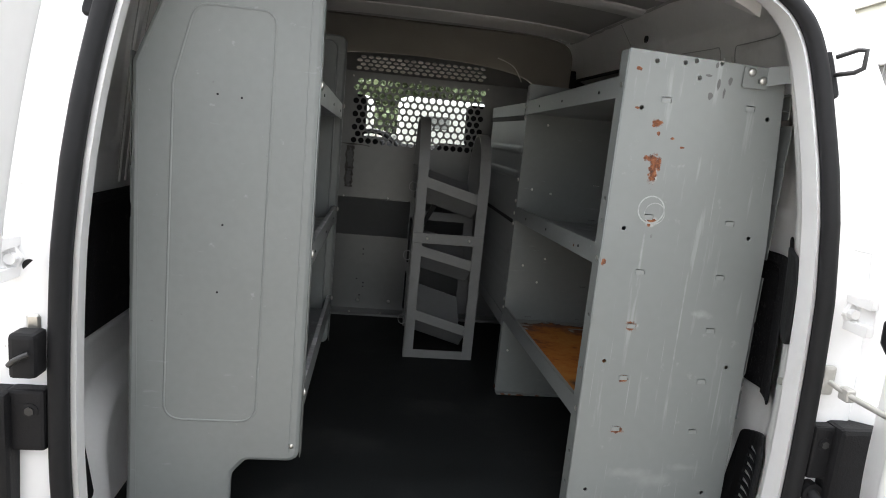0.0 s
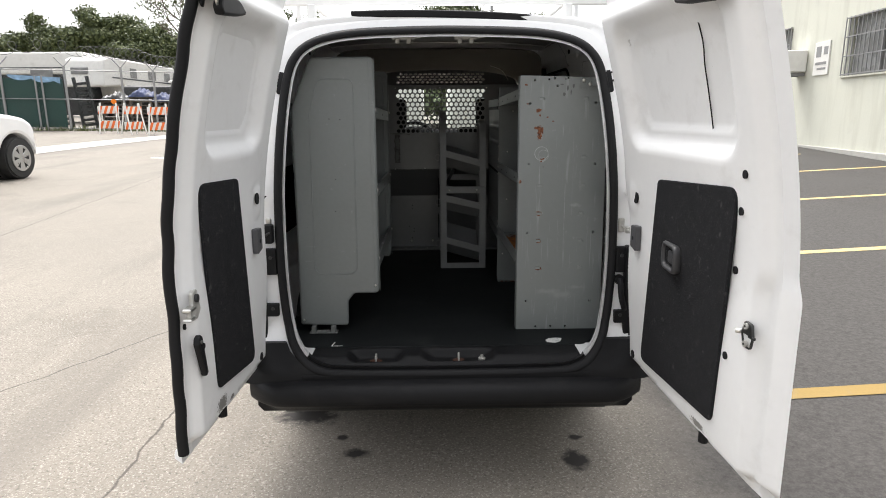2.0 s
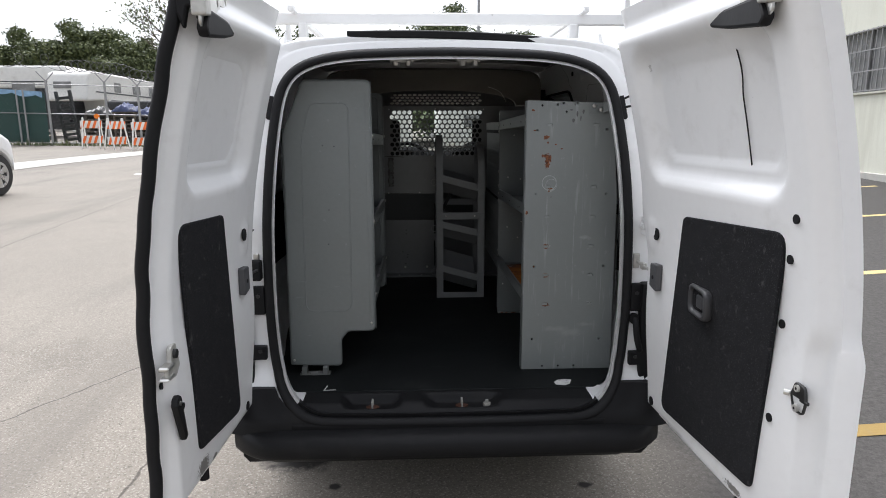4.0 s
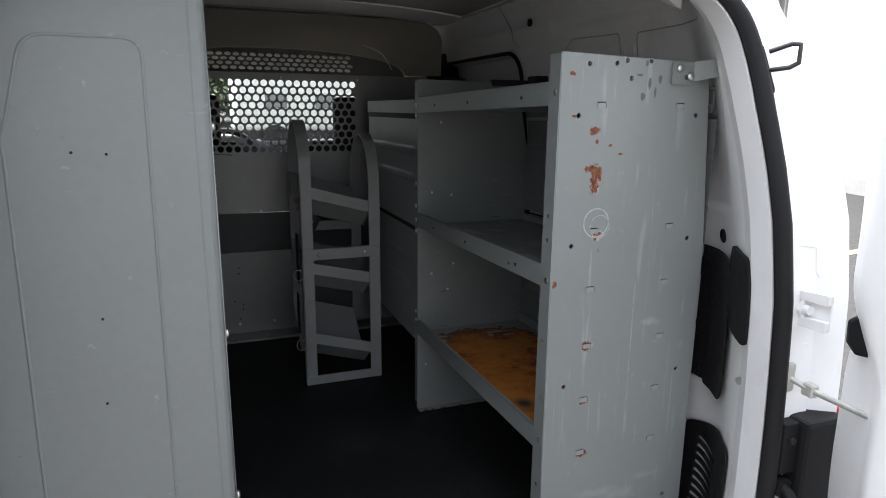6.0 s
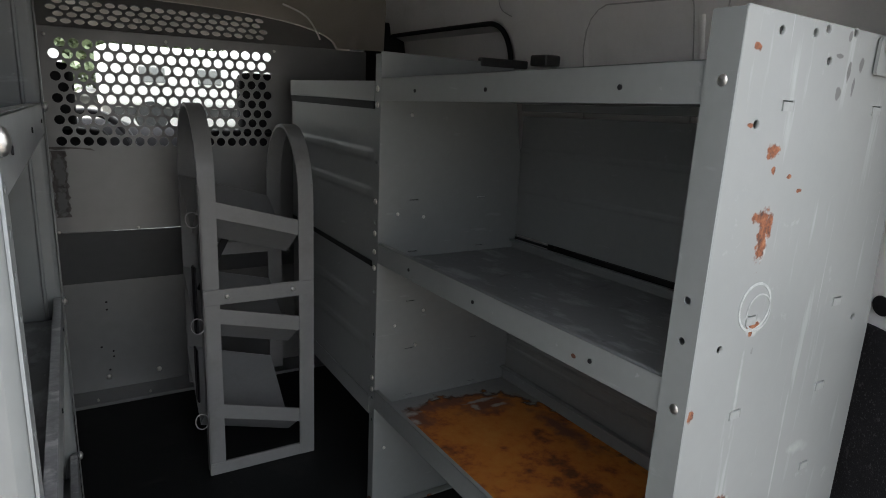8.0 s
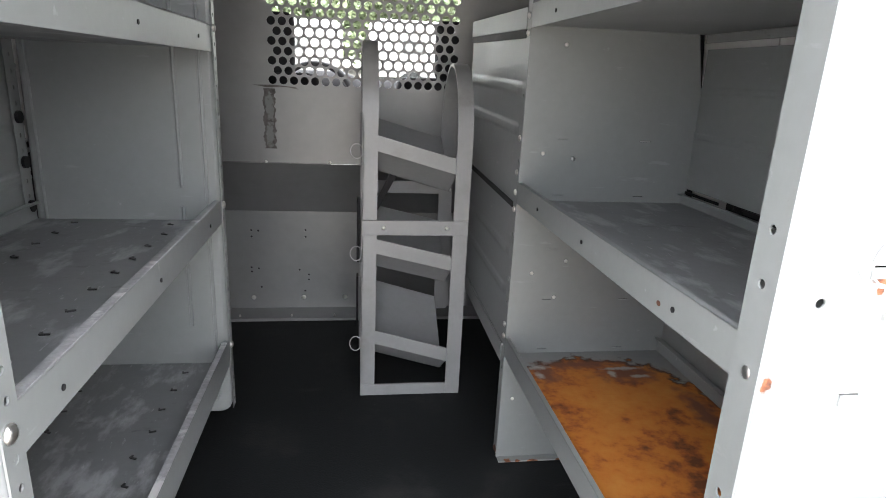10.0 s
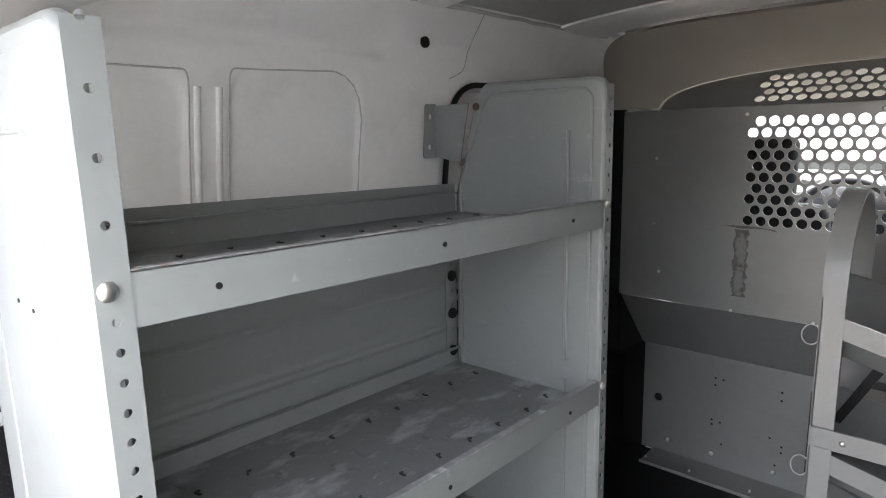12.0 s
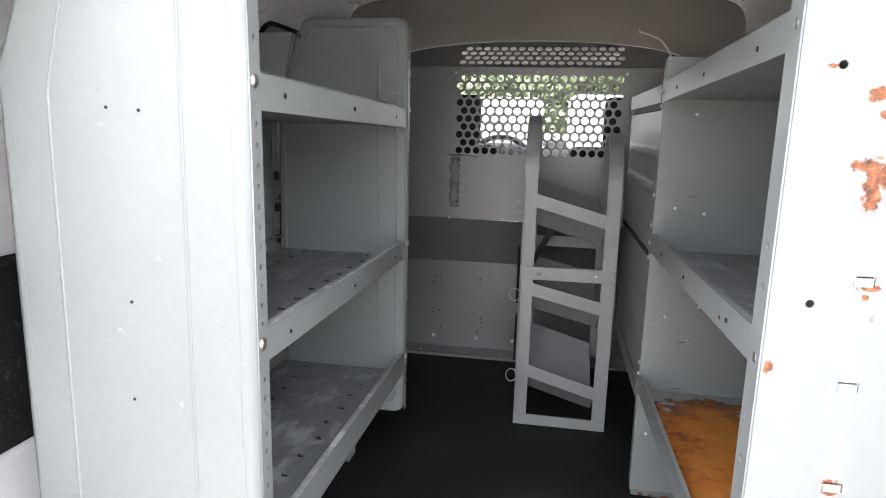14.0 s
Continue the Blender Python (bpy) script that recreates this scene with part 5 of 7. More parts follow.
bead(round_poly([(-0.595, 0.83), (-0.400, 0.83), (-0.390, 1.70), (-0.545, 1.70), (-0.585, 1.55)], [0.04, 0.04, 0.03, 0.04, 0.06], 6), 0.0030, 0.3880, pan)
part("pressed_ridge", pipe([(-0.322, 0.3887, 0.76), (-0.322, 0.3887, 1.775)], 0.0026, smooth_path=False), GREY, pan)
part("pressed_ridge", pipe([(-0.652, 0.3885, 0.60), (-0.650, 0.3885, 1.57), (-0.575, 0.3885, 1.765), (-0.33, 0.3885, 1.772)], 0.0018, smooth_path=False), GREY, pan)
for x, z in ((-0.499, 1.531), (-0.452, 1.528), (-0.482, 1.267), (-0.489, 1.122)):
    part("hole", rod(bmesh.new(), (x, 0.3860, z), (x, 0.3885, z), 0.0023, 10), RUBBER, pan)
for x, z in ((-0.318, 0.775), (-0.655, 0.61)):
    bolt(pan, x, 0.386, z, 0.006)
holes = [1.568 - 0.0271 * i for i in range(-8, 31) if i not in (0, 13) and (i > 0 or i % 2 == 0)]
flange(lu, -0.299, 0.392, 0.422, 0.745, 1.785, holes, 0.0041)
div = [(-0.665, 0.70), (-0.50, 0.70), (-0.50, 0.71), (-0.30, 0.71), (-0.298, 1.785), (-0.575, 1.79), (-0.60, 1.75), (-0.655, 1.56)]
dv = part("divider_panel", plate([round_poly(div, [0, 0, 0, 0.03, 0.03, 0.03, 0.03, 0.02], 5)], 0.022, XZ(1.268), 0.008), GREY, lu, "moulded grey divider panel", smooth=50)
bead(round_poly([(-0.64, 0.74), (-0.325, 0.74), (-0.325, 1.765), (-0.565, 1.765), (-0.64, 1.58)], 0.03, 5), 0.0035, 1.2565, dv)
for x in (-0.374,):
    for z0, z1 in ((1.24, 1.69), (0.93, 1.20)):
        part("pressed_ridge", pipe([(x, 1.257, z0), (x, 1.257, z1)], 0.004, smooth_path=False), GREY, dv)
flange(lu, -0.297, 1.258, 1.282, 0.72, 1.77, [0.74 + 0.0271 * i for i in range(38)], 0.0045)
flange(lu, -0.662, 1.225, 1.262, 0.90, 1.555, [0.95 + 0.03 * i for i in range(20)], 0.0045)
for z in (1.288, 1.375, 1.20):
    part("plug", rod(bmesh.new(), (-0.666, 1.243, z), (-0.655, 1.243, z), 0.012, 12), RUBBER, lu)
for x, z in ((-0.592, 1.742), (-0.632, 1.627)):
    part("rusty_screw", rod(bmesh.new(), (x, 1.252, z), (x, 1.262, z), 0.0075, 12), surface("rusted_screw", (0.085, 0.055, 0.045), 0.7, vary=0.5, scale=90), dv, "rusted screw head")
shelf_tray(lu, "shelf", -0.299, -0.66, 0.405, 1.256, 1.582, 0.050, WORN, True, "grey steel top shelf", 0.040)
shelf_tray(lu, "shelf", -0.299, -0.66, 0.405, 1.256, 1.234, 0.050, WORN, True, "scuffed grey steel middle shelf")
shelf_tray(lu, "shelf", -0.299, -0.66, 0.405, 1.256, 0.912, 0.060, WORN, True, "scuffed grey steel bottom shelf")
part("back_panel", ribbed(-0.668, 0.40, 1.27, 0.86, 1.60, (0.99, 1.09, 1.13, 1.275, 1.29, 1.38, 1.49), -1, True, 0.005), GREY, lu, "ribbed steel back panel", smooth=60)
for z in (1.568, 1.216, 0.90):
    bolt(lu, -0.2965, 0.402, z, 0.009, 90)
for z in (1.556, 1.203, 0.880):
    bolt(lu, -0.2945, 1.264, z, 0.008, 90)
for y in (0.50, 0.82, 1.15):
    for z in (1.556, 1.205):
        part("hole", rod(bmesh.new(), (-0.2995, y, z + drop(y)), (-0.2975, y, z + drop(y)), 0.0034, 10), RUBBER, lu)
ft = boxes((-0.63, -0.50, 0.362, 0.40, 0.550, 0.556), (-0.62, -0.60, 0.36, 0.40, 0.553, 0.585), (-0.53, -0.51, 0.36, 0.40, 0.553, 0.585), (-0.58, -0.55, 0.352, 0.37, 0.553, 0.566), bevel=0.0015)
part("foot_bracket", ft, GALV, lu, "dull zinc foot bracket")
part("foot_bracket", boxes((-0.50, -0.45, 1.23, 1.29, 0.551, 0.71), bevel=0.004), GREY, lu)
part("wall_bracket", merged(plate([round_poly([(1.205, 1.636), (1.250, 1.636), (1.250, 1.752), (1.215, 1.752)], 0.008), circle(1.226, 1.660, 0.006), circle(1.230, 1.725, 0.006)], 0.003, YZ(-0.70)), plate([[(-0.70, 1.64), (-0.63, 1.625), (-0.605, 1.75), (-0.70, 1.748)]], 0.003, XZ(1.246))), GREY, lu, "keyhole wall bracket")

# right unit
ru = base("shelving_unit", (0.53, 0.82, FLOOR), "grey steel van shelving with a rusted bottom shelf", "shelving", "van shelving")
PANEL = surface("scratched_grey_panel", (0.212, 0.226, 0.223), 0.38, vary=0.05, scale=3, fine=50, bump=0.08, dirt=(0.20, 0.21, 0.205), dirt_amount=0.3, dirt_scale=8)
overlay(PANEL, (0.36, 0.38, 0.38), streaks(7, (7, 1, 0.6), 0.60, 0.70, 0.45))
overlay(PANEL, (0.37, 0.39, 0.385), blots([(0.43, 0.38, 1.27, 0.004, 1, 0.07), (0.548, 0.38, 1.12, 0.003, 1, 0.16), (0.60, 0.38, 1.14, 0.03, 1, 0.012)], grain=45, ragged=1.0, sharp=1.3))
overlay(PANEL, (0.36, 0.37, 0.36), blots([(0.44, 0.38, 1.348, 0.018, 1, 0.012), (0.438, 0.38, 1.105, 0.014, 1, 0.008), (0.43, 0.38, 1.45, 0.010, 1, 0.02)], grain=80, ragged=0.7, sharp=0.5))
overlay(PANEL, (0.34, 0.355, 0.35), streaks(5, (26, 1, 0.5), 0.66, 0.70, 0.55))
overlay(PANEL, (0.30, 0.315, 0.31), streaks(30, (1, 1, 1), 0.66, 0.72, 0.5))
overlay(PANEL, (0.115, 0.12, 0.115), streaks(34, (1.6, 1, 1), 0.72, 0.75, 0.6))
overlay(PANEL, (0.29, 0.305, 0.30), blots([(0.48, 0.38, 0.735, 0.06, 1, 0.016), (0.56, 0.38, 0.715, 0.07, 1, 0.020), (0.62, 0.38, 0.755, 0.04, 1, 0.012)], grain=30, ragged=1.2, sharp=1.4))
overlay(PANEL, rust_brown, blots([(0.427, 0.38, 1.462, 0.011, 1, 0.036), (0.418, 0.38, 1.486, 0.019, 1, 0.008), (0.436, 0.38, 1.474, 0.008, 1, 0.018), (0.421, 0.38, 1.562, 0.012, 1, 0.009), (0.413, 0.38, 1.556, 0.006, 1, 0.004), (0.427, 0.38, 1.540, 0.004, 1, 0.005), (0.46, 0.38, 1.532, 0.005, 1, 0.003), (0.485, 0.38, 1.515, 0.006, 1, 0.003), (0.442, 0.38, 1.350, 0.016, 1, 0.005), (0.437, 0.38, 1.341, 0.006, 1, 0.006), (0.432, 0.38, 1.104, 0.014, 1, 0.013), (0.433, 0.38, 0.974, 0.012, 1, 0.009), (0.436, 0.38, 0.846, 0.017, 1, 0.009), (0.363, 0.38, 1.671, 0.008, 1, 0.005), (0.372, 0.38, 1.590, 0.008, 1, 0.003), (0.345, 0.38, 1.25, 0.006, 1, 0.010)], grain=130, ragged=0.8, sharp=0.3), 0.85)
overlay(PANEL, (0.10, 0.10, 0.10), blots([(0.545, 0.38, 1.655, 0.004, 1, 0.012), (0.53, 0.38, 1.63, 0.006, 1, 0.008), (0.57, 0.38, 1.665, 0.005, 1, 0.010), (0.52, 0.38, 1.672, 0.008, 1, 0.003), (0.56, 0.38, 1.64, 0.003, 1, 0.012), (0.535, 0.38, 1.695, 0.004, 1, 0.006)], grain=120, ragged=0.5, sharp=0.2))
rows_z = [1.617, 1.362, 1.236, 1.109, 0.983, 0.855]
slots_ = [rect(x - 0.012, x + 0.008, z - 0.0004, z + 0.0012) for x in (0.435, 0.628) for z in rows_z] + [rect(x + 0.0082, x + 0.0096, z - 0.010, z + 0.0012) for x in (0.435, 0.628) for z in rows_z]
pins = [circle(x, z, 0.0048, 10) for x, z in ((0.381, 1.591), (0.381, 1.328), (0.381, 1.016), (0.381, 0.69), (0.671, 1.593), (0.679, 1.327), (0.683, 1.016), (0.679, 0.689), (0.40, 1.690), (0.463, 1.693), (0.487, 1.699), (0.50, 1.665), (0.545, 1.700), (0.43, 0.565), (0.50, 0.565), (0.57, 0.565))]
rpn = part("end_panel", plate([round_poly([(0.337, 0.551), (0.732, 0.551), (0.727, 1.30), (0.695, 1.700), (0.337, 1.711)], [0.002, 0.004, 0.05, 0.01, 0.004])] + slots_ + pins, 0.004, XZ(0.387), 0.001), PANEL, ru, "scratched grey end panel with rust spots")
part("panel_ring_mark", plate([circle(0.446, 1.366, 0.0245, 26), circle(0.446, 1.366, 0.0225, 26)], 0.0006, XZ(0.3845)), surface("faint_ring_scratch", (0.31, 0.325, 0.32), 0.5, vary=0.4, scale=60, fine=150), rpn, "pale scratched ring")
part("panel_ring_mark", plate([circle(0.437, 1.374, 0.0315, 28), circle(0.437, 1.374, 0.0285, 28)], 0.0006, XZ(0.3846)), surface("faint_scratch", (0.34, 0.36, 0.355), 0.5, vary=0.4, scale=60, fine=150), rpn, "pale scratched ring")
flange(ru, 0.3352, 0.3842, 0.424, 0.555, 1.708, [1.39, 1.34, 1.12, 0.99, 0.78, 0.70], 0.0048)
part("side_flange", boxes((0.722, 0.726, 0.388, 0.42, 0.56, 1.30), bevel=0.001), GREY, ru)
part("divider_panel", plate([round_poly([(0.340, 0.551), (0.745, 0.551), (0.745, 1.45), (0.70, 1.69), (0.340, 1.695)], 0.004)] + [rect(x - 0.014, x + 0.010, z - 0.0004, z + 0.0010) for x in (0.435, 0.628) for z in rows_z[1:]], 0.003, XZ(1.262), 0.001), GREY, ru, "plain grey divider panel")
FOOTSTEEL = surface("grey_foot_flange", (0.212, 0.226, 0.223), 0.4, vary=0.08, scale=8, fine=60, bump=0.1)
overlay(FOOTSTEEL, rust_brown, blots([(0.365, 1.24, 0.553, 0.012, 0.010, 1), (0.392, 1.238, 0.553, 0.008, 0.008, 1), (0.43, 1.237, 0.553, 0.016, 0.006, 1), (0.50, 1.237, 0.553, 0.010, 0.006, 1)], grain=110, ragged=0.9, sharp=0.4), 0.85)
part("foot_flange", boxes((0.342, 0.742, 1.237, 1.2602, 0.5512, 0.5545), bevel=0.0008), FOOTSTEEL, ru, "folded foot flange with rust flecks")
flange(ru, 0.341, 1.262, 1.290, 0.56, 1.69, [1.31, 1.14, 1.03, 0.97, 0.86, 0.80, 1.45, 1.36], 0.005)
RUSTY = surface("rusted_shelf_deck", (0.20, 0.21, 0.21), 0.5, vary=0.1, scale=5, fine=60, bump=0.3)
overlay(RUSTY, (0.045, 0.022, 0.014), blots([(0.53, 0.60, 0.88, 0.27, 0.36, 1), (0.53, 0.90, 0.88, 0.235, 0.33, 1), (0.52, 1.08, 0.88, 0.20, 0.145, 1)], grain=30, ragged=0.30, sharp=0.06), 0.85)
overlay(RUSTY, rust_colour, blots([(0.53, 0.60, 0.88, 0.262, 0.35, 1), (0.53, 0.90, 0.88, 0.228, 0.32, 1), (0.52, 1.08, 0.88, 0.19, 0.132, 1)], grain=30, ragged=0.30, sharp=0.10), 0.85)
overlay(RUSTY, (0.17, 0.062, 0.032), blots([(0.60, 1.14, 0.88, 0.105, 0.055, 1), (0.50, 1.19, 0.88, 0.13, 0.028, 1), (0.41, 1.15, 0.88, 0.04, 0.06, 1), (0.69, 0.95, 0.88, 0.035, 0.14, 1)], grain=45, ragged=0.7, sharp=0.7), 0.85)
overlay(RUSTY, (0.31, 0.29, 0.27), blots([(0.600, 1.165, 0.88, 0.055, 0.010, 1), (0.625, 1.125, 0.88, 0.030, 0.009, 1), (0.565, 1.14, 0.88, 0.012, 0.018, 1), (0.40, 1.18, 0.88, 0.028, 0.014, 1), (0.395, 1.14, 0.88, 0.012, 0.02, 1)], grain=70, ragged=0.8, sharp=0.6), 0.6)
overlay(RUSTY, (0.028, 0.018, 0.016), blots([(0.58, 0.45, 0.88, 0.18, 0.10, 1), (0.69, 0.58, 0.88, 0.05, 0.12, 1), (0.42, 0.62, 0.88, 0.03, 0.05, 1)], grain=18, ragged=0.8, sharp=0.9), 0.8)
shelf_tray(ru, "shelf", 0.340, 0.735, 0.405, 1.260, 1.658, 0.048, GREY, False, "grey steel top shelf")
shelf_tray(ru, "shelf", 0.340, 0.735, 0.405, 1.260, 1.284, 0.048, WORN, False, "grey steel middle shelf", 0.020)
shelf_tray(ru, "shelf", 0.340, 0.735, 0.405, 1.260, 0.908, 0.050, RUSTY, False, "bottom shelf covered in orange rust")
part("back_fold", sloped(boxes((0.732, 0.7355, 0.405, 1.260, 1.598, 1.6155), bevel=0.0006)), GREY, ru, "folded-down back edge of the top shelf")
part("back_panel", ribbed(0.742, 0.40, 1.262, 1.278, 1.586, (1.40, 1.50), 1, True, 0.002), GREY, ru, "ribbed steel back panel", smooth=60)
part("back_panel", ribbed(0.742, 0.40, 1.262, 0.88, 1.235, (0.96, 0.99, 1.12), 1, True, 0.003), GREY, ru, "ribbed steel back panel", smooth=60)
# Solid black strips imitate the shaded slot behind the middle shelf.
part("gap_shade_strip", sloped(boxes((0.7375, 0.7405, 0.42, 1.03, 1.268, 1.277), (0.7375, 0.7405, 1.12, 1.255, 1.267, 1.273), bevel=0)), RUBBER, ru)
for z in (1.635, 1.254, 0.89):
    bolt(ru, 0.3365, 0.401, z, 0.008, 90)
for z in (1.284, 1.239, 1.200, 1.36, 0.916, 0.885, 1.615, 1.58):
    bolt(ru, 0.339, 1.275, z, 0.007, 90)
for x, z in ((0.39, 1.33), (0.46, 1.32), (0.39, 1.05), (0.47, 1.08), (0.37, 0.72), (0.45, 0.99), (0.42, 1.56)):
    bolt(ru, x, 1.2595, z, 0.0045)
for y in (0.55, 0.85, 1.10):
    part("hole", rod(bmesh.new(), (0.3385, y, 1.63 + drop(y)), (0.3405, y, 1.63 + drop(y)), 0.0036, 10), RUBBER, ru)
    part("hole", rod(bmesh.new(), (0.3385, y, 1.258 + drop(y)), (0.3405, y, 1.258 + drop(y)), 0.0036, 10), RUBBER, ru)
RUSTDOT = surface("rust_dot", (0.085, 0.034, 0.018), 0.85, vary=0.5, scale=80, fine=300, bump=0.3)
for y, z, r in ((0.582, 1.254, 0.005), (0.402, 1.242, 0.007), (1.27, 0.572, 0.012), (1.282, 0.566, 0.008)):
    lump = bmesh.new()
    bmesh.ops.create_icosphere(lump, subdivisions=2, radius=r, matrix=Matrix.Translation((0.3385, y, z + (drop(y) if z > 1 else 0))) @ Matrix.Diagonal((0.12, 1.0, 0.7, 1)))
    part("rust_spot", lump, RUSTDOT, ru, "flaking rust spot")
edge_me = boxes((-0.012, 0.0075, -0.0006, 0.0006, -0.0105, -0.0008), (-0.0125, -0.0115, -0.0012, 0.0006, -0.0105, 0.0), bevel=0).copy()
SLOTPALE = surface("bare_punched_tongue", (0.235, 0.25, 0.246), 0.40, vary=0.15, scale=60)
edge_mesh = bpy.data.meshes.new("slot_tongue")
edge_me.to_mesh(edge_mesh)
edge_me.free()
for x in (0.435, 0.628):
    for z in rows_z:
        part("slot_tongue", edge_mesh, SLOTPALE, rpn, m=Matrix.Translation((x, 0.3846, z)))
# short forward bay, closed on the aisle by a ribbed sheet
part("forward_lip", boxes((0.338, 0.341, 1.29, 1.915, 1.588, 1.632), bevel=0.0008), GREY, ru)
# Black strip stands for the shade in the slot below the lip.
part("forward_shade_strip", boxes((0.3395, 0.343, 1.295, 1.915, 1.570, 1.5875), bevel=0), RUBBER, ru)
part("forward_sheet", ribbed(0.343, 1.29, 1.915, 1.211, 1.574, (1.375, 1.465), 1, False, 0.0028, 0.012, 0.03), GREY, ru, "ribbed grey side sheet", smooth=60)
# Second black strip, painting the dark slot between the two sheets.
part("forward_shade_strip", boxes((0.3400, 0.345, 1.295, 1.915, 1.199, 1.212), bevel=0), RUBBER, ru)
part("forward_sheet", ribbed(0.343, 1.29, 1.915, 0.855, 1.200, (0.99, 1.09), 1, False, 0.0022, 0.012, 0.03), GREY, ru, "ribbed grey side sheet", smooth=60)
part("forward_lip", boxes((0.338, 0.341, 1.29, 1.915, 0.81, 0.858), bevel=0.0008), GREY, ru)
part("forward_end", boxes((0.343, 0.74, 1.912, 1.916, 0.80, 1.63), bevel=0.001), GREY, ru)
part("wall_bracket", merged(plate([round_poly([(0.595, 1.655), (0.655, 1.655), (0.655, 1.70), (0.595, 1.70)], 0.006), circle(0.612, 1.688, 0.005), circle(0.63, 1.67, 0.005)], 0.004, XZ(0.381)), plate([round_poly([(0.65, 1.662), (0.735, 1.678), (0.735, 1.712), (0.65, 1.702)], 0.004)], 0.004, Matrix.Translation((0.65, 0.381, 0)) @ Matrix.Rotation(radians(-38), 4, "Z") @ Matrix.Translation((-0.65, 0, 0)) @ XZ(0))), GREY, ru, "bent wall bracket")
bolt(ru, 0.612, 0.377, 1.688, 0.009)
bolt(ru, 0.640, 0.377, 1.672, 0.009)
part("jamb_foot", boxes((0.694, 0.704, 0.312, 0.352, 1.676, 1.722), bevel=0.003), ZINC, ru, "bolted bracket foot")
bolt(ru, 0.690, 0.332, 1.700, 0.010, 90)
part("top_clip", boxes((0.70, 0.745, 1.14, 1.20, 1.685, 1.71), (0.60, 0.74, 1.255, 1.275, 1.68, 1.70), bevel=0.003), DARKSTEEL, ru)

# ---- bottle rack standing free on the mat ----
rack = base("bottle_rack", (0.15, 1.75, FLOOR), "grey welded steel rack with three slanted trays", "rack")


def strap_arch(x, top, y0, y1):
    """A flat bar bent over into an arch, running up the front and down the back."""
    r = (y1 - y0) / 2
    pts = [(y0, 0.552), (y0, top - r * 1.25)] + [(y0 + r - r * math.cos(a), top - r * 1.25 + r * 1.25 * math.sin(a)) for a in [math.pi * i / 12 for i in range(1, 12)]] + [(y1, top - r * 1.25), (y1, 0.70)]
    v, f = [], []
    for i, (y, z) in enumerate(pts):
        a, b = Vector(pts[max(0, i - 1)]), Vector(pts[min(len(pts) - 1, i + 1)])
        t = (b - a).normalized()
        nrm = Vector((t.y, -t.x)) * 0.004
        for dx in (-0.021, 0.021):
            for sg in (-1, 1):
                v.append((x + dx, y + nrm.x * sg, z + nrm.y * sg))
        if i:
            o = 4 * i
            for q in ((0, 1), (1, 3), (3, 2), (2, 0)):
                f.append((o - 4 + q[0], o - 4 + q[1], o + q[1], o + q[0]))
    f += [(0, 1, 3, 2), (len(v) - 4, len(v) - 2, len(v) - 1, len(v) - 3)]
    me = bpy.data.meshes.new("strap")
    me.from_pydata(v, [], f)
    bm = bmesh.new()
    bm.from_mesh(me)
    bmesh.ops.recalc_face_normals(bm, faces=bm.faces[:])
    return bm


RACKPAINT = surface("rack_grey_paint", (0.21, 0.215, 0.215), 0.4, vary=0.08, scale=5, bump=0.08, dirt=(0.14, 0.135, 0.13), dirt_amount=0.4, dirt_scale=9)
part("upright", strap_arch(0.021, 1.555, 1.592, 1.90), RACKPAINT, rack, "bent flat-bar upright", smooth=40)
part("upright", strap_arch(0.275, 1.505, 1.588, 1.90), RACKPAINT, rack, "bent flat-bar upright", smooth=40)
for x in (0.003, 0.293):
    sg = 1 if x < 0.1 else -1
    part("angle_flange", boxes((x - 0.002, x + 0.002, 1.588, 1.625, 0.552, 1.36), bevel=0.0008), RACKPAINT, rack)
part("foot_bar", boxes((0.0, 0.295, 1.586, 1.594, 0.551, 0.586), bevel=0.001), RACKPAINT, rack)
part("cross_bar", boxes((0.0, 0.295, 1.582, 1.588, 1.048, 1.090), bevel=0.001), RACKPAINT, rack)
part("back_bar", boxes((0.03, 0.29, 1.896, 1.902, 1.10, 1.14), bevel=0.001), RACKPAINT, rack)
part("back_bar", boxes((0.03, 0.29, 1.896, 1.902, 0.70, 0.74), bevel=0.001), RACKPAINT, rack)
for x in (0.06, 0.235):
    bolt(rack, x, 1.581, 1.069, 0.006)


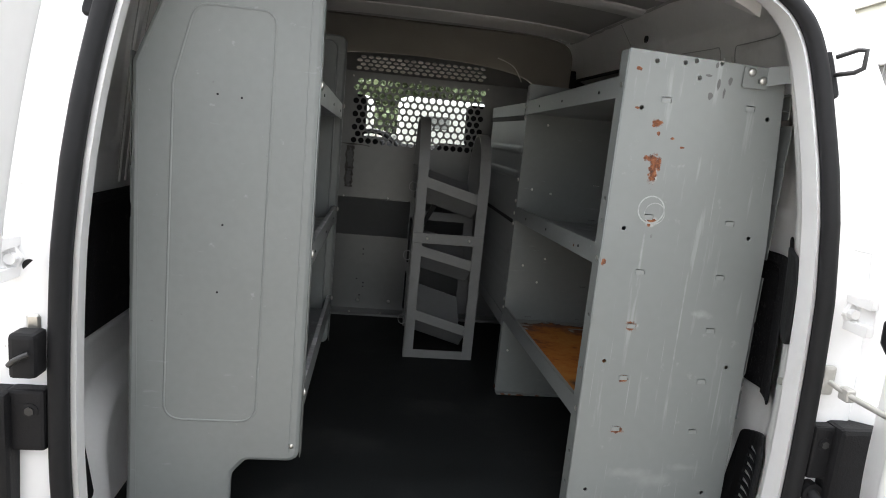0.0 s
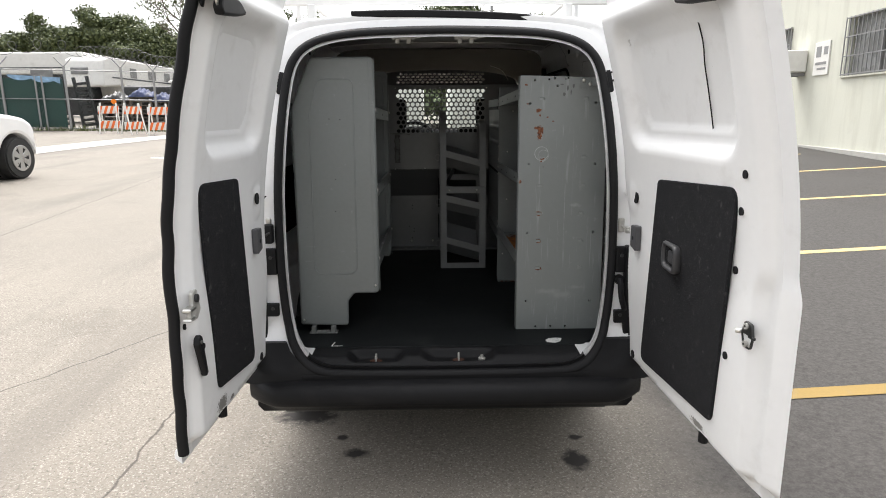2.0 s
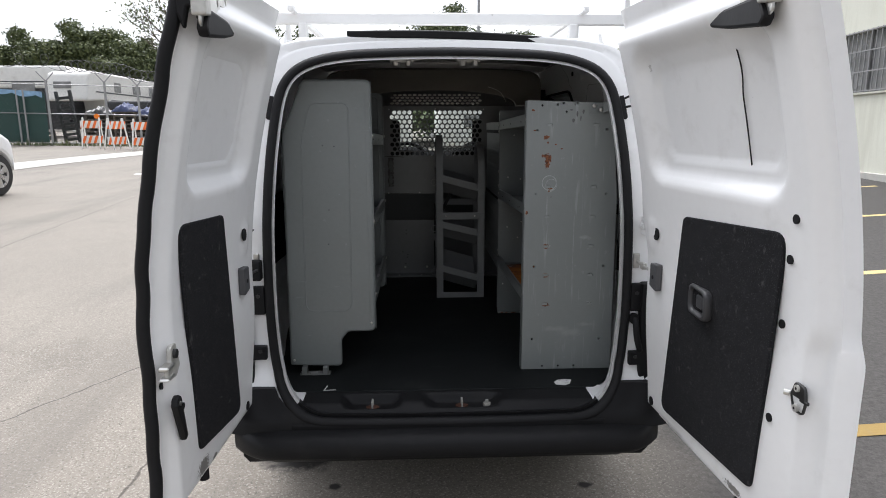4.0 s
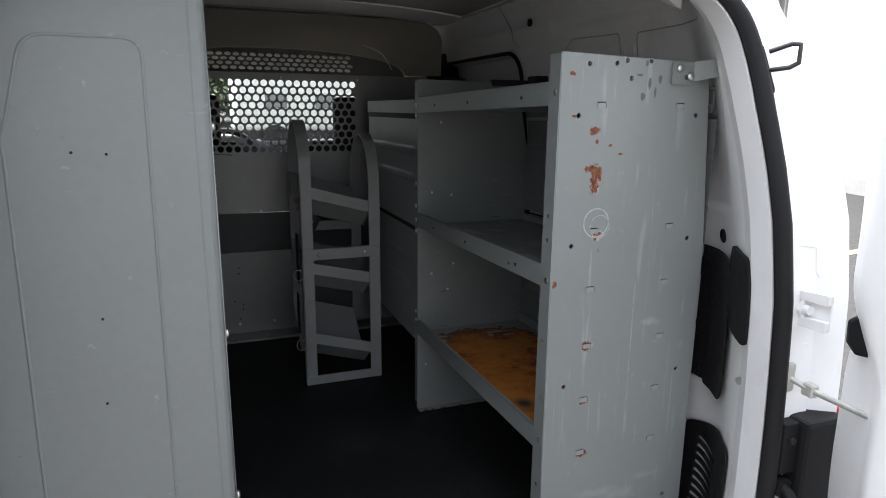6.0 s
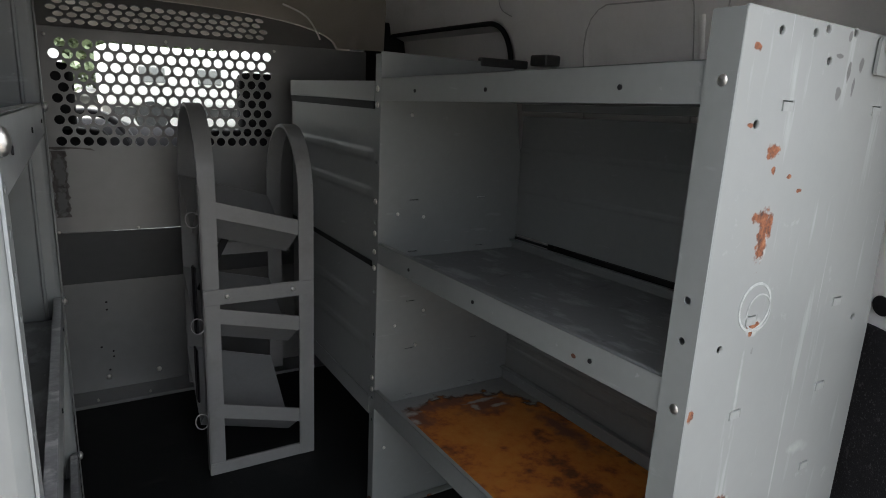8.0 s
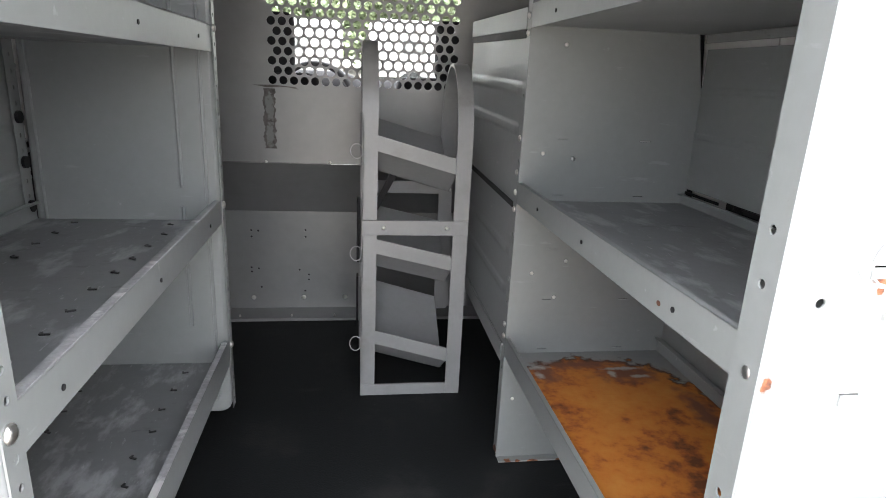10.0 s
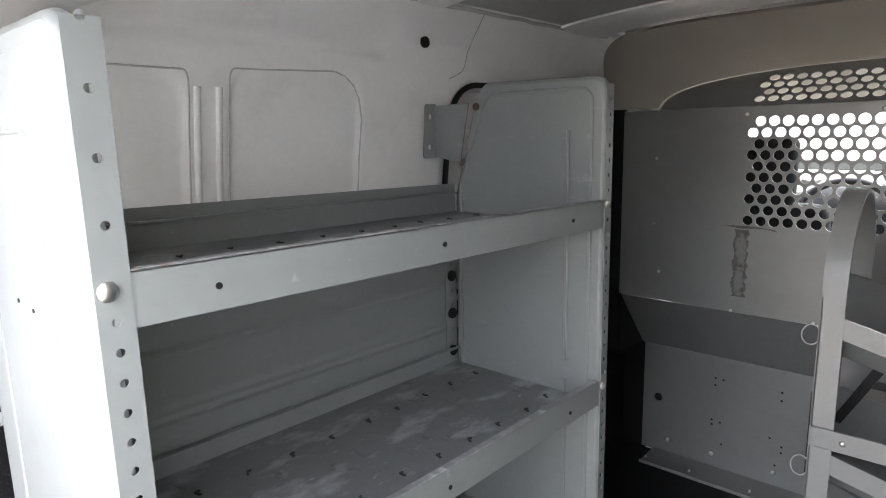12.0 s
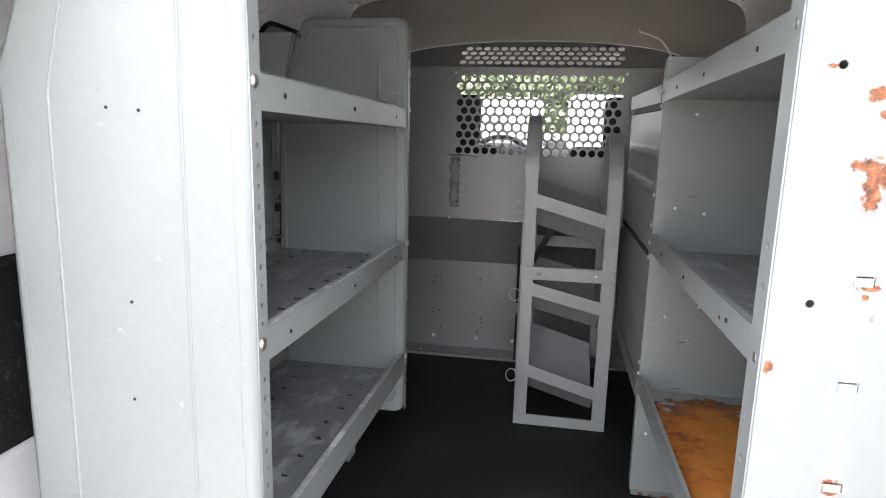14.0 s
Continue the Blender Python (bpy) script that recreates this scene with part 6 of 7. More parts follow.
def tray(zl, zr, depth, fall, back_top, slot):
    """A slanted trough: a front bar, a plate falling away behind it and a back plate rising again."""
    x0, x1 = 0.042, 0.256
    sl = (zr - zl) / (x1 - x0)
    holder = base("tray", (0.15, 1.6, zr))
    hang(holder, rack)
    zf = lambda x: zl + sl * (x - x0)
    bar = lambda y: lambda s, t: Vector((x0 - 0.003 + (x1 - x0 + 0.006) * s, y, zf(x0 + (x1 - x0) * s) - 0.042 + 0.042 * t))
    part("tray_bar", shell(1, 1, bar(1.590), bar(1.596)), RACKPAINT, holder)

    def leaf(y0, z0, y1, z1, cut):
        loops = [[(-0.045, 0.0), (x1 - x0 + 0.004, 0.0), (x1 - x0 - 0.004, 1.0), (-0.045, 1.0)]]
        if cut:
            loops.append([(0.0, 0.42), (0.165, 0.42), (0.165, 0.66), (0.0, 0.66)])
        me = plate(loops, 0.003, Matrix.Identity(4))
        for v in me.vertices:
            u, f, w = v.co
            v.co = (x0 + u, y0 + (y1 - y0) * f + w, zf(x0 + u) + z0 + (z1 - z0) * f)
        return me
    part("tray_deck", leaf(1.600, -0.035, 1.600 + depth, -0.035 - fall, False), RACKPAINT, holder)
    part("tray_back", leaf(1.603 + depth, -0.033 - fall, 1.885, back_top, slot), RACKPAINT, holder)
    loop_pts = [(-0.014 + 0.017 * math.cos(a), 1.60 + 0.008 * math.sin(a), zl - 0.045 + 0.019 * math.sin(a)) for a in [math.tau * i / 14 for i in range(14)]]
    part("wire_loop", pipe(loop_pts, 0.0016, closed=True), GALVPOST, holder, "bent wire loop")


tray(1.320, 1.260, 0.09, 0.075, 0.02, False)
tray(1.035, 0.983, 0.09, 0.075, 0.03, False)
tray(0.760, 0.697, 0.10, 0.085, 0.05, False)
part("strap", boxes((-0.012, -0.004, 1.64, 1.67, 0.95, 1.14), (-0.012, -0.006, 1.66, 1.70, 0.74, 0.90), bevel=0.003), RUBBER, rack, "black hold-down strap")
part("strap", plate([round_poly([(0.012, 1.045), (0.030, 1.040), (0.120, 1.215), (0.104, 1.228)], 0.004)], 0.006, XZ(1.75)), RUBBER, rack, "black hold-down strap")

# ---- loose bits on the sill ----
lab = plate([[(0.455, 0.215), (0.49, 0.205), (0.515, 0.222), (0.53, 0.262), (0.50, 0.268), (0.47, 0.262), (0.452, 0.24)]], 0.001, XY(0.5508))
thing("torn_label", lab, PAPER, "torn white paper label on the black mat", "label")
thing("torn_label", plate([[(-0.505, 0.197), (-0.455, 0.20), (-0.455, 0.204), (-0.500, 0.202), (-0.492, 0.245), (-0.497, 0.246)]], 0.001, XY(0.5508)), PAPER, "thin torn remnant of white label on the mat", "label")


# ---- yard: parking lines, kerb, building ----
def strip(x0, x1, y0, y1, h=0.004, n=24):
    """A painted line that follows the ground."""
    v, f = [], []
    for i in range(n + 1):
        x = x0 + (x1 - x0) * i / n
        for y in (y0, y1):
            v.append((x, y, ground_z(x, y) + h))
        if i:
            f.append((2 * i - 2, 2 * i, 2 * i + 1, 2 * i - 1))
    me = bpy.data.meshes.new("strip")
    me.from_pydata(v, [], f)
    return me


for i in range(6):
    yc = 0.60 + 2.77 * i
    x0 = 1.45 if i == 0 else 1.9
    thing("parking_line", strip(x0, 8.3, yc - 0.055, yc + 0.055), OCHRE if i == 0 else YELLOW, "worn yellow painted parking line", "parking line", "parking lines", "structure")
thing("chalk_mark", strip(-7.6, -6.6, 14.6, 14.9), BOARD, "worn white paint mark on the drive", "road mark", kind="structure")

apron = [-6 + 1.5 * i for i in range(25)]
ap_v = [(x, y, ground_z(x, y) + 0.012) for y in apron for x in (float(np.interp(y, [-6, 15, 17.7, 21.8, 25.2, 30], [-12.6, -12.6, -12.5, -12.1, -11.5, -10.4])), float(np.interp(y, [-6, 16, 19.2, 22.9, 30], [-11.2, -11.1, -10.9, -10.5, -9.4])))]
ap_m = bpy.data.meshes.new("pavement")
ap_m.from_pydata(ap_v, [], [(2 * i, 2 * i + 2, 2 * i + 3, 2 * i + 1) for i in range(len(apron) - 1)])
thing("pavement", ap_m, CONCRETE, "pale concrete gutter strip along the drive", "pavement", kind="structure")

B0, B1 = Vector((8.83, 9.19)), Vector((9.69, 17.28))
bdir = (B1 - B0).normalized()
bang = math.atan2(bdir.y, bdir.x)
BM = Matrix.Translation((B0.x, B0.y, 0)) @ Matrix.Rotation(bang, 4, "Z")
bld = base("warehouse", (B0.x, B0.y, 0.5), "long cream-painted warehouse with barred windows", "building")
WINS = [(-6.9, -4.0, 2.2, 3.4), (-1.9, 2.62, 2.29, 3.52), (5.3, 9.75, 2.40, 3.66), (12.5, 16.8, 2.5, 3.75), (20.0, 24.0, 2.6, 3.85)]
wallplate = plate([[(-14, 0.0), (34, 0.0), (34, 6.2), (-14, 5.6)]] + [rect(a, b, c, d) for a, b, c, d in WINS], 0.30, BM @ Matrix(((1, 0, 0, 0), (0, 0, -1, -0.15), (0, 1, 0, 0), (0, 0, 0, 1))))
wall_bm = merged(wallplate)
bmesh.ops.remove_doubles(wall_bm, verts=wall_bm.verts[:], dist=0.002)
part("wall", wall_bm, STUCCO, bld)


def in_building(bm):
    bmesh.ops.transform(bm, matrix=BM, verts=bm.verts[:])
    return bm


part("cornice", in_building(boxes((-14, 34, 0.0, 0.07, 4.64, 4.70), (-14, 34, 0.0, 0.12, 5.20, 5.30), bevel=0.01)), STUCCO_DARK, bld)
part("plinth", in_building(boxes((-14, 34, 0.0, 0.06, 0.0, 0.70), bevel=0.01)), CONCRETE, bld)
part("roof", in_building(boxes((-14, 34, -8.0, 0.1, 5.5, 5.65), bevel=0.01)), CONCRETE, bld)
part("end_wall", in_building(boxes((-14, -13.8, -8.0, -0.3, 0, 5.6), (33.8, 34, -8.0, -0.3, 0, 5.6), (-14, 34, -8.2, -8.0, 0, 5.6), bevel=0)), STUCCO, bld)
for a, b, c, d in WINS:
    w = base("window", BM @ Vector(((a + b) / 2, 0, c)))
    hang(w, bld)
    part("pane", in_building(boxes((a, b, -0.20, -0.18, c, d), bevel=0)), WINDARK, w)
    bars = [(a + 0.02, b - 0.02, 0.03, 0.06, c + (d - c) * f - 0.012, c + (d - c) * f + 0.012) for f in (0.02, 0.33, 0.66, 0.98)]
    nb = int((b - a) / 0.16)
    bars += [(a + (b - a) * i / nb - 0.009, a + (b - a) * i / nb + 0.009, 0.035, 0.055, c, d) for i in range(nb + 1)]
    bars += [(a + (b - a) * f - 0.02, a + (b - a) * f + 0.02, -0.17, -0.12, c, d) for f in (0.25, 0.5, 0.75)]
    part("grille", in_building(boxes(*bars, bevel=0)), BARS, w, "steel security grille")
    part("sill", in_building(boxes((a - 0.03, b + 0.03, 0.0, 0.05, c - 0.05, c), bevel=0.01)), STUCCO, w)
ac = base("air_conditioner", BM @ Vector((4.7, 0.3, 2.45)), "white window air conditioner on the warehouse wall", "air conditioner")
part("case", in_building(boxes((4.30, 4.85, 0.02, 0.50, 2.48, 3.00), bevel=0.02)), BOARD, ac)
part("grille", in_building(boxes(*[(4.34 + 0.06 * i, 4.37 + 0.06 * i, 0.50, 0.515, 2.55, 2.95) for i in range(8)], bevel=0)), BARS, ac)
part("bracket", in_building(boxes((4.4, 4.45, 0.0, 0.5, 2.38, 2.46), (4.76, 4.81, 0.0, 0.45, 2.38, 2.46), bevel=0.005)), BARS, ac)
sg = base("notice_board", BM @ Vector((3.6, 0.05, 2.4)), "white notice board with dark unreadable markings", "sign")
part("board", in_building(boxes((3.25, 3.95, 0.0, 0.03, 2.36, 3.12), bevel=0.004)), BOARD, sg)
part("markings", in_building(boxes((3.32, 3.50, 0.03, 0.036, 2.82, 3.0), (3.62, 3.85, 0.03, 0.036, 2.78, 3.02), (3.35, 3.85, 0.03, 0.036, 2.60, 2.66), (3.35, 3.75, 0.03, 0.036, 2.48, 2.53), bevel=0)), BARS, sg)

# ---- fence with razor wire ----
FA, FB = Vector((-40.0, 24.5)), Vector((-5.5, 29.5))
fdir = FB - FA
fence = base("chain_fence", (-20, 28, ground_z(-20, 28)), "grey chain-link fence topped with razor wire coils", "fence")
fp = lambda f, h=0.0: Vector((FA.x + fdir.x * f, FA.y + fdir.y * f, ground_z(FA.x + fdir.x * f, FA.y + fdir.y * f) + h))
for i in [1, 3, 5, 7, 9, 10.6, 12, 13.27, 14.0, 14.75, 15.5, 16.3, 17.1, 18]:
    f, h = i / 18, 2.95 if i < 14 else 2.85
    a = fp(f)
    pst = rods((a, a + Vector((0, 0, h)), 0.055), (a + Vector((0, 0, h - 0.05)), a + Vector((-0.28, -0.20, h + 0.36)), 0.025), (a + Vector((0, 0, h - 0.05)), a + Vector((0.28, 0.20, h + 0.36)), 0.025), n=8)
    part("post", pst, GALVPOST, fence)
for f in (0.631, 0.639):
    part("gate_post", rods((fp(f) + Vector((0, -0.08, 0)), fp(f, 2.5) + Vector((0, -0.08, 0)), 0.04), n=8), GALVPOST, fence)
part("rail", rods(*[(fp(i / 12, h), fp((i + 1) / 12, h), 0.022) for i in range(12) for h in (0.12, 1.45, 2.75)], n=6), GALVPOST, fence)
wire = []
for c in range(220):
    for sg_ in (1, -1):
        f0 = c / 220
        wire.append((fp(f0, 0.1), fp(min(1, f0 + 0.055), 2.75), 0.0016) if sg_ > 0 else (fp(min(1, f0 + 0.055), 0.1), fp(f0, 2.75), 0.0016))
tagged(part("wire_mesh", rods(*wire, n=3), GALVPOST, fence), kind="stuff")
coil, turn_ = [], 0.0
for i in range(2600):
    f = i / 2600.0
    turn_ += math.tau * 34.9 / 2600.0 / (1.05 if f < 0.69 else 0.27)
    r, h = (0.29, 3.74) if f < 0.69 else (0.25, float(np.interp(f, [0.69, 0.74, 0.80, 1.0], [3.66, 3.52, 3.22, 3.0])))
    h += 0.05 * math.sin(f * 61) + 0.04 * math.sin(f * 143)
    coil.append(fp(f, h + r * math.sin(turn_)) + Vector((1.25 * r * math.cos(turn_), 0.4 * r * math.cos(turn_ + 0.6), 0)))
tagged(part("razor_coil", pipe(coil, 0.013, res=0, smooth_path=False), RAZOR, fence), kind="stuff")
scr = [(0.575, 0.662), (0.50, 0.565), (0.40, 0.49)]
for a, b in scr:
    part("screen", shell(8, 4, lambda s, t: fp(a + (b - a) * s, 0.15 + 2.2 * t) + Vector((0, 0.06, 0)), lambda s, t: fp(a + (b - a) * s, 0.15 + 2.2 * t) + Vector((0, 0.075, 0))), GREENSCREEN, fence, "dark green privacy screen")
sag = lambda u, v: fp(0.598 + 0.064 * u, 2.52 - (0.08 + 0.12 * abs(math.sin(u * 7.3)) + 0.10 * u) * v - 0.10 * u) + Vector((0, -0.07 - 0.05 * math.sin(u * 14), 0))
part("tarp", shell(30, 4, sag, lambda u, v: sag(u, v) + Vector((0, 0.015, 0))), BLUETARP, fence, "torn pale blue tarpaulin")


# ---- barricades ----
def barricade(x, y, turn, lamp, fold, label):
    z = ground_z(x, y)
    b = base("barricade", (x, y, z), label, "barricade", "folding barricades")
    m = Matrix.Translation((x, y, z)) @ Matrix.Rotation(radians(turn), 4, "Z") @ Matrix.Scale(1.2, 4)
    for sgn in (-1, 1):
        for lx in (-0.30, 0.30):
            part("leg", rod(bmesh.new(), (lx, sgn * fold, 0), (lx * 0.9, 0.02 * sgn, 1.1), 0.025, 6), BOARD, b, m=m)
    for z0 in (0.72, 0.18):
        bd = part("panel", boxes((-0.36, 0.36, -0.05, -0.02, z0, z0 + 0.27), bevel=0.005), BOARD, b, m=m)
        for k in range(4):
            a = -0.36 + 0.19 * k
            st = plate([[(a, z0), (a + 0.09, z0), (min(0.36, a + 0.19), z0 + 0.27), (min(0.36, a + 0.10), z0 + 0.27)]], 0.004, XZ(-0.054))
            part("stripe", st, ORANGE, bd, m=m)
    if lamp:
        part("lamp", rods(((0.2, 0, 1.15), (0.2, 0.06, 1.15), 0.09), n=12), AMBER, b, "amber warning lamp", m=m)


barricade(-14.35, 26.2, 12, True, 0.30, "orange and white striped barricade with amber lamp")
barricade(-13.05, 25.6, 58, False, 0.30, "orange and white striped barricade turned sideways")
barricade(-11.75, 25.2, 8, False, 0.32, "orange and white striped barricade by the fence")
barricade(-10.75, 25.3, -10, True, 0.32, "white faded barricade with amber lamp")

# ---- pickup at the kerb ----
TX, TY = -9.01, 9.90
tz = ground_z(TX + 0.5, TY)
truck = base("pickup_truck", (TX, TY, tz), "white parked pickup truck, front end showing", "truck")
arch = [(0.16 + 0.47 * math.cos(a), 0.40 + 0.47 * math.sin(a)) for a in [math.radians(168 - 10.4 * i) for i in range(16)]]
side_shape = [(-4.2, 0.55), (-0.6, 0.50)] + arch + [(0.66, 0.52), (0.70, 0.62), (0.69, 0.92), (0.62, 1.06), (0.45, 1.16), (0.1, 1.22), (-0.45, 1.27), (-1.25, 1.86), (-1.5, 1.90), (-2.8, 1.90), (-3.3, 1.35), (-4.2, 1.30)]
TM = Matrix.Translation((TX, TY, tz)) @ Matrix.Rotation(radians(86), 4, "Z")
part("body", plate([side_shape], 1.85, TM @ XZ(0), 0.07), WHITE, truck, smooth=40)
part("windows", plate([round_poly([(-1.35, 1.32), (-0.62, 1.32), (-1.30, 1.80), (-2.75, 1.82), (-2.95, 1.36)], 0.05)], 1.80, TM @ XZ(0), 0.01), WINDARK, truck)
for sgn in (-1, 1):
    wz = Matrix.Translation((0.16, sgn * 0.83, 0.40))
    wh = base("wheel", TM @ Vector((0.16, sgn * 0.83, 0.0)))
    hang(wh, truck)
    bm = rod(bmesh.new(), (0, -0.13, 0), (0, 0.13, 0), 0.40, 36)
    bmesh.ops.bevel(bm, geom=[e for e in bm.edges if e.calc_length() < 0.2], offset=0.03, segments=2, affect="EDGES")
    part("tyre", bm, TYRE, wh, m=TM @ wz, smooth=40)
    rim = [circle(0, 0, 0.25, 32)] + [[(0.06 * math.cos(a), 0.06 * math.sin(a)), (0.21 * math.cos(a - 0.22), 0.21 * math.sin(a - 0.22)), (0.21 * math.cos(a + 0.22), 0.21 * math.sin(a + 0.22))] for a in [math.tau * i / 6 for i in range(6)]]
    part("rim", plate(rim, 0.03, TM @ wz @ XZ(sgn * 0.13), 0.004), ALLOY, wh)
    part("arch_liner", rod(bmesh.new(), (0, -0.10, 0), (0, 0.10, 0), 0.47, 32), DARKSTEEL, truck, m=TM @ Matrix.Translation((0.16, sgn * 0.66, 0.40)))
part("bumper", plate([round_poly([(0.62, 0.42), (0.73, 0.45), (0.73, 0.66), (0.62, 0.68)], 0.04)], 1.75, TM @ XZ(0), 0.03), ALLOY, truck)
part("headlight", plate([round_poly([(0.48, 0.90), (0.70, 0.86), (0.68, 0.98), (0.52, 1.04)], 0.03)], 1.80, TM @ XZ(0), 0.01), WINDARK, truck)

# ---- stored things behind the fence ----
def yard_box(x, y, w, d, h, material, label, category, z_up=0.0, turn=8.0, bevel=0.15, low=0.55):
    z = ground_z(x, y) + z_up
    t = base(category.replace(" ", "_"), (x, y, z), label, category)
    m = Matrix.Translation((x, y, z)) @ Matrix.Rotation(radians(turn), 4, "Z")
    part("body", boxes((-w / 2, w / 2, -d / 2, d / 2, low, h), bevel=bevel, seg=3), material, t, m=m, smooth=50)
    for sx in (-0.3, 0.3):
        part("wheel", rods(((sx * w, -d / 2 - 0.02, 0.36), (sx * w, -d / 2 + 0.25, 0.36), 0.36), n=20), TYRE, t, m=m)
    part("chassis", boxes((-w / 2 + 0.1, w / 2 - 0.1, -d / 2 + 0.1, d / 2 - 0.1, 0.35, low + 0.05), bevel=0.02), DARKSTEEL, t, m=m)
    for k in range(3):
        a = -w * 0.35 + k * w * 0.28
        part("window", boxes((a, a + w * 0.12, -d / 2 - 0.012, -d / 2 + 0.02, h * 0.58, h * 0.76), bevel=0.03, seg=2), WINDARK, t, m=m)
    return t


tr = yard_box(-26.3, 38.0, 11.0, 2.5, 4.05, BOARD, "long white travel trailer with a dark lower half behind the fence", "trailer", turn=0, low=2.75)
# Dark panel added below the white body.
part("dark_lower_panel", boxes((-31.7, -20.9, 36.85, 39.2, 1.75, 3.85), bevel=0.05, seg=2), surface("dark_grey_panel", (0.16, 0.16, 0.165), 0.6, vary=0.4, scale=1.5), tr, "added dark grey panel below the white body")
part("stripe", boxes((-31.6, -20.95, 36.735, 36.76, 4.30, 4.36), bevel=0.005), GREYPL, tr)
fw = base("trailer", (-20.5, 41.3, ground_z(-20.5, 41.3)), "white fifth-wheel trailer with raised nose stored end-on", "trailer")
nose = round_poly([(35.9, 3.15), (36.2, 4.75), (36.8, 4.95), (46.6, 4.92), (46.6, 1.75), (39.0, 1.75), (38.6, 3.35)], [0.2, 0.3, 0.2, 0.1, 0.1, 0.1, 0.2])
part("body", plate([nose], 2.3, YZ(-20.45), 0.10), BOARD, fw, smooth=45)
part("stripe", boxes((-19.296, -19.285, 37.0, 46.4, 3.72, 3.80), (-19.296, -19.285, 38.8, 46.4, 3.30, 3.36), bevel=0), GREYPL, fw)
for y0, y1 in ((39.4, 40.3), (42.0, 43.2), (44.6, 45.6)):
    part("window", boxes((-19.31, -19.28, y0, y1, 3.85, 4.45), bevel=0.02), WINDARK, fw)
part("nose_vent", boxes((-21.2, -20.2, 35.98, 36.10, 3.9, 4.3), bevel=0.03), WINDARK, fw)
for y in (43.0, 44.0):
    part("wheel", rods(((-19.6, y, 1.45), (-19.32, y, 1.45), 0.40), n=20), TYRE, fw)
yard_box(-15.2, 48.0, 8.0, 2.4, 4.4, BOARD, "pale box trailer stored far behind the fence", "trailer", turn=2, low=2.5)
yard_box(-15.2, 35.2, 4.6, 1.8, 2.2, DARKSTEEL, "dark parked van behind the fence", "car", turn=3)
yard_box(-10.4, 34.0, 4.4, 1.8, 2.0, DARKSTEEL, "dark parked car behind the fence", "car", turn=-3)
BLUEDULL = surface("dull_blue_paint", (0.035, 0.05, 0.13), 0.6, vary=0.5, scale=3, dirt=(0.02, 0.02, 0.02), dirt_amount=0.9, dirt_scale=2)
# Stacks invented to fill the dark, shaded clutter behind the fence.
rngc = random.Random(8)
for x, n_, lid in ((-16.3, 7, DARKSTEEL), (-14.9, 8, BLUEDULL), (-13.7, 7, BLUEDULL), (-12.4, 5, DARKSTEEL)):
    g0 = ground_z(x, 31.2)
    st = base("pallet_stack", (x, 31.2, g0), "stack of dark weathered pallets under a %s cover" % ("dull blue" if lid == BLUEDULL else "black"), "pallets", "pallet stacks")
    for k in range(n_):
        dx, dy, z = rngc.uniform(-0.07, 0.07), rngc.uniform(-0.05, 0.05), g0 + 0.2 * k
        side_ = [(-0.58, 0), (-0.46, 0), (-0.46, 0.13), (-0.06, 0.13), (-0.06, 0), (0.06, 0), (0.06, 0.13), (0.46, 0.13), (0.46, 0), (0.58, 0), (0.58, 0.18), (-0.58, 0.18)]
        part("pallet", plate([[(x + dx + a, z + b) for a, b in side_]], 0.95, XZ(31.15 + dy)), BARK, st)
    zt = g0 + 0.2 * n_
    top = lambda u, v: Vector((x - 0.62 + 1.24 * u, 30.6 + 1.1 * v, zt + (0.30 + 0.09 * math.sin(9 * u + x) + 0.05 * math.sin(17 * v + 3 * u) + 0.05 * math.sin(31 * u + 2 * x)) * (1 - (2 * u - 1) ** 6) * (1 - (2 * v - 1) ** 6)))
    part("cover", shell(22, 18, top, lambda u, v: Vector((x - 0.62 + 1.24 * u, 30.6 + 1.1 * v, zt - 0.02))), lid, st, "draped cover", smooth=60)
for fx in (-13.2, -10.4):
    cn = base("canopy_frame", (fx, 34.5, ground_z(fx, 34.5)), "white frame canopy standing behind the fence", "canopy", "frame canopies")
    for dx in (-1.2, 1.2):
        for dy in (-1.0, 1.0):
            part("leg", rods(((fx + dx, 34.5 + dy, ground_z(fx + dx, 34.5 + dy)), (fx + dx, 34.5 + dy, 3.35), 0.03), n=6), BOARD, cn)
    part("roof", shell(12, 12, lambda u, v: Vector((fx - 1.3 + 2.6 * u, 33.4 + 2.2 * v, 3.35 + 0.45 * (1 - max(abs(2 * u - 1), abs(2 * v - 1))))), lambda u, v: Vector((fx - 1.3 + 2.6 * u, 33.4 + 2.2 * v, 3.25))), BOARD, cn)
for x in (-18.3, -17.1):
    g0 = ground_z(x, 29.8)
    rmp = base("loading_ramp", (x, 29.8, g0), "black steel loading ramp leaning on end", "ramp", "loading ramps")
    rm = Matrix.Translation((x, 29.8, g0)) @ Matrix.Rotation(radians(-6), 4, "Y")
    for dx in (-0.33, 0.33):
        part("rail", boxes((dx - 0.07, dx + 0.07, -0.06, 0.06, 0.0, 2.55), bevel=0.01), DARKSTEEL, rmp, m=rm)
    for k in range(9):
        part("rung", boxes((-0.33, 0.33, -0.05, 0.05, 0.15 + 0.25 * k, 0.28 + 0.25 * k), bevel=0.01), DARKSTEEL, rmp, m=rm)


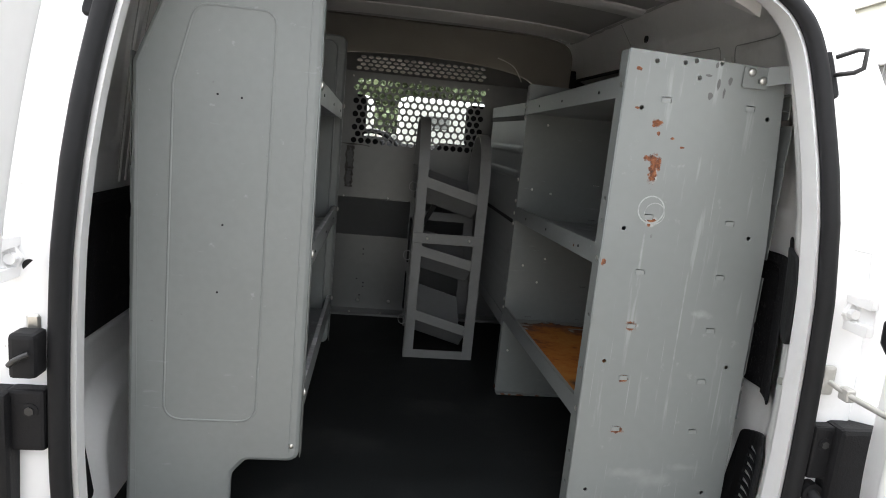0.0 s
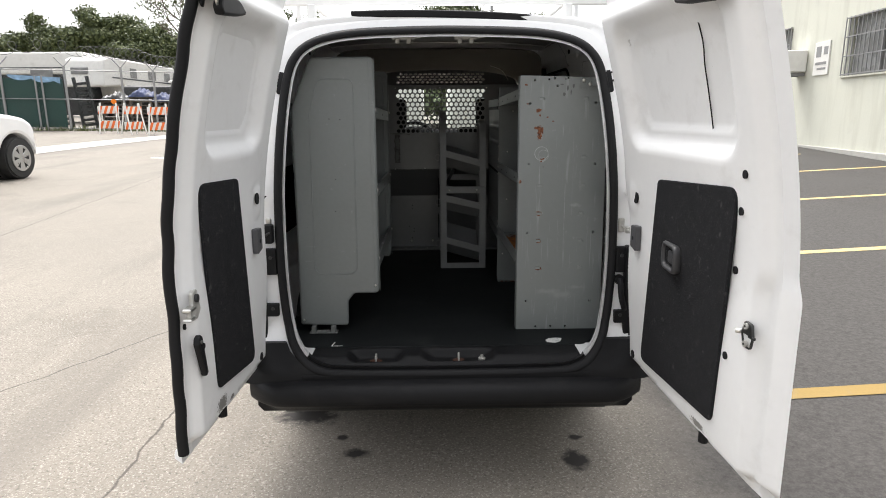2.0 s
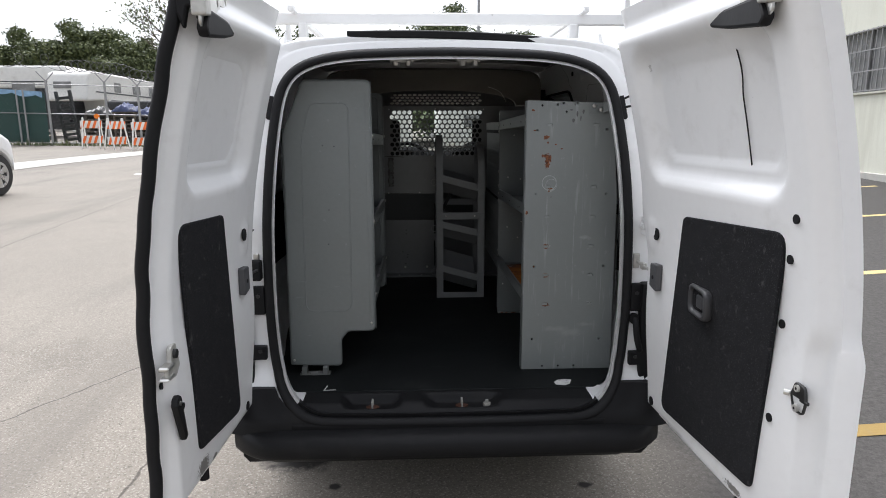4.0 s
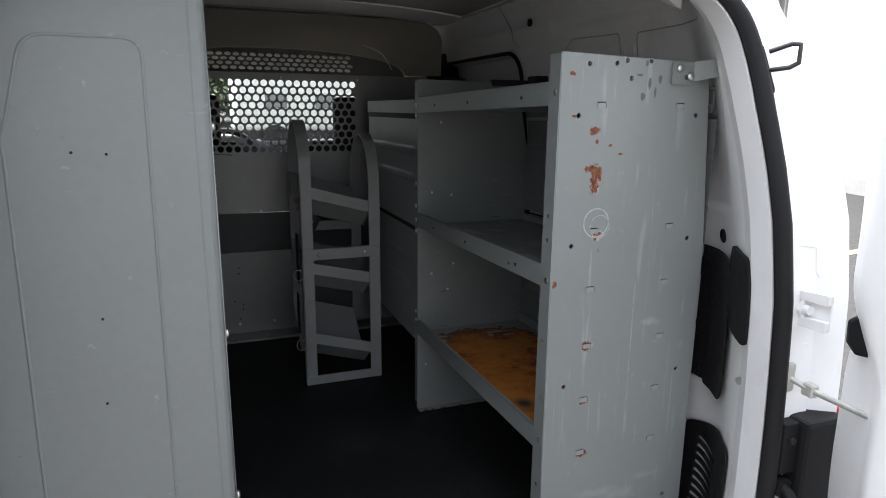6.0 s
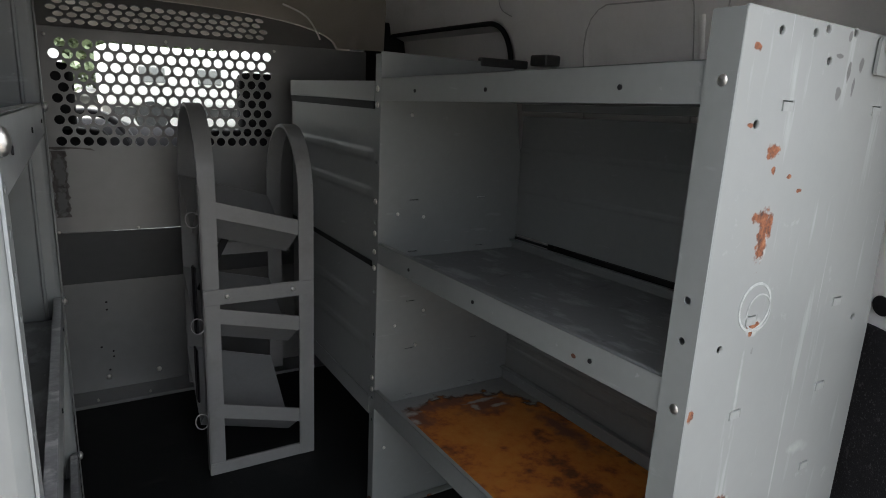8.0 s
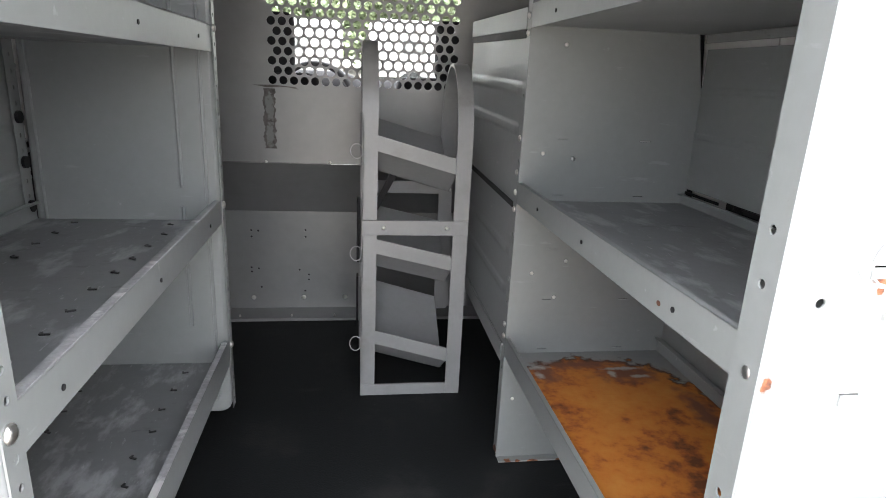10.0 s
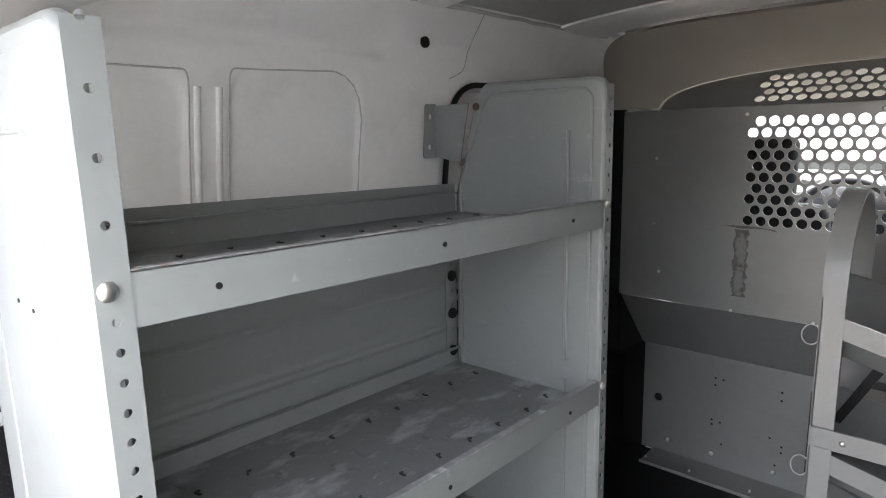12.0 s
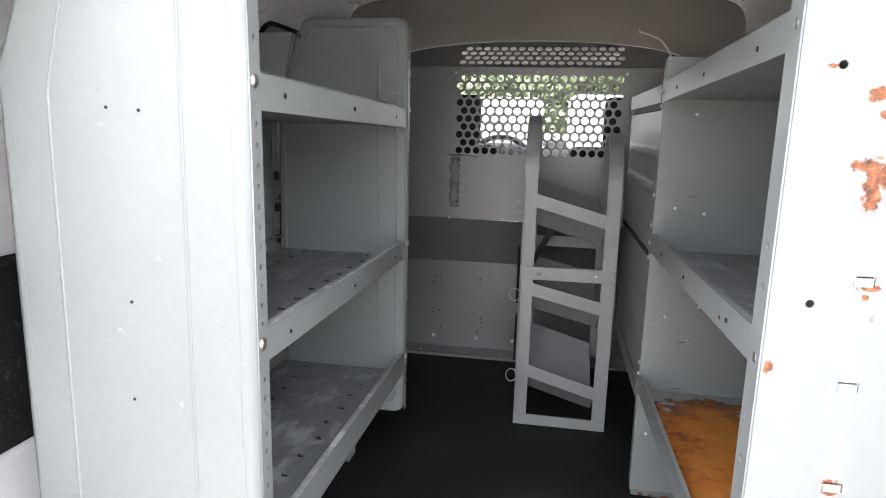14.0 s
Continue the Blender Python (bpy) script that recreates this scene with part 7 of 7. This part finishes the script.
# ---- trees ----
def tree(x, y, height, spread, label, leaves=5200, material=LEAF, low=0.25, leaf=0.30, seed=1):
    rng = np.random.default_rng(seed)
    z = ground_z(x, y)
    t = base("tree", (x, y, z), label, "tree", "yard trees")
    bm = bmesh.new()
    top = Vector((x, y, z + height * 0.45))
    rod(bm, (x, y, z - 0.1), top, 0.030 * height, 10, 0.018 * height)
    tips = []
    for i in range(9):
        a, r = math.tau * i / 9 + rng.uniform(-0.3, 0.3), spread * rng.uniform(0.35, 0.8)
        tip = Vector((x + r * math.cos(a), y + r * math.sin(a), z + height * rng.uniform(0.5, 0.88)))
        mid = top.lerp(tip, 0.5) + Vector((0, 0, -0.03 * height))
        rod(bm, top - Vector((0, 0, height * rng.uniform(0, 0.15))), mid, 0.011 * height, 7, 0.007 * height)
        rod(bm, mid, tip, 0.007 * height, 6, 0.002 * height)
        tips += [tip, mid.lerp(tip, 0.5)]
    part("trunk", bm, BARK, t, smooth=50)
    clumps = [(np.array(p), spread * rng.uniform(0.22, 0.38)) for p in tips]
    for i in range(40):
        a, r = rng.uniform(0, math.tau), spread * math.sqrt(rng.uniform(0, 1)) * 0.95
        h = height * (low + (1 - low) * rng.uniform(0.1, 1.0) * math.sqrt(max(0.05, 1 - (r / spread) ** 2)))
        clumps.append((np.array((x + r * math.cos(a), y + r * math.sin(a), z + h)), spread * rng.uniform(0.14, 0.30)))
    idx = rng.integers(0, len(clumps), leaves)
    unit = lambda q: q / np.linalg.norm(q, axis=1)[:, None]
    d = unit(rng.normal(size=(leaves, 3)) + np.array([0, 0, 0.35]))
    rad = np.array([c[1] for c in clumps])[idx] * rng.uniform(0.45, 1.25, leaves) ** 0.8
    c = np.array([c[0] for c in clumps])[idx] + d * rad[:, None] * np.array([1, 1, 0.62]) + rng.normal(size=(leaves, 3)) * 0.035 * spread
    face = unit(d + 0.55 * rng.normal(size=(leaves, 3)))
    u = unit(np.cross(face, rng.normal(size=(leaves, 3))))
    w = unit(np.cross(face, u))
    s = leaf * rng.uniform(0.5, 1.2, leaves)[:, None]
    v = np.stack([c - u * s, c + w * s * 0.55, c + u * s, c - w * s * 0.55], 1).reshape(-1, 3)
    me = bpy.data.meshes.new("crown")
    me.from_pydata(v.tolist(), [], np.arange(4 * leaves).reshape(-1, 4).tolist())
    part("crown", me, material, t)
    return t


tree(-40.5, 57, 7.4, 5.0, "broad dark green tree behind the fence", seed=2, leaf=0.15, leaves=30000)
tree(-34.9, 56, 8.6, 3.6, "domed dark green tree behind the fence", seed=3, leaf=0.15, leaves=32000)
tree(-29.4, 55, 9.1, 4.0, "tall leafy green tree behind the fence", seed=4, leaf=0.15, leaves=34000)
tree(-25.6, 56, 9.0, 4.2, "tall leafy green tree behind the fence", seed=5, leaf=0.15, leaves=34000)
tree(-21.6, 57, 6.6, 4.2, "low leafy green tree behind the fence", seed=15, leaf=0.15, leaves=26000)
tree(-46, 57, 7.6, 5.0, "broad dark green tree behind the fence", seed=16, leaf=0.16, leaves=22000)
tree(2.6, 62, 12.6, 5.4, "leafy tree showing above the van roof", seed=6, leaf=0.19, leaves=22000)
tree(9.2, 58, 9.2, 3.0, "small tree showing above the van roof", seed=7, leaf=0.17, leaves=9000)
tree(-6.3, 60, 8.8, 4.0, "low tree showing above the van roof", seed=8, leaf=0.17, leaves=9000)
tree(-11.5, 60, 11.0, 2.8, "small tree showing above the van roof", seed=12, leaf=0.17, leaves=5000)
# White vans added so the lower partition holes look out on something bright.
yard_box(-2.6, 17.0, 4.6, 1.9, 1.95, BOARD, "added white van brightening the view through the partition", "parked van", turn=-3)
yard_box(2.9, 18.0, 4.8, 1.9, 2.0, BOARD, "second added white van brightening the view through the partition", "parked van", turn=4)
tree(2.5, 34, 5.4, 4.0, "green tree ahead of the van, leaves paled for haze", material=LEAF_HAZE, low=0.12, seed=9, leaf=0.22, leaves=9000)
tree(-1.2, 40, 6.0, 4.2, "green tree ahead of the van, leaves paled for haze", material=LEAF_HAZE, low=0.10, seed=19, leaf=0.24, leaves=11000)
tree(-4.8, 38, 5.4, 3.8, "green tree ahead of the van, leaves paled for haze", material=LEAF_HAZE, low=0.12, seed=10, leaf=0.22, leaves=9000)
# a bare-branched tree by the fence
bare = base("bare_tree", (-13.5, 40, ground_z(-13.5, 40)), "bare-limbed tree with sparse leaves", "tree")
bt = bmesh.new()
rng = random.Random(5)


def limb(a, d, length, r, depth):
    b = a + d * length
    rod(bt, a, b, r, 6, r * 0.65)
    if depth == 0:
        return
    for _ in range(3 if depth > 1 else 2):
        q = (d + Vector((rng.uniform(-0.6, 0.6), rng.uniform(-0.6, 0.6), rng.uniform(-0.15, 0.5)))).normalized()
        limb(a + d * length * rng.uniform(0.55, 1.0), q, length * rng.uniform(0.6, 0.8), r * 0.55, depth - 1)


limb(Vector((-13.5, 40, ground_z(-13.5, 40) - 0.1)), Vector((-0.14, 0, 1)).normalized(), 4.6, 0.19, 5)
tips = [v.co.copy() for v in list(bt.verts)[::9] if v.co.z > 5.5]
part("trunk", bt, BARK, bare)
lv, lf = [], []
for c in tips:
    for _ in range(2):
        c2 = c + Vector((rng.gauss(0, 0.25), rng.gauss(0, 0.25), rng.gauss(0, 0.2)))
        u = Vector((rng.gauss(0, 1), rng.gauss(0, 1), rng.gauss(0, 1))).normalized() * 0.13
        w = u.orthogonal().normalized() * 0.06
        k0 = len(lv)
        lv += [tuple(c2 - u), tuple(c2 + w), tuple(c2 + u), tuple(c2 - w)]
        lf.append((k0, k0 + 1, k0 + 2, k0 + 3))
sparse = bpy.data.meshes.new("crown")
sparse.from_pydata(lv, [], lf)
part("crown", sparse, LEAF, bare, "sparse leaves")

# weeds along the fence foot
gr = np.random.default_rng(11)
k = 2600
f = gr.uniform(0.2, 1.0, k)
px, py = FA.x + fdir.x * f, FA.y + fdir.y * f + gr.normal(0, 0.25, k)
vv, ff = [], []
for i in range(k):
    h, a = gr.uniform(0.08, 0.35), gr.uniform(0, math.tau)
    zz = ground_z(px[i], py[i])
    vv += [(px[i] - 0.02 * math.cos(a), py[i] - 0.02 * math.sin(a), zz), (px[i] + 0.02 * math.cos(a), py[i] + 0.02 * math.sin(a), zz), (px[i] + gr.normal(0, 0.08), py[i] + gr.normal(0, 0.08), zz + h)]
    ff.append((3 * i, 3 * i + 1, 3 * i + 2))
wm = bpy.data.meshes.new("weeds")
wm.from_pydata(vv, [], ff)
thing("weeds", wm, GRASS, "dry green weeds along the fence foot", "weeds", kind="stuff")
pole = thing("utility_pole", rod(bmesh.new(), (4.4, 45, 0.5), (4.4, 45, 14), 0.12, 10, 0.09), GALVPOST, "thin grey utility pole far beyond the van", "pole")
